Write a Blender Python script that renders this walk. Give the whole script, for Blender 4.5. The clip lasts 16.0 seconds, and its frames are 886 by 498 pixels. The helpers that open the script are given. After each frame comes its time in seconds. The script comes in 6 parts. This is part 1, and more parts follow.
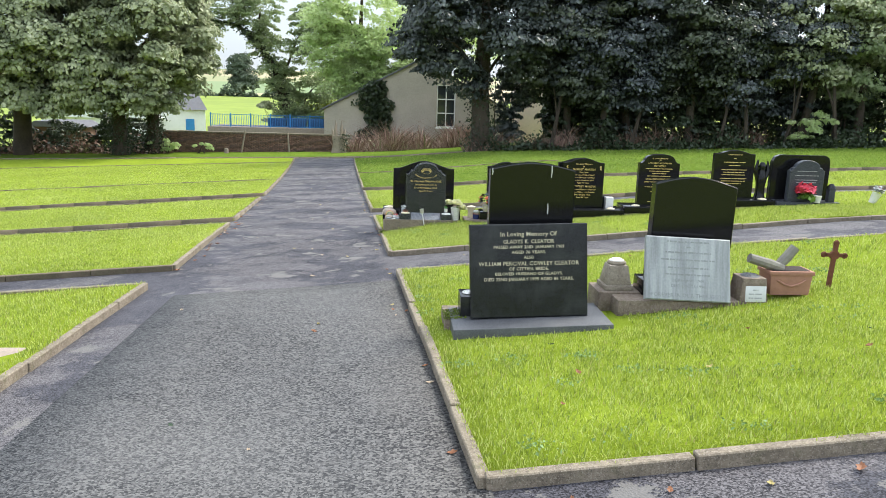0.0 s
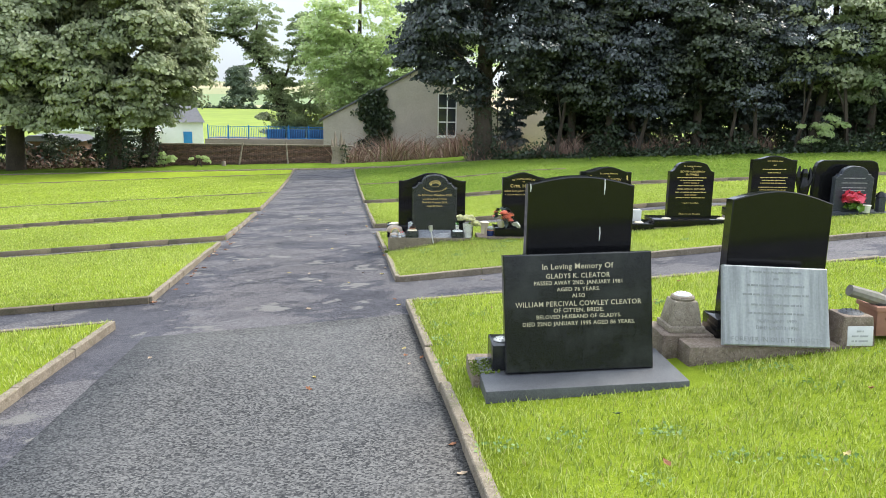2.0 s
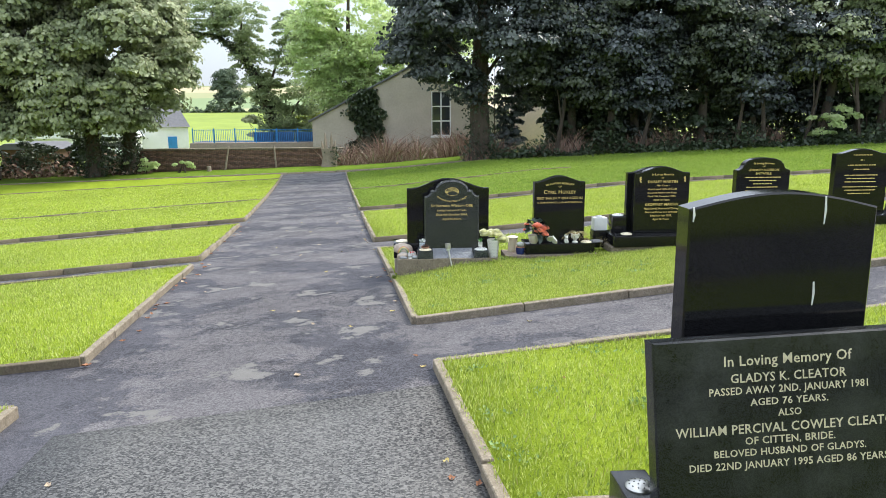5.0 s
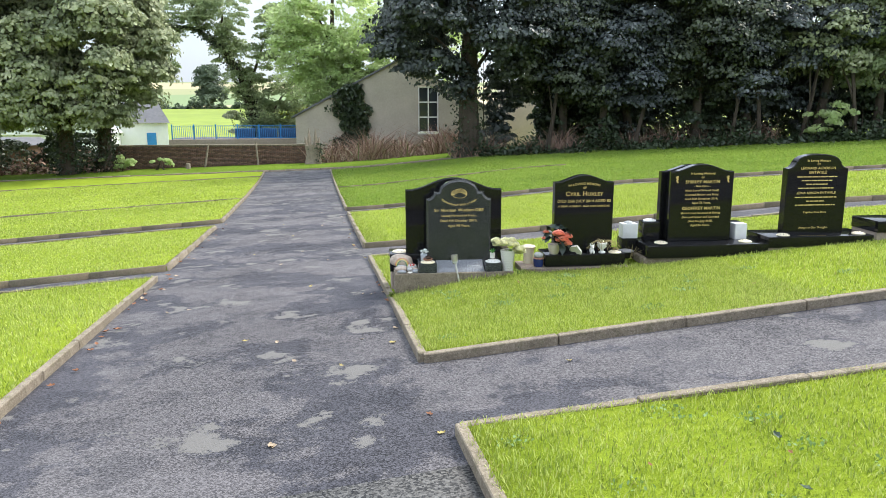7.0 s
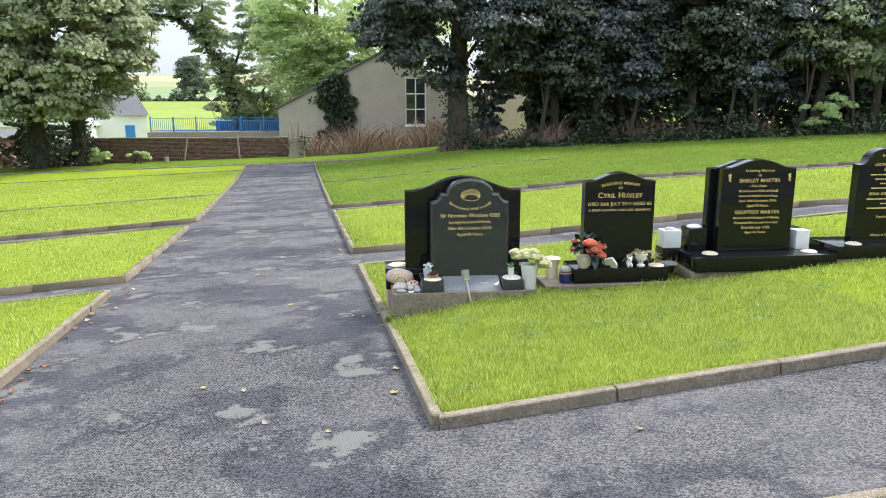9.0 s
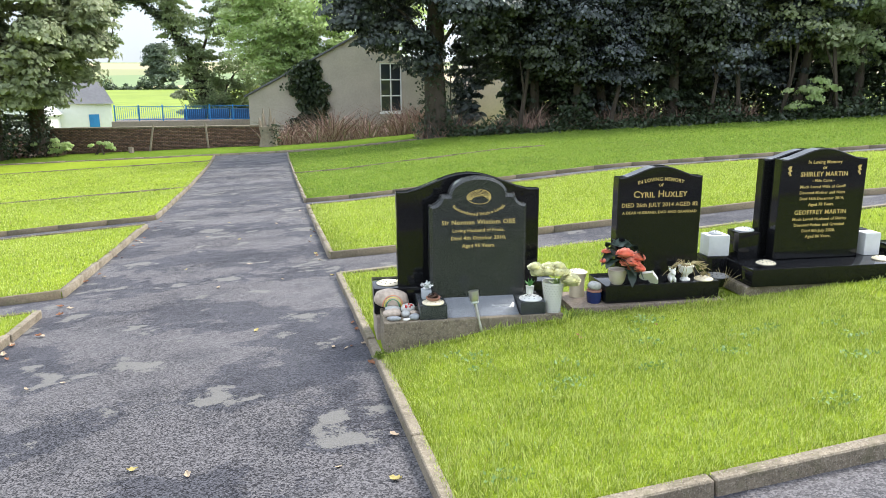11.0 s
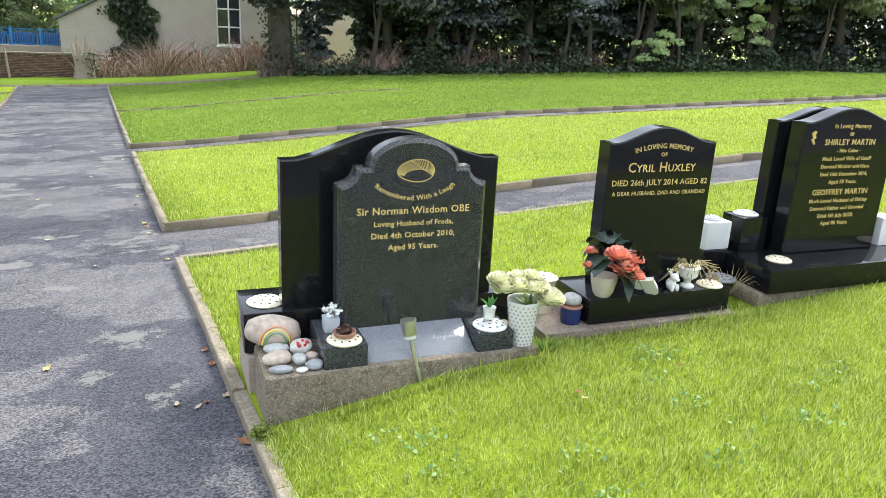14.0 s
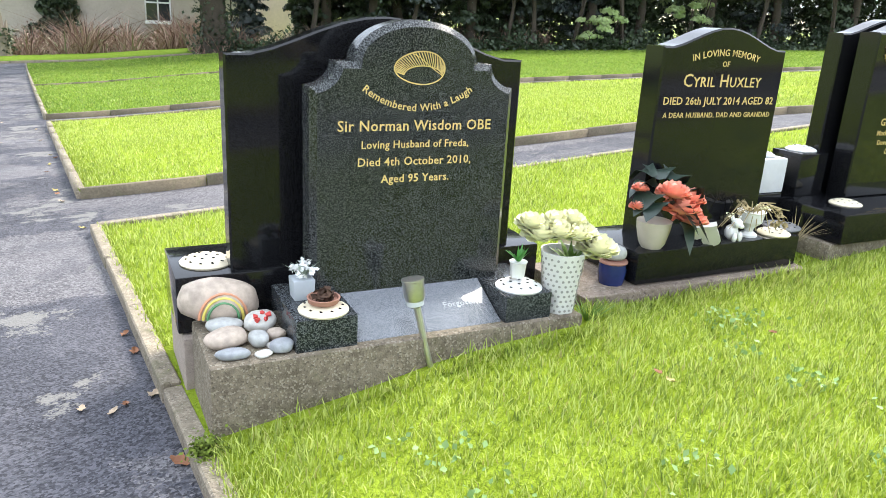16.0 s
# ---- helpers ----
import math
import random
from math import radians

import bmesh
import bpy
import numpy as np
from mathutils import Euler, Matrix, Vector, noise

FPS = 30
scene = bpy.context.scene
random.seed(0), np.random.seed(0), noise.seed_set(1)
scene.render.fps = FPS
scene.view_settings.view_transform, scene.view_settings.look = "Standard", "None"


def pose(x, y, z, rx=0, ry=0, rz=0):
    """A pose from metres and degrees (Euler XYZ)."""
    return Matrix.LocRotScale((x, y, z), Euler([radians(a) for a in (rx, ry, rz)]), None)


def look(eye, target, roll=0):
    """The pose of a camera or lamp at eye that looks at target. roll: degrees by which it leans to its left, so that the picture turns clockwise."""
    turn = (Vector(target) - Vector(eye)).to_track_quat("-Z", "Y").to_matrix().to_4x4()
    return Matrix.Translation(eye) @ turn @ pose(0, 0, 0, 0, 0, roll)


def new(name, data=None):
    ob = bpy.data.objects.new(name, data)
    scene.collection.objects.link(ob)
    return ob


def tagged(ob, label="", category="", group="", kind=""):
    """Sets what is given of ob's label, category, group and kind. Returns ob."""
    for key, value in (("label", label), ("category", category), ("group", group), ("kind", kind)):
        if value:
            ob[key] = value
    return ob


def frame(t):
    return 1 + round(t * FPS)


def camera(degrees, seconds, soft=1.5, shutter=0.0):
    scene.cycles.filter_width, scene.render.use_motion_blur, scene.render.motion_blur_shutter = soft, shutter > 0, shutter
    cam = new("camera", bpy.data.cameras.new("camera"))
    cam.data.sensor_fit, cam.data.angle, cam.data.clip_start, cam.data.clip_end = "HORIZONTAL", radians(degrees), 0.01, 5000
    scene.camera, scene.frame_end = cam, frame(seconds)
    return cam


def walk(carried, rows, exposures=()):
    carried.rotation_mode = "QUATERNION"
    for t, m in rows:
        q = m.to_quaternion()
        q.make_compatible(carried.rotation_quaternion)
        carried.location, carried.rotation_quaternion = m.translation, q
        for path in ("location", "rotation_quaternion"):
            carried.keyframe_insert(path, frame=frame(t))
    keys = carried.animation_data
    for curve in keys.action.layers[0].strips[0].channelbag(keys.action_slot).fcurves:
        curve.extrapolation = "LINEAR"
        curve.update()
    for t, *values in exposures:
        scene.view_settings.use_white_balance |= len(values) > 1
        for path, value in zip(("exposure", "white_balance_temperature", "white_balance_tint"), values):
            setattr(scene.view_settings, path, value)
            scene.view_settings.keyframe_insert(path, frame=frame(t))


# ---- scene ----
cam = camera(61.9, 16.0, soft=0.5)
PATH = [
    (0, (0.878, -0.098, 1.183), (1.016, 1.854, 0.771), 1.7),
    (0.5, (0.841, 0.176, 1.163), (0.979, 2.13, 0.762), 1.7),
    (1, (0.8, 0.452, 1.143), (0.935, 2.406, 0.741), 1.5),
    (1.5, (0.825, 0.746, 1.14), (0.957, 2.701, 0.738), 1.3),
    (2, (0.808, 1.025, 1.111), (0.943, 2.983, 0.723), 0.9),
    (2.5, (0.752, 1.356, 1.093), (0.888, 3.314, 0.713), -0.1),
    (3, (0.775, 1.71, 1.076), (0.913, 3.668, 0.695), 0.0),
    (3.5, (0.748, 2.024, 1.058), (0.89, 3.982, 0.675), 0.1),
    (4, (0.672, 2.352, 1.042), (0.819, 4.31, 0.659), -0.2),
    (6.5, (0.576, 3.946, 0.902), (0.755, 5.898, 0.506), 0.1),
    (7, (0.525, 4.275, 0.884), (0.723, 6.226, 0.489), -0.1),
    (7.5, (0.52, 4.59, 0.863), (0.729, 6.538, 0.461), -0.3),
    (8, (0.557, 4.909, 0.85), (0.774, 6.854, 0.438), -0.0),
    (8.5, (0.499, 5.238, 0.818), (0.727, 7.182, 0.406), 0.1),
    (11, (0.452, 6.749, 0.726), (0.754, 8.675, 0.28), -0.3),
    (11.5, (0.468, 7.031, 0.693), (0.85, 8.936, 0.222), 1.0),
    (12, (0.439, 7.347, 0.66), (0.882, 9.231, 0.156), 1.3),
    (12.5, (0.453, 7.64, 0.64), (0.908, 9.514, 0.109), 1.1),
    (13, (0.491, 7.936, 0.626), (0.949, 9.801, 0.067), 1.0),
    (13.5, (0.449, 8.239, 0.612), (1.008, 10.073, 0.043), 2.0),
    (14, (0.442, 8.527, 0.57), (1.145, 10.306, -0.013), 2.9),
    (14.5, (0.499, 8.798, 0.505), (1.203, 10.572, -0.092), 2.7),
    (15, (0.515, 9.043, 0.407), (1.253, 10.807, -0.182), 2.8),
    (15.5, (0.52, 9.231, 0.298), (1.357, 10.943, -0.311), 2.9),
    (16, (0.532, 9.313, 0.164), (1.376, 11.019, -0.448), 3.2),
]
walk(cam, [(t, look(eye, target, roll)) for t, eye, target, roll in PATH],
     [(0, 0.58), (4, 0.58), (8.5, 0.65), (12.5, 0.78), (14.5, 0.98), (16, 1.18)])


# ---- world, sun, exposure ----
SUN_AZ, SUN_EL = 62.0, 50.0          # degrees from +y towards +x, and above the horizon
world = bpy.data.worlds.new("world")
scene.world = world
world.use_nodes = True
wn = world.node_tree
wbg = wn.nodes["Background"]
sky = wn.nodes.new("ShaderNodeTexSky")
sky.sky_type = "NISHITA"
sky.sun_disc = False
sky.sun_elevation = radians(SUN_EL)
sky.sun_rotation = radians(SUN_AZ)
sky.dust_density = 2.0
cloud = wn.nodes.new("ShaderNodeTexNoise")
cloud.inputs["Scale"].default_value = 2.2
cloud.inputs["Detail"].default_value = 6
cramp = wn.nodes.new("ShaderNodeValToRGB")
cramp.color_ramp.elements[0].position, cramp.color_ramp.elements[1].position = 0.33, 0.6
cramp.color_ramp.elements[0].color = (0.55, 0.55, 0.55, 1)
cramp.color_ramp.elements[1].color = (0.95, 0.95, 0.95, 1)
wmix = wn.nodes.new("ShaderNodeMixRGB")
wmix.inputs[2].default_value = (7.7, 8.6, 9.9, 1)
wn.links.new(cloud.outputs["Fac"], cramp.inputs["Fac"])
wn.links.new(cramp.outputs["Color"], wmix.inputs[0])
wn.links.new(sky.outputs[0], wmix.inputs[1])
# a cloudy sky is dimmer towards the horizon than overhead
up = wn.nodes.new("ShaderNodeSeparateXYZ")
wn.links.new(wn.nodes.new("ShaderNodeTexCoord").outputs["Generated"], up.inputs[0])
grade = wn.nodes.new("ShaderNodeMapRange")
for i, v in enumerate((0.0, 1.0, 0.60, 1.30)):
    grade.inputs[1 + i].default_value = v
wn.links.new(up.outputs["Z"], grade.inputs[0])
wmul = wn.nodes.new("ShaderNodeMixRGB")
wmul.blend_type = "MULTIPLY"
wmul.inputs[0].default_value = 1.0
wn.links.new(wmix.outputs[0], wmul.inputs[1])
wn.links.new(grade.outputs[0], wmul.inputs[2])
wn.links.new(wmul.outputs[0], wbg.inputs[0])
wbg.inputs[1].default_value = 0.15
sun = new("sun", bpy.data.lights.new("sun", "SUN"))
sun.data.energy, sun.data.angle, sun.data.color = 3.4, radians(24), (1.0, 0.95, 0.85)
a, e = radians(SUN_AZ), radians(SUN_EL)
sun.matrix_world = look((math.sin(a) * 50, 40 + math.cos(a) * 50, 60), (math.sin(a) * 50 - math.sin(a) * math.cos(e) * 10, 40 + math.cos(a) * 50 - math.cos(a) * math.cos(e) * 10, 60 - math.sin(e) * 10))


# ---- materials ----
class Mat:
    """A node material with a few shortcuts."""

    def __init__(self, name):
        self.m = bpy.data.materials.new(name)
        self.m.use_nodes = True
        self.t = self.m.node_tree
        self.b = self.t.nodes["Principled BSDF"]

    def node(self, kind, **values):
        n = self.t.nodes.new("ShaderNode" + kind)
        for k, v in values.items():
            n.inputs[k.replace("_", " ")].default_value = v
        return n

    def link(self, a, b):
        self.t.links.new(a, b)

    def coord(self, kind="Object"):
        return self.t.nodes.new("ShaderNodeTexCoord").outputs[kind]

    def place(self):
        return self.t.nodes.new("ShaderNodeNewGeometry").outputs["Position"]

    def noise(self, vec, scale, detail=4, rough=0.6):
        n = self.node("TexNoise", Scale=scale, Detail=detail, Roughness=rough)
        self.link(vec, n.inputs["Vector"])
        return n.outputs["Fac"]

    def ramp(self, fac, *stops):
        n = self.t.nodes.new("ShaderNodeValToRGB")
        r = n.color_ramp
        while len(r.elements) < len(stops):
            r.elements.new(0.5)
        for el, (p, c) in zip(r.elements, stops):
            el.position, el.color = p, (*c, 1) if not isinstance(c, float) else (c, c, c, 1)
        self.link(fac, n.inputs["Fac"])
        return n.outputs["Color"]

    def mix(self, fac, c1, c2, mode="MIX"):
        n = self.t.nodes.new("ShaderNodeMixRGB")
        n.blend_type = mode
        for i, v in enumerate((fac, c1, c2)):
            if isinstance(v, (int, float)):
                n.inputs[i].default_value = v
            elif isinstance(v, tuple):
                n.inputs[i].default_value = (*v, 1)
            else:
                self.link(v, n.inputs[i])
        return n.outputs[0]

    def bump(self, height, strength=0.3, distance=0.01):
        n = self.node("Bump", Strength=strength, Distance=distance)
        self.link(height, n.inputs["Height"])
        self.link(n.outputs[0], self.b.inputs["Normal"])

    def set(self, colour=None, rough=None, metal=0.0, spec=0.5):
        for key, v in (("Base Color", colour), ("Roughness", rough)):
            if v is None:
                continue
            if isinstance(v, tuple):
                self.b.inputs[key].default_value = (*v, 1)
            elif isinstance(v, (int, float)):
                self.b.inputs[key].default_value = v
            else:
                self.link(v, self.b.inputs[key])
        self.b.inputs["Metallic"].default_value = metal
        self.b.inputs["Specular IOR Level"].default_value = spec
        return self.m


def plain(name, c, rough=0.5, metal=0.0, vary=0.15, scale=30.0, bump=0.1, world=False):
    """A surface of one colour with two scales of mottling and fine relief."""
    k = Mat(name)
    v = k.place() if world else k.coord()
    n1, n2 = k.noise(v, scale, 5), k.noise(v, scale * 0.12, 3)
    lo, hi = tuple(x * (1 - vary) for x in c), tuple(min(1, x * (1 + vary)) for x in c)
    col = k.mix(0.5, k.ramp(n1, (0.3, lo), (0.7, hi)), k.ramp(n2, (0.3, lo), (0.7, hi)))
    if bump:
        k.bump(n1, bump, 0.004)
    return k.set(col, rough, metal)


def granite(name, dark, light, cell, rough, share=0.5, dust=0.0):
    """Polished stone with speckles."""
    k = Mat(name)
    v = k.coord()
    vor = k.node("TexVoronoi", Scale=cell)
    k.link(v, vor.inputs["Vector"])
    sep = k.t.nodes.new("ShaderNodeSeparateColor")
    k.link(vor.outputs["Color"], sep.inputs[0])
    n = k.noise(v, cell * 0.6, 3, 0.7)
    sp = k.mix(0.5, sep.outputs[0], n)
    col = k.ramp(sp, (share - 0.1, dark), (share + 0.1, light))
    grime = k.noise(v, 3.0, 5)
    r = k.ramp(grime, (0.35, rough), (0.75, rough + 0.06 + dust))
    if dust:
        col = k.mix(k.ramp(grime, (0.45, 0.0), (0.8, dust)), col, (0.35, 0.36, 0.35))
    return k.set(col, r, 0, 0.32)


M_BLACK = granite("black_granite", (0.004, 0.004, 0.005), (0.012, 0.012, 0.013), 500, 0.05, 0.5)
M_BLACKW = granite("weathered_black_granite", (0.005, 0.006, 0.007), (0.018, 0.019, 0.021), 400, 0.14, 0.5, 0.10)
M_GREY = granite("speckled_grey_granite", (0.008, 0.009, 0.010), (0.125, 0.13, 0.128), 600, 0.11, 0.63)
M_GREYPLAIN = granite("grey_granite", (0.014, 0.016, 0.018), (0.12, 0.128, 0.135), 420, 0.09, 0.60)
M_TABLET = granite("light_grey_granite", (0.10, 0.105, 0.115), (0.27, 0.28, 0.30), 560, 0.045, 0.48)
M_SLATEBASE = granite("grey_slate_base", (0.06, 0.062, 0.068), (0.11, 0.113, 0.12), 300, 0.46, 0.5, 0.2)
M_BLUEGREY = granite("blue_grey_stone", (0.02, 0.024, 0.032), (0.075, 0.08, 0.095), 300, 0.3, 0.5)
M_GOLD = plain("gilt_lettering", (0.62, 0.44, 0.16), 0.45, 0.0, 0.2, 80, 0)
M_SILVERTXT = plain("pale_lettering", (0.50, 0.44, 0.31), 0.6, 0.0, 0.25, 60, 0)
M_FADED = plain("faded_lettering", (0.36, 0.37, 0.37), 0.7, 0.0, 0.25, 60, 0)


def book_mat():
    k = Mat("weathered_slate")
    v = k.coord()
    st = k.t.nodes.new("ShaderNodeMapping")
    st.inputs["Scale"].default_value = (9, 9, 0.8)
    k.link(v, st.inputs["Vector"])
    n = k.noise(st.outputs[0], 2.0, 5)
    f = k.noise(v, 60, 4)
    col = k.mix(0.25, k.ramp(n, (0.3, (0.16, 0.175, 0.185)), (0.55, (0.34, 0.36, 0.375)), (0.75, (0.47, 0.49, 0.50))), k.ramp(f, (0.3, 0.16), (0.7, 0.42)))
    k.bump(f, 0.15, 0.003)
    return k.set(col, 0.55)


M_BOOK = book_mat()


def concrete(name, lo, hi, moss=0.0):
    k = Mat(name)
    v = k.place()
    a1, a2, a3 = k.noise(v, 5, 6), k.noise(v, 60, 4), k.noise(v, 220, 2)
    col = k.mix(0.5, k.ramp(a1, (0.3, lo), (0.7, hi)), k.ramp(a2, (0.35, lo), (0.65, hi)))
    col = k.mix(k.ramp(a3, (0.55, 0.0), (0.72, 0.5)), col, tuple(x * 0.45 for x in lo))
    if moss:
        col = k.mix(k.ramp(k.noise(v, 9, 5), (0.52, 0.0), (0.7, moss)), col, (0.07, 0.085, 0.03))
    k.bump(k.mix(0.5, a2, a3), 0.5, 0.006)
    return k.set(col, 0.9)


def aggregate(name, lo, hi, chip, moss):
    """Old cast concrete with the stones of its mix laid bare."""
    k = Mat(name)
    v = k.place()
    vor = k.node("TexVoronoi", Scale=210)
    k.link(v, vor.inputs["Vector"])
    sep = k.t.nodes.new("ShaderNodeSeparateColor")
    k.link(vor.outputs["Color"], sep.inputs[0])
    blot, fine = k.noise(v, 7, 6, 0.6), k.noise(v, 45, 4, 0.6)
    col = k.mix(0.5, k.ramp(blot, (0.36, lo), (0.64, hi)), k.ramp(fine, (0.38, lo), (0.62, hi)))
    col = k.mix(k.ramp(sep.outputs[0], (0.78, 0.0), (0.90, 0.55)), col, chip)
    col = k.mix(k.ramp(sep.outputs[1], (0.84, 0.0), (0.94, 0.55)), col, tuple(x * 0.5 for x in lo))
    col = k.mix(k.ramp(k.noise(v, 11, 5, 0.6), (0.54, 0.0), (0.66, moss)), col, (0.085, 0.085, 0.03))
    k.bump(k.mix(0.6, vor.outputs["Distance"], fine), 0.6, 0.005)
    return k.set(col, 0.92)


M_KERB = aggregate("kerb_concrete", (0.125, 0.10, 0.07), (0.27, 0.225, 0.165), (0.37, 0.32, 0.25), 0.4)
# Mossy kerb, darker because the shade of the cross edges is in its colour.
M_SHADEKERB = concrete("shaded_mossy_kerb", (0.085, 0.066, 0.042), (0.18, 0.145, 0.095), 0.4)
M_PLINTH = aggregate("plinth_concrete", (0.095, 0.075, 0.05), (0.24, 0.195, 0.14), (0.36, 0.315, 0.245), 0.5)
M_PALECON = concrete("pale_concrete", (0.25, 0.20, 0.165), (0.37, 0.305, 0.255), 0.15)
M_REDSTONE = aggregate("red_sandstone", (0.12, 0.088, 0.066), (0.26, 0.205, 0.16), (0.34, 0.29, 0.24), 0.3)
M_CASTSTONE = aggregate("cast_stone", (0.19, 0.155, 0.115), (0.36, 0.31, 0.245), (0.46, 0.41, 0.34), 0.12)


def asphalt(name, base, chip, scale, wet, gloss=0.0):
    k = Mat(name)
    v = k.place()
    vor = k.node("TexVoronoi", Scale=scale)
    k.link(v, vor.inputs["Vector"])
    sep = k.t.nodes.new("ShaderNodeSeparateColor")
    k.link(vor.outputs["Color"], sep.inputs[0])
    col = k.ramp(sep.outputs[0], (0.15, base), (0.9, chip))
    big = k.noise(v, 0.55, 4, 0.5)
    col = k.mix(k.ramp(big, (0.35, 0.0), (0.7, 0.35)), col, tuple(x * 1.35 for x in chip))
    def grainy(n, lo, hi):
        """A mask whose rim breaks up along the single chips."""
        return k.ramp(k.mix(0.035, n, sep.outputs[1]), (lo, 0.0), (hi, 1.0))

    dark = k.mix(1.0, col, (0.46, 0.49, 0.57), "MULTIPLY")
    col = k.mix(k.mix(1.0, grainy(k.noise(v, 0.85, 9, 0.64), 0.500, 0.512), wet, "MULTIPLY"), col, dark)
    damp = k.noise(v, 2.1, 6, 0.6)
    col = k.mix(k.mix(1.0, k.ramp(damp, (0.55, 0.0), (0.57, 0.6)), wet, "MULTIPLY"), col, k.mix(1.0, col, (0.6, 0.62, 0.66), "MULTIPLY"))
    patch = grainy(k.noise(v, 1.7, 7, 0.6), 0.600, 0.612)
    col = k.mix(k.mix(1.0, patch, wet, "MULTIPLY"), col, (0.168, 0.16, 0.15))
    h = k.node("TexVoronoi", Scale=scale * 0.8)
    k.link(v, h.inputs["Vector"])
    k.bump(h.outputs["Distance"], 0.5, 0.008)
    r = k.ramp(k.noise(v, 3.0, 4), (0.3, 0.68 - gloss), (0.7, 0.9 - gloss))
    return k.set(col, r, 0, 0.16)


M_ASPHALT = asphalt("old_asphalt", (0.022, 0.021, 0.024), (0.155, 0.146, 0.152), 130, (0.8, 0.8, 0.8), 0.05)
M_ASPHALT2 = asphalt("coarse_asphalt", (0.010, 0.011, 0.014), (0.145, 0.142, 0.138), 95, (0.10, 0.10, 0.10), 0.0)


def grass_mat(name, dark, mid, light, blades):
    k = Mat(name)
    v = k.place()
    big, small = k.noise(v, 0.35, 4), k.noise(v, 5.0, 5)
    col = k.mix(0.45, k.ramp(big, (0.3, dark), (0.5, mid), (0.72, light)), k.ramp(small, (0.3, dark), (0.5, mid), (0.7, light)))
    if blades:
        rnd = k.t.nodes.new("ShaderNodeNewGeometry").outputs["Random Per Island"]
        col = k.mix(0.75, col, k.ramp(rnd, (0.0, dark), (0.45, mid), (0.9, light), (0.985, (0.34, 0.30, 0.12))))
        tr = k.node("BsdfTranslucent")
        k.link(col, tr.inputs["Color"])
        ms = k.t.nodes.new("ShaderNodeMixShader")
        ms.inputs[0].default_value = 0.4
        out = k.t.nodes["Material Output"]
        k.link(k.b.outputs[0], ms.inputs[1])
        k.link(tr.outputs[0], ms.inputs[2])
        k.link(ms.outputs[0], out.inputs["Surface"])
    else:
        fine = k.noise(v, 90, 3)
        col = k.mix(0.35, col, k.ramp(fine, (0.3, dark), (0.7, light)))
        k.bump(fine, 0.8, 0.03)
    return k.set(col, 0.45 if blades else 1.0, 0, 0.45 if blades else 0.05)


M_LAWN = grass_mat("lawn", (0.12, 0.175, 0.014), (0.225, 0.30, 0.024), (0.32, 0.395, 0.045), False)
# Deeper green lawn and blades: the tree belt's shade is put into their colour.
M_SHADYLAWN = grass_mat("tree_shaded_lawn", (0.06, 0.105, 0.012), (0.11, 0.178, 0.018), (0.17, 0.24, 0.03), False)
M_SHADYBLADE = grass_mat("tree_shaded_blades", (0.06, 0.115, 0.012), (0.19, 0.295, 0.03), (0.39, 0.49, 0.10), True)
M_BLADE = grass_mat("grass_blades", (0.10, 0.15, 0.022), (0.325, 0.41, 0.052), (0.63, 0.68, 0.22), True)


def field_mat():
    k = Mat("fields")
    v = k.place()
    vor = k.node("TexVoronoi", Scale=0.0065)
    k.link(v, vor.inputs["Vector"])
    sep = k.t.nodes.new("ShaderNodeSeparateColor")
    k.link(vor.outputs["Color"], sep.inputs[0])
    far = k.ramp(sep.outputs[0], (0.0, (0.14, 0.20, 0.06)), (0.35, (0.40, 0.32, 0.20)), (0.6, (0.30, 0.26, 0.13)), (0.8, (0.16, 0.22, 0.09)))
    near = k.ramp(k.noise(v, 0.2, 4), (0.3, (0.15, 0.205, 0.02)), (0.7, (0.22, 0.285, 0.03)))
    xyz = k.t.nodes.new("ShaderNodeSeparateXYZ")
    k.link(v, xyz.inputs[0])
    mr = k.t.nodes.new("ShaderNodeMapRange")
    mr.inputs[1].default_value, mr.inputs[2].default_value = 205, 240
    k.link(xyz.outputs[1], mr.inputs[0])
    return k.set(k.mix(mr.outputs[0], near, far), 0.9)


M_FIELD = field_mat()


def leaf_mat(name, dark, mid, light, glow=0.3, rough=0.45):
    k = Mat(name)
    rnd = k.t.nodes.new("ShaderNodeNewGeometry").outputs["Random Per Island"]
    n = k.noise(k.place(), 0.8, 4)
    col = k.mix(0.65, k.ramp(rnd, (0.0, dark), (0.4, mid), (0.7, mid), (1.0, light)), k.ramp(n, (0.36, dark), (0.5, mid), (0.64, light)))
    tr = k.node("BsdfTranslucent")
    k.link(col, tr.inputs["Color"])
    ms = k.t.nodes.new("ShaderNodeMixShader")
    ms.inputs[0].default_value = glow
    k.link(k.b.outputs[0], ms.inputs[1])
    k.link(tr.outputs[0], ms.inputs[2])
    k.link(ms.outputs[0], k.t.nodes["Material Output"].inputs["Surface"])
    return k.set(col, rough + 0.12, 0, 0.4)


M_SYCAMORE = leaf_mat("sycamore_leaves", (0.09, 0.12, 0.055), (0.31, 0.35, 0.20), (0.58, 0.61, 0.41), 0.35)
M_DARKLEAF = leaf_mat("evergreen_leaves", (0.016, 0.023, 0.021), (0.052, 0.066, 0.061), (0.18, 0.205, 0.195), 0.2, 0.25)
M_OLIVELEAF = leaf_mat("olive_leaves", (0.018, 0.026, 0.017), (0.058, 0.074, 0.047), (0.18, 0.205, 0.135), 0.25, 0.3)
M_BLUELEAF = leaf_mat("blue_green_leaves", (0.018, 0.025, 0.026), (0.062, 0.077, 0.078), (0.22, 0.245, 0.245), 0.2, 0.22)
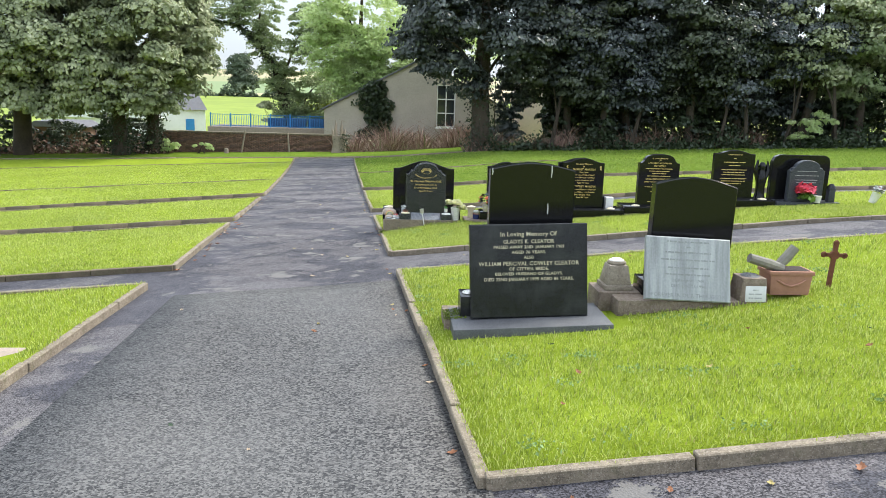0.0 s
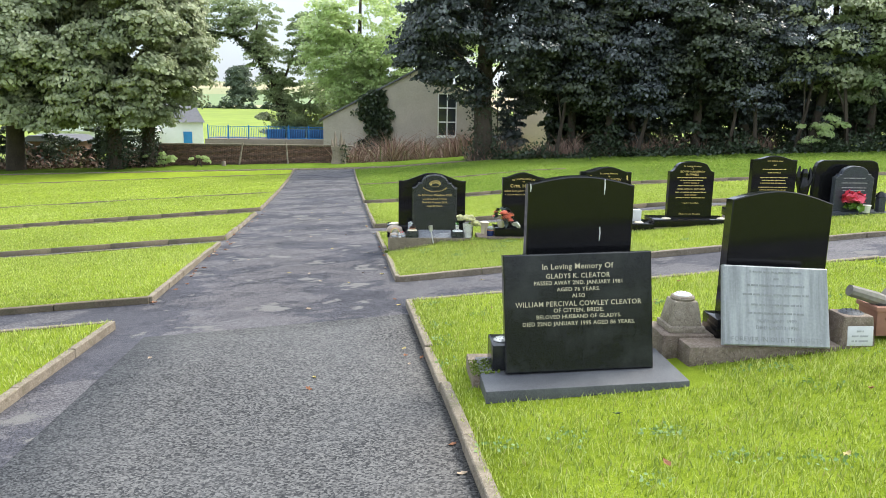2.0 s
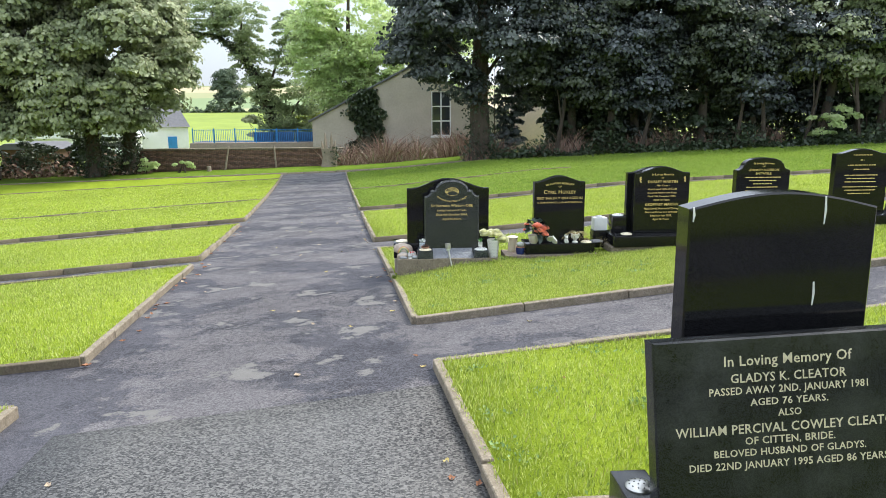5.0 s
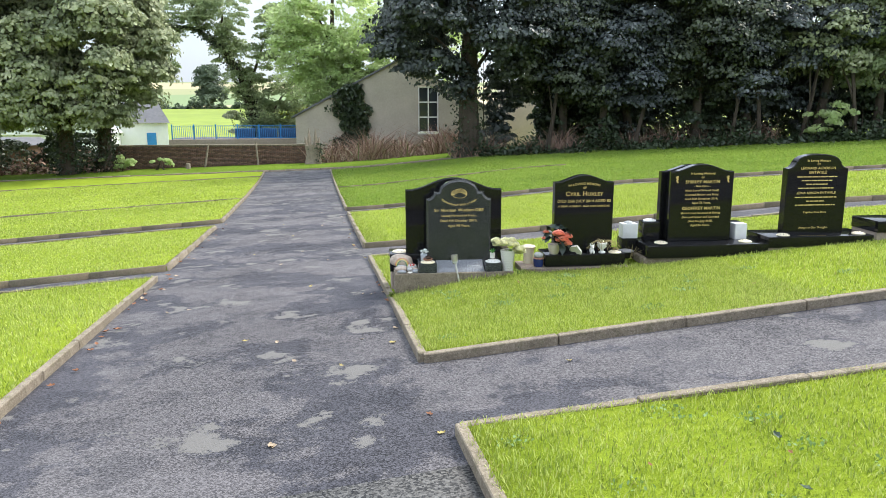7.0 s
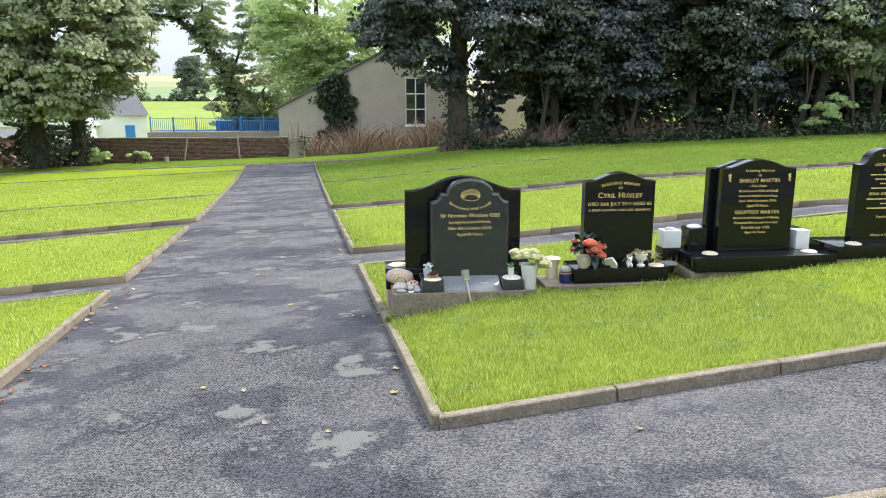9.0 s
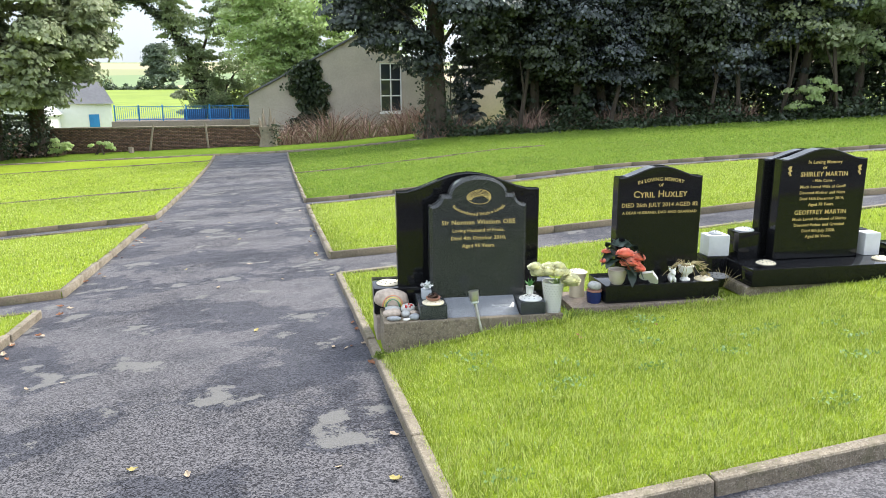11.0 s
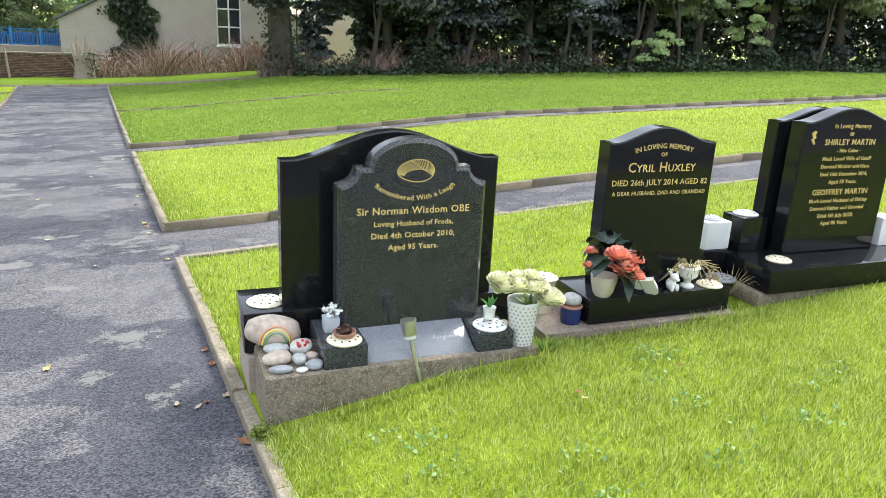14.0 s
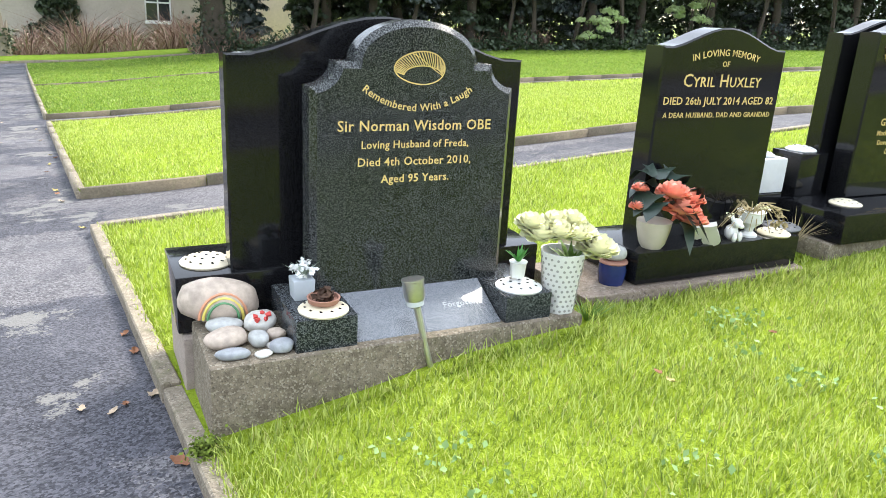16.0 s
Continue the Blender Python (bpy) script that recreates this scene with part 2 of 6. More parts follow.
M_LIGHTLEAF = leaf_mat("fresh_leaves", (0.36, 0.46, 0.18), (0.56, 0.67, 0.33), (0.74, 0.80, 0.50), 0.68)
M_YELLEAF = leaf_mat("yellow_green_leaves", (0.14, 0.18, 0.02), (0.24, 0.27, 0.03), (0.34, 0.34, 0.06), 0.35)
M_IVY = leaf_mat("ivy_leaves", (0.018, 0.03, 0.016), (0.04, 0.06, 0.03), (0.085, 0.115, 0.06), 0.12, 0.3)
# The haze of distance is put into these muted, even leaf greens.
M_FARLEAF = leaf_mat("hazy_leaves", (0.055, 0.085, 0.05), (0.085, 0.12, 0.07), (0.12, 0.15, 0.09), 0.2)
M_BARK = plain("bark", (0.06, 0.046, 0.034), 0.95, 0, 0.45, 14, 0.8)
kd = Mat("dead_stems")
M_DEADSTEM = kd.set(kd.ramp(kd.t.nodes.new("ShaderNodeNewGeometry").outputs["Random Per Island"], (0.0, (0.10, 0.055, 0.04)), (0.5, (0.27, 0.165, 0.125)), (0.85, (0.40, 0.29, 0.23)), (1.0, (0.16, 0.19, 0.08))), 0.9)
M_RENDER = plain("roughcast_render", (0.43, 0.385, 0.32), 0.95, 0, 0.14, 9, 0.8, True)
M_PINKRENDER = plain("pink_render", (0.62, 0.50, 0.42), 0.95, 0, 0.12, 6, 0.5, True)
M_WHITEWASH = plain("whitewash", (0.78, 0.79, 0.80), 0.9, 0, 0.06, 3, 0.3, True)
M_SLATEROOF = plain("slate_roof", (0.11, 0.11, 0.12), 0.7, 0, 0.3, 4, 0.5, True)
M_WINDOWFRAME = plain("white_window_paint", (0.75, 0.75, 0.74), 0.5, 0, 0.06, 4, 0.1)
M_BLUE = plain("blue_paint", (0.03, 0.22, 0.55), 0.45, 0, 0.12, 3, 0.1)
M_SHEDBROWN = plain("shed_timber", (0.14, 0.075, 0.055), 0.85, 0, 0.3, 3, 0.3, True)
M_WOODPOST = plain("grey_post_timber", (0.27, 0.22, 0.17), 0.9, 0, 0.3, 12, 0.5)


def brickwork():
    k = Mat("old_brick")
    v = k.place()
    isl = k.t.nodes.new("ShaderNodeNewGeometry").outputs["Random Per Island"]
    n = k.noise(v, 6, 5)
    col = k.mix(0.55, k.ramp(isl, (0.0, (0.05, 0.03, 0.026)), (0.5, (0.17, 0.085, 0.06)), (1.0, (0.30, 0.19, 0.13))), k.ramp(n, (0.3, (0.07, 0.05, 0.04)), (0.7, (0.26, 0.15, 0.105))))
    k.bump(n, 0.4, 0.01)
    return k.set(col, 0.95)


M_BRICK = brickwork()
M_MORTAR = plain("mortar", (0.10, 0.08, 0.068), 0.95, 0, 0.3, 8, 0.5, True)
M_GLASSDARK = Mat("window_glass").set((0.03, 0.035, 0.04), 0.05, 0, 0.8)


# ---- building helpers ----
def thing(name, label, category, group="", at=(0, 0, 0), kind="", rot=(0, 0, 0)):
    ob = new(name)
    ob.matrix_world = pose(*at, *rot)
    ob.empty_display_size = 0.1
    return tagged(ob, label, category, group, kind)


def part(name, bm, material, parent=None, label="", smooth=True):
    me = bpy.data.meshes.new(name)
    bm.to_mesh(me)
    bm.free()
    me.materials.append(material)
    if smooth:
        me.polygons.foreach_set("use_smooth", [True] * len(me.polygons))
        me.set_sharp_from_angle(angle=radians(35))
    ob = new(name, me)
    if parent is not None:
        ob.parent = parent
    return tagged(ob, label)


def mesh_np(name, verts, faces, material, parent=None):
    """A mesh from numpy arrays of vertices and equal-sized faces."""
    verts, faces = np.asarray(verts, np.float32), np.asarray(faces, np.int32)
    me = bpy.data.meshes.new(name)
    me.vertices.add(len(verts))
    me.vertices.foreach_set("co", verts.ravel())
    k = faces.shape[1]
    me.loops.add(faces.size)
    me.loops.foreach_set("vertex_index", faces.ravel())
    me.polygons.add(len(faces))
    me.polygons.foreach_set("loop_start", np.arange(0, faces.size, k, dtype=np.int32))
    me.update(calc_edges=True)
    me.materials.append(material)
    ob = new(name, me)
    if parent is not None:
        ob.parent = parent
    return ob


def bevelled(bm, width, segments=2):
    if width:
        bmesh.ops.bevel(bm, geom=list(bm.edges), offset=width, segments=segments, affect="EDGES", profile=0.6, clamp_overlap=True)
    return bm


def box(x0, x1, y0, y1, z0, z1, bevel=0.004, taper=1.0, bm=None):
    """A box with rounded edges; taper scales its top about its middle."""
    own = bm is None
    b = bmesh.new() if own else bm
    cx, cy = (x0 + x1) / 2, (y0 + y1) / 2
    vs = [b.verts.new((cx + (x - cx) * s, cy + (y - cy) * s, z)) for z, s in ((z0, 1), (z1, taper)) for x, y in ((x0, y0), (x1, y0), (x1, y1), (x0, y1))]
    fs = [b.faces.new([vs[i] for i in f]) for f in ((3, 2, 1, 0), (4, 5, 6, 7), (0, 1, 5, 4), (1, 2, 6, 5), (2, 3, 7, 6), (3, 0, 4, 7))]
    if own:
        return bevelled(b, bevel)
    return b


def slab(profile, y0, y1, bevel=0.006):
    """An upright plate: a profile in x and z, carried from y0 to y1."""
    bm = bmesh.new()
    f = [bm.verts.new((x, y0, z)) for x, z in profile]
    r = [bm.verts.new((x, y1, z)) for x, z in profile]
    n = len(profile)
    ff, fr = bm.faces.new(f), bm.faces.new(r[::-1])
    for i in range(n):
        bm.faces.new((f[i], r[i], r[(i + 1) % n], f[(i + 1) % n]))
    bmesh.ops.recalc_face_normals(bm, faces=bm.faces)
    if bevel:
        rim = [e for e in bm.edges if ff in e.link_faces or fr in e.link_faces]
        bmesh.ops.bevel(bm, geom=rim, offset=bevel, segments=1, affect="EDGES", clamp_overlap=True)
    return bm


def lathe(rings, n=20, wave=0.0, waves=0):
    """A turned body from (radius, height) rings."""
    bm = bmesh.new()
    loops = []
    for r, z in rings:
        loops.append([bm.verts.new(((r * (1 + wave * math.cos(waves * 2 * math.pi * i / n))) * math.cos(2 * math.pi * i / n), (r * (1 + wave * math.cos(waves * 2 * math.pi * i / n))) * math.sin(2 * math.pi * i / n), z)) for i in range(n)])
    for a, b in zip(loops, loops[1:]):
        for i in range(n):
            bm.faces.new((a[i], a[(i + 1) % n], b[(i + 1) % n], b[i]))
    bm.faces.new(loops[0][::-1])
    bm.faces.new(loops[-1])
    return bm


def tube(points, radii, n=8, bm=None):
    """A tapered tube through the points."""
    b = bmesh.new() if bm is None else bm
    pts = [Vector(p) for p in points]
    loops = []
    for i, p in enumerate(pts):
        d = (pts[min(i + 1, len(pts) - 1)] - pts[max(i - 1, 0)]).normalized()
        u = d.cross(Vector((0.31, 0.95, 0.05))).normalized()
        w = d.cross(u)
        loops.append([b.verts.new(p + radii[i] * (u * math.cos(2 * math.pi * k / n) + w * math.sin(2 * math.pi * k / n))) for k in range(n)])
    for a, c in zip(loops, loops[1:]):
        for k in range(n):
            b.faces.new((a[k], a[(k + 1) % n], c[(k + 1) % n], c[k]))
    b.faces.new(loops[0][::-1])
    b.faces.new(loops[-1])
    return b


def lettering(words, cx, z, width, y, material, parent, arc=0.0, height=0.0, small=False):
    """A line of raised letters, width metres wide, centred at cx, its middle at z, on a face that looks to -y. arc: the radius of a bent line, positive for a hump."""
    cu = bpy.data.curves.new("lettering", "FONT")
    cu.body, cu.align_x, cu.extrude, cu.resolution_u = words, "CENTER", 0.004, 2
    cu.offset, cu.space_character = 0.008, 1.06
    if small:
        cu.small_caps_scale = 0.78
        for letter in cu.body_format:
            letter.use_small_caps = True
    tmp = bpy.data.objects.new("tmp", cu)
    scene.collection.objects.link(tmp)
    me = bpy.data.meshes.new_from_object(tmp.evaluated_get(bpy.context.evaluated_depsgraph_get()))
    bpy.data.objects.remove(tmp)
    bpy.data.curves.remove(cu)
    co = np.empty(len(me.vertices) * 3, np.float32)
    me.vertices.foreach_get("co", co)
    co = co.reshape(-1, 3)
    lo, hi = co.min(0), co.max(0)
    sx = width / (hi[0] - lo[0])
    sz = height / 0.7 if height else sx
    x = (co[:, 0] - (lo[0] + hi[0]) / 2) * sx
    v = (co[:, 1] - 0.33) * sz
    depth = np.where(co[:, 2] > 0, -0.0012, 0.001)
    if arc:
        th = x / arc
        x, v = (arc + v) * np.sin(th), (arc + v) * np.cos(th) - arc
    out = np.stack([cx + x, y + depth, z + v], 1).astype(np.float32)
    me.vertices.foreach_set("co", out.ravel())
    me.update()
    me.materials.clear()
    me.materials.append(material)
    ob = new("lettering", me)
    ob.parent = parent
    return ob


# ---- the lie of the land ----
YS = [-60, -10, 0, 3, 9, 14.5, 21.5, 30, 40, 50, 60]
ZS = [2.4, 0.15, -0.30, -0.47, -0.83, -1.22, -1.68, -2.15, -2.6, -2.75, -3.0]


def land(x, y):
    """Height of the paths."""
    x, y = np.asarray(x, float), np.asarray(y, float)
    z = np.zeros(np.broadcast(x, y).shape)
    for o in (-1.5, -0.75, 0, 0.75, 1.5):
        z = z + np.interp(y + o, YS, ZS) / 5
    d = x - 0.85
    return z + np.where(d < 0, 0.05 * np.maximum(d, -2.5) + np.interp(y, [22, 44], [0.07, 0.028]) * np.clip(d + 2.5, -25, 0), np.where(d < 6, 0.085 * d, 0.51 + 0.04 * (np.minimum(d, 60) - 6)))


def mound(x, y):
    """The turf banked up against the plinth of the grave by the path."""
    x, y = np.asarray(x, float), np.asarray(y, float)
    a = np.interp(x, [0.7, 0.8, 1.15, 1.45, 1.9, 2.3, 3.0], [0.012, 0.026, 0.05, 0.085, 0.08, 0.03, 0.0])
    return a * np.interp(y, [9.7, 10.1, 10.6, 11.0, 11.8, 12.3], [0.0, 0.15, 0.6, 1.0, 0.8, 0.0])


def right_edge(y):
    return 1.452 - 0.0657 * y


def left_edge(y):
    return -1.654 - 0.092 * (y - 8.45) if y > 8 else -1.62 - 0.04 * (y - 7.35)


def far_height(x, y):
    r = np.hypot(x * 0.5, y)
    return np.interp(r, [50, 62, 95, 200, 300, 420, 700, 1000, 4500], [-3.0, -3.6, -4.3, -1.3, 0.5, 4.5, 13, 24, 24])


def grid_sheet(name, xs, ys, height, material, label="", category="", kind="structure"):
    X, Y = np.meshgrid(xs, ys)
    V = np.stack([X, Y, height(X, Y)], -1).reshape(-1, 3)
    nx, ny = len(xs), len(ys)
    i = (np.arange(ny - 1)[:, None] * nx + np.arange(nx - 1)[None]).ravel()
    ob = mesh_np(name, V, np.stack([i, i + 1, i + nx + 1, i + nx], 1), material)
    ob.data.polygons.foreach_set("use_smooth", [True] * len(ob.data.polygons))
    return tagged(ob, label, category, "", kind)


def terrain(x, y):
    near = land(x, y) - 0.06
    f = np.clip((y - 51) / 8, 0, 1)
    side = np.clip((np.abs(x) - 60) / 40, 0, 1)
    z = near * (1 - f) + far_height(x, y) * f
    return z * (1 - side) + np.where(y > 51, z, np.minimum(z, near)) * side


gx = np.unique(np.concatenate([np.linspace(-70, 70, 71), np.linspace(-300, 300, 41), np.linspace(-3500, 3500, 41)]))
gy = np.unique(np.concatenate([np.linspace(-30, 70, 61), np.linspace(70, 300, 47), np.linspace(300, 1100, 41), np.linspace(-400, -30, 8), np.linspace(1100, 4500, 12)]))
grid_sheet("ground", gx, gy, terrain, M_FIELD, "wide green and stubble fields rising to low hills", "ground")

# asphalt of all the paths
grid_sheet("path", np.linspace(-30, 36, 67), np.linspace(-12, 46.0, 96), land, M_ASPHALT, "old grey asphalt cemetery path with damp stains", "path")


def quad_sheet(name, corners, step, lift, material, label, category, skirt=0.12):
    """A sheet over a four-cornered patch of the land, raised by lift, with a skirt down its rim."""
    (ax, ay), (bx, by), (cx, cy), (dx, dy) = corners
    nu = max(2, int(max(math.hypot(bx - ax, by - ay), math.hypot(cx - dx, cy - dy)) / step) + 1)
    nv = max(2, int(max(math.hypot(dx - ax, dy - ay), math.hypot(cx - bx, cy - by)) / step) + 1)
    U, V = np.meshgrid(np.linspace(0, 1, nu), np.linspace(0, 1, nv))
    X = (ax * (1 - U) + bx * U) * (1 - V) + (dx * (1 - U) + cx * U) * V
    Y = (ay * (1 - U) + by * U) * (1 - V) + (dy * (1 - U) + cy * U) * V
    Z = land(X, Y) + lift
    if skirt > 0.02:
        Z = Z + mound(X, Y) + 0.012 * np.sin(X * 1.7 + Y * 0.9) * np.sin(Y * 1.3 - X * 0.6)
    verts = np.stack([X, Y, Z], -1).reshape(-1, 3)
    i = (np.arange(nv - 1)[:, None] * nu + np.arange(nu - 1)[None]).ravel()
    faces = np.stack([i, i + 1, i + nu + 1, i + nu], 1)
    rim = np.concatenate([np.arange(nu), np.arange(1, nv) * nu + nu - 1, (nv - 1) * nu + np.arange(nu - 2, -1, -1), np.arange(nv - 2, 0, -1) * nu])
    low = verts[rim] - (0, 0, skirt)
    j = np.arange(len(rim))
    k = (j + 1) % len(rim)
    side = np.stack([rim[j], len(verts) + j, len(verts) + k, rim[k]], 1)
    ob = mesh_np(name, np.concatenate([verts, low]), np.concatenate([faces, side]), material)
    ob.data.polygons.foreach_set("use_smooth", [True] * len(faces) + [False] * len(side))
    return tagged(ob, label, category, "", "structure")


# newer coarse asphalt on the near part of the path
quad_sheet("path_patch", ((-0.35, -8), (2.1, -8), (right_edge(7.3) - 0.02, 7.3), (-1.22, 6.95)), 0.5, 0.006, M_ASPHALT2, "coarse chipped asphalt resurfacing with a clean seam", "path", 0.015)

LIFT = 0.05


def right_lawn(y0, y1, s0, s1, lift=0.0, x1=34.0):
    """Corners of a lawn right of the path: from y0 to y1 at the path, its edges running off with slopes s0 and s1."""
    xa, xb = right_edge(y0), right_edge(y1)
    return ((xa, y0), (x1, y0 + s0 * (x1 - xa)), (x1, y1 + s1 * (x1 - xb)), (xb, y1))


def left_lawn(y0, y1, s0, s1, lift=0.0, x1=-30.0):
    xa, xb = left_edge(y0), left_edge(y1)
    return ((x1, y0 + s0 * (x1 - xa)), (xa, y0), (xb, y1), (x1, y1 + s1 * (x1 - xb)))


RIGHT = [(2.67, 7.66, 0.035, 0.03, 0.05), (8.94, 13.95, 0.075, 0.0, 0.05), (15.15, 21.2, 0.0, 0.05, 0.055), (22.35, 43.9, 0.07, 0.05, 0.06)]
LEFT = [(-8.0, 7.36, 0.05, 0.05, 0.05), (8.45, 13.45, 0.08, 0.1, 0.055), (14.3, 20.2, 0.1, 0.1, 0.06), (21.5, 28.6, 0.1, 0.1, 0.07), (28.75, 41.2, 0.1, 0.13, 0.07), (41.35, 44.3, 0.13, 0.0, 0.07)]
for k, row in enumerate(RIGHT):
    quad_sheet("lawn_right_%d" % (k + 1), right_lawn(*row), (0.5, 0.22, 0.5, 0.5)[k], row[4], M_SHADYLAWN if k == 3 else M_LAWN, "bright mown cemetery grass edged with concrete kerb", "lawn")
for k, row in enumerate(LEFT):
    quad_sheet("lawn_left_%d" % (k + 1), left_lawn(*row), 0.5, row[4], M_LAWN, "bright mown cemetery grass edged with concrete kerb", "lawn")
quad_sheet("lawn_near", ((1.75, -8.0), (30, -7.0), (30, 2.4), (1.45, 1.4)), 0.5, 0.05, M_LAWN, "bright mown cemetery grass edged with concrete kerb", "lawn")
quad_sheet("lawn_end", ((-34, 44.6), (36, 45.2), (36, 52), (-34, 52)), 0.6, 0.08, M_SHADYLAWN, "mown grass before the boundary wall and trees", "lawn")


# ---- trees ----
def leaves(name, centres, size, material, parent, seed, droop=0.3, facing=None):
    """Many small folded leaves about the centres, as one mesh."""
    rng = np.random.default_rng(seed)
    n = len(centres)
    s = size * rng.uniform(0.6, 1.3, n)[:, None]
    up = rng.normal(size=(n, 3)) * (0.6 if facing is None else 0.36)
    up[:, 2] += 0.85 if facing is None else 0.45
    if facing is not None:
        up += facing * 0.75
    up /= np.linalg.norm(up, axis=1)[:, None]
    d = np.cross(up, rng.normal(size=(n, 3)))
    d[:, 2] -= droop
    d /= np.linalg.norm(d, axis=1)[:, None]
    q = np.cross(up, d)
    q /= np.linalg.norm(q, axis=1)[:, None]
    c = np.asarray(centres)
    v = np.stack([c - d * s * 0.5, c + q * s * 0.36 + up * s * 0.1, c + d * s * 0.5, c - q * s * 0.36 + up * s * 0.1], 1).reshape(-1, 3)
    i = np.arange(n)[:, None] * 4
    f = np.concatenate([i + np.array([[0, 1, 2]]), i + np.array([[0, 2, 3]])])
    return mesh_np(name, v, f, material, parent)


def crown_points(lobes, per, seed, clump=0.45):
    """Leaf places, and the ways they face, on domed sprays that sit about the surface of the lobes (centre, radii, weight)."""
    rng = np.random.default_rng(seed)
    places, facing = [], []
    for cx, cy, cz, rx, ry, rz, w in lobes:
        m = max(4, int(w * per / 88))
        d = rng.normal(size=(m, 3))
        d /= np.linalg.norm(d, axis=1)[:, None]
        r = rng.uniform(0.3, 1.1, m) ** 0.6
        c = np.stack([cx + d[:, 0] * rx * r, cy + d[:, 1] * ry * r, cz + d[:, 2] * rz * r], 1)
        k = rng.integers(50, 130, m)
        size = clump * rng.uniform(0.45, 1.35, m)
        tilt = d * (0.5, 0.5, 0.0)
        i = np.repeat(np.arange(m), k)
        e = rng.normal(size=(len(i), 3))
        e[:, 2] = np.where(e[:, 2] < 0, e[:, 2] * 0.25, e[:, 2])
        e /= np.linalg.norm(e, axis=1)[:, None]
        rad = rng.uniform(0.55, 1.08, len(i)) * size[i]
        p = e * rad[:, None] * (1.3, 1.3, 0.62)
        p[:, 2] -= 0.35 * (p[:, 0] * tilt[i, 0] + p[:, 1] * tilt[i, 1]) + 0.12 * (p[:, 0] ** 2 + p[:, 1] ** 2)
        places.append(c[i] + p)
        facing.append(e * (1, 1, 0.8) + tilt[i])
    return np.concatenate(places), np.concatenate(facing)


def boughs(cx, cy, cz, rx, ry, rz, n, size, seed, low=-0.75):
    """Separate leafy boughs spread over an egg-shaped crown, with gaps between them."""
    r = random.Random(seed)
    out = []
    for k in range(n):
        z = low + (1 - low) * (k + r.random()) / n
        th = k * 2.4 + r.uniform(-0.5, 0.5)
        d = math.sqrt(max(0.05, 1 - z * z)) * r.uniform(0.72, 1.08)
        q = size * r.uniform(0.6, 1.25)
        out.append((cx + rx * d * math.cos(th), cy + ry * d * math.sin(th), cz + rz * z * r.uniform(0.9, 1.05), q * 1.15, q * 0.95, q * 0.62, 0.5 * q * q))
    return out


def tree(name, at, label, trunk, limbs, lobes, per, leaf, material, seed, clump=0.45, ivy=0, group="", loose=False):
    """trunk: points and radii from the base; limbs: the same, each; lobes: of the crown, all from the base."""
    base = thing(name, label, "tree", group, at)
    bm = tube(*trunk, n=12)
    for k, (p, r) in enumerate(limbs):
        tube(p, r, 7, bm)
    rng = random.Random(seed)
    for v in bm.verts:
        v.co += Vector((rng.uniform(-1, 1), rng.uniform(-1, 1), 0)) * 0.03
    part("trunk", bm, M_BARK, base)
    places, facing = crown_points(lobes, per, seed, clump)
    leaves("crown", places, leaf, material, base, seed, 0.3, None if loose else facing)
    if ivy:
        rg = np.random.default_rng(seed + 9)
        pts, rad = trunk
        t = rg.uniform(0, 1, ivy) * (len(pts) - 1)
        i = np.minimum(t.astype(int), len(pts) - 2)
        f = (t - i)[:, None]
        P = np.array(pts)
        R = np.array(rad)
        c = P[i] * (1 - f) + P[i + 1] * f
        th = rg.uniform(0, 6.283, ivy)
        rr = (R[i] * (1 - f[:, 0]) + R[i + 1] * f[:, 0]) + np.abs(rg.normal(0.0, 0.26, ivy))
        c = c + np.stack([np.cos(th) * rr, np.sin(th) * rr, np.zeros(ivy)], 1)
        leaves("ivy", c, 0.17, M_IVY, base, seed + 5, 0.8)["label"] = "dark glossy ivy"
    return base


def on(x, y, dz=0.0):
    return (x, y, float(land(x, y)) + dz)


rnd = random.Random(4)


def limb(p0, p1, r0, bend=0.5, n=4):
    pts = []
    for i in range(n + 1):
        t = i / n
        b = math.sin(t * math.pi) * bend
        pts.append((p0[0] + (p1[0] - p0[0]) * t, p0[1] + (p1[1] - p0[1]) * t, p0[2] + (p1[2] - p0[2]) * t + b))
    return pts, [r0 * (1 - 0.75 * i / n) for i in range(n + 1)]


# ---- far trees, left to right ----
M_ASHLEAF = leaf_mat("ash_leaves", (0.15, 0.20, 0.09), (0.30, 0.37, 0.19), (0.48, 0.54, 0.32), 0.5)
tree("sycamore_tree", on(-22.4, 48.3), "large sycamore with dense grey-green leaves and low hanging boughs", ([(0, 0, -0.2), (0.1, 0, 1.6), (0.3, 0, 4), (0.6, 0.2, 7), (0.8, 0, 10)], [0.62, 0.5, 0.42, 0.3, 0.12]),
     [limb((0.1, 0, 2.2), (4, -2, 4.5), 0.22), limb((0.2, 0, 3), (-4, -1, 5.5), 0.22), limb((0.4, 0, 5), (3.5, 1, 9), 0.18), limb((0.2, 0, 3.5), (-1, -3.5, 6), 0.16)],
     boughs(0.2, -0.6, 7.2, 5.6, 3.6, 5.0, 34, 1.5, 311) + [(0.2, 0.8, 8.0, 4.0, 1.6, 4.0, 1.2), (3.4, -3.0, 3.6, 1.7, 1.1, 0.8, 0.6), (-1.0, -3.2, 3.4, 1.6, 1.1, 0.8, 0.6)], 3000, 0.26, M_SYCAMORE, 11, 0.6)
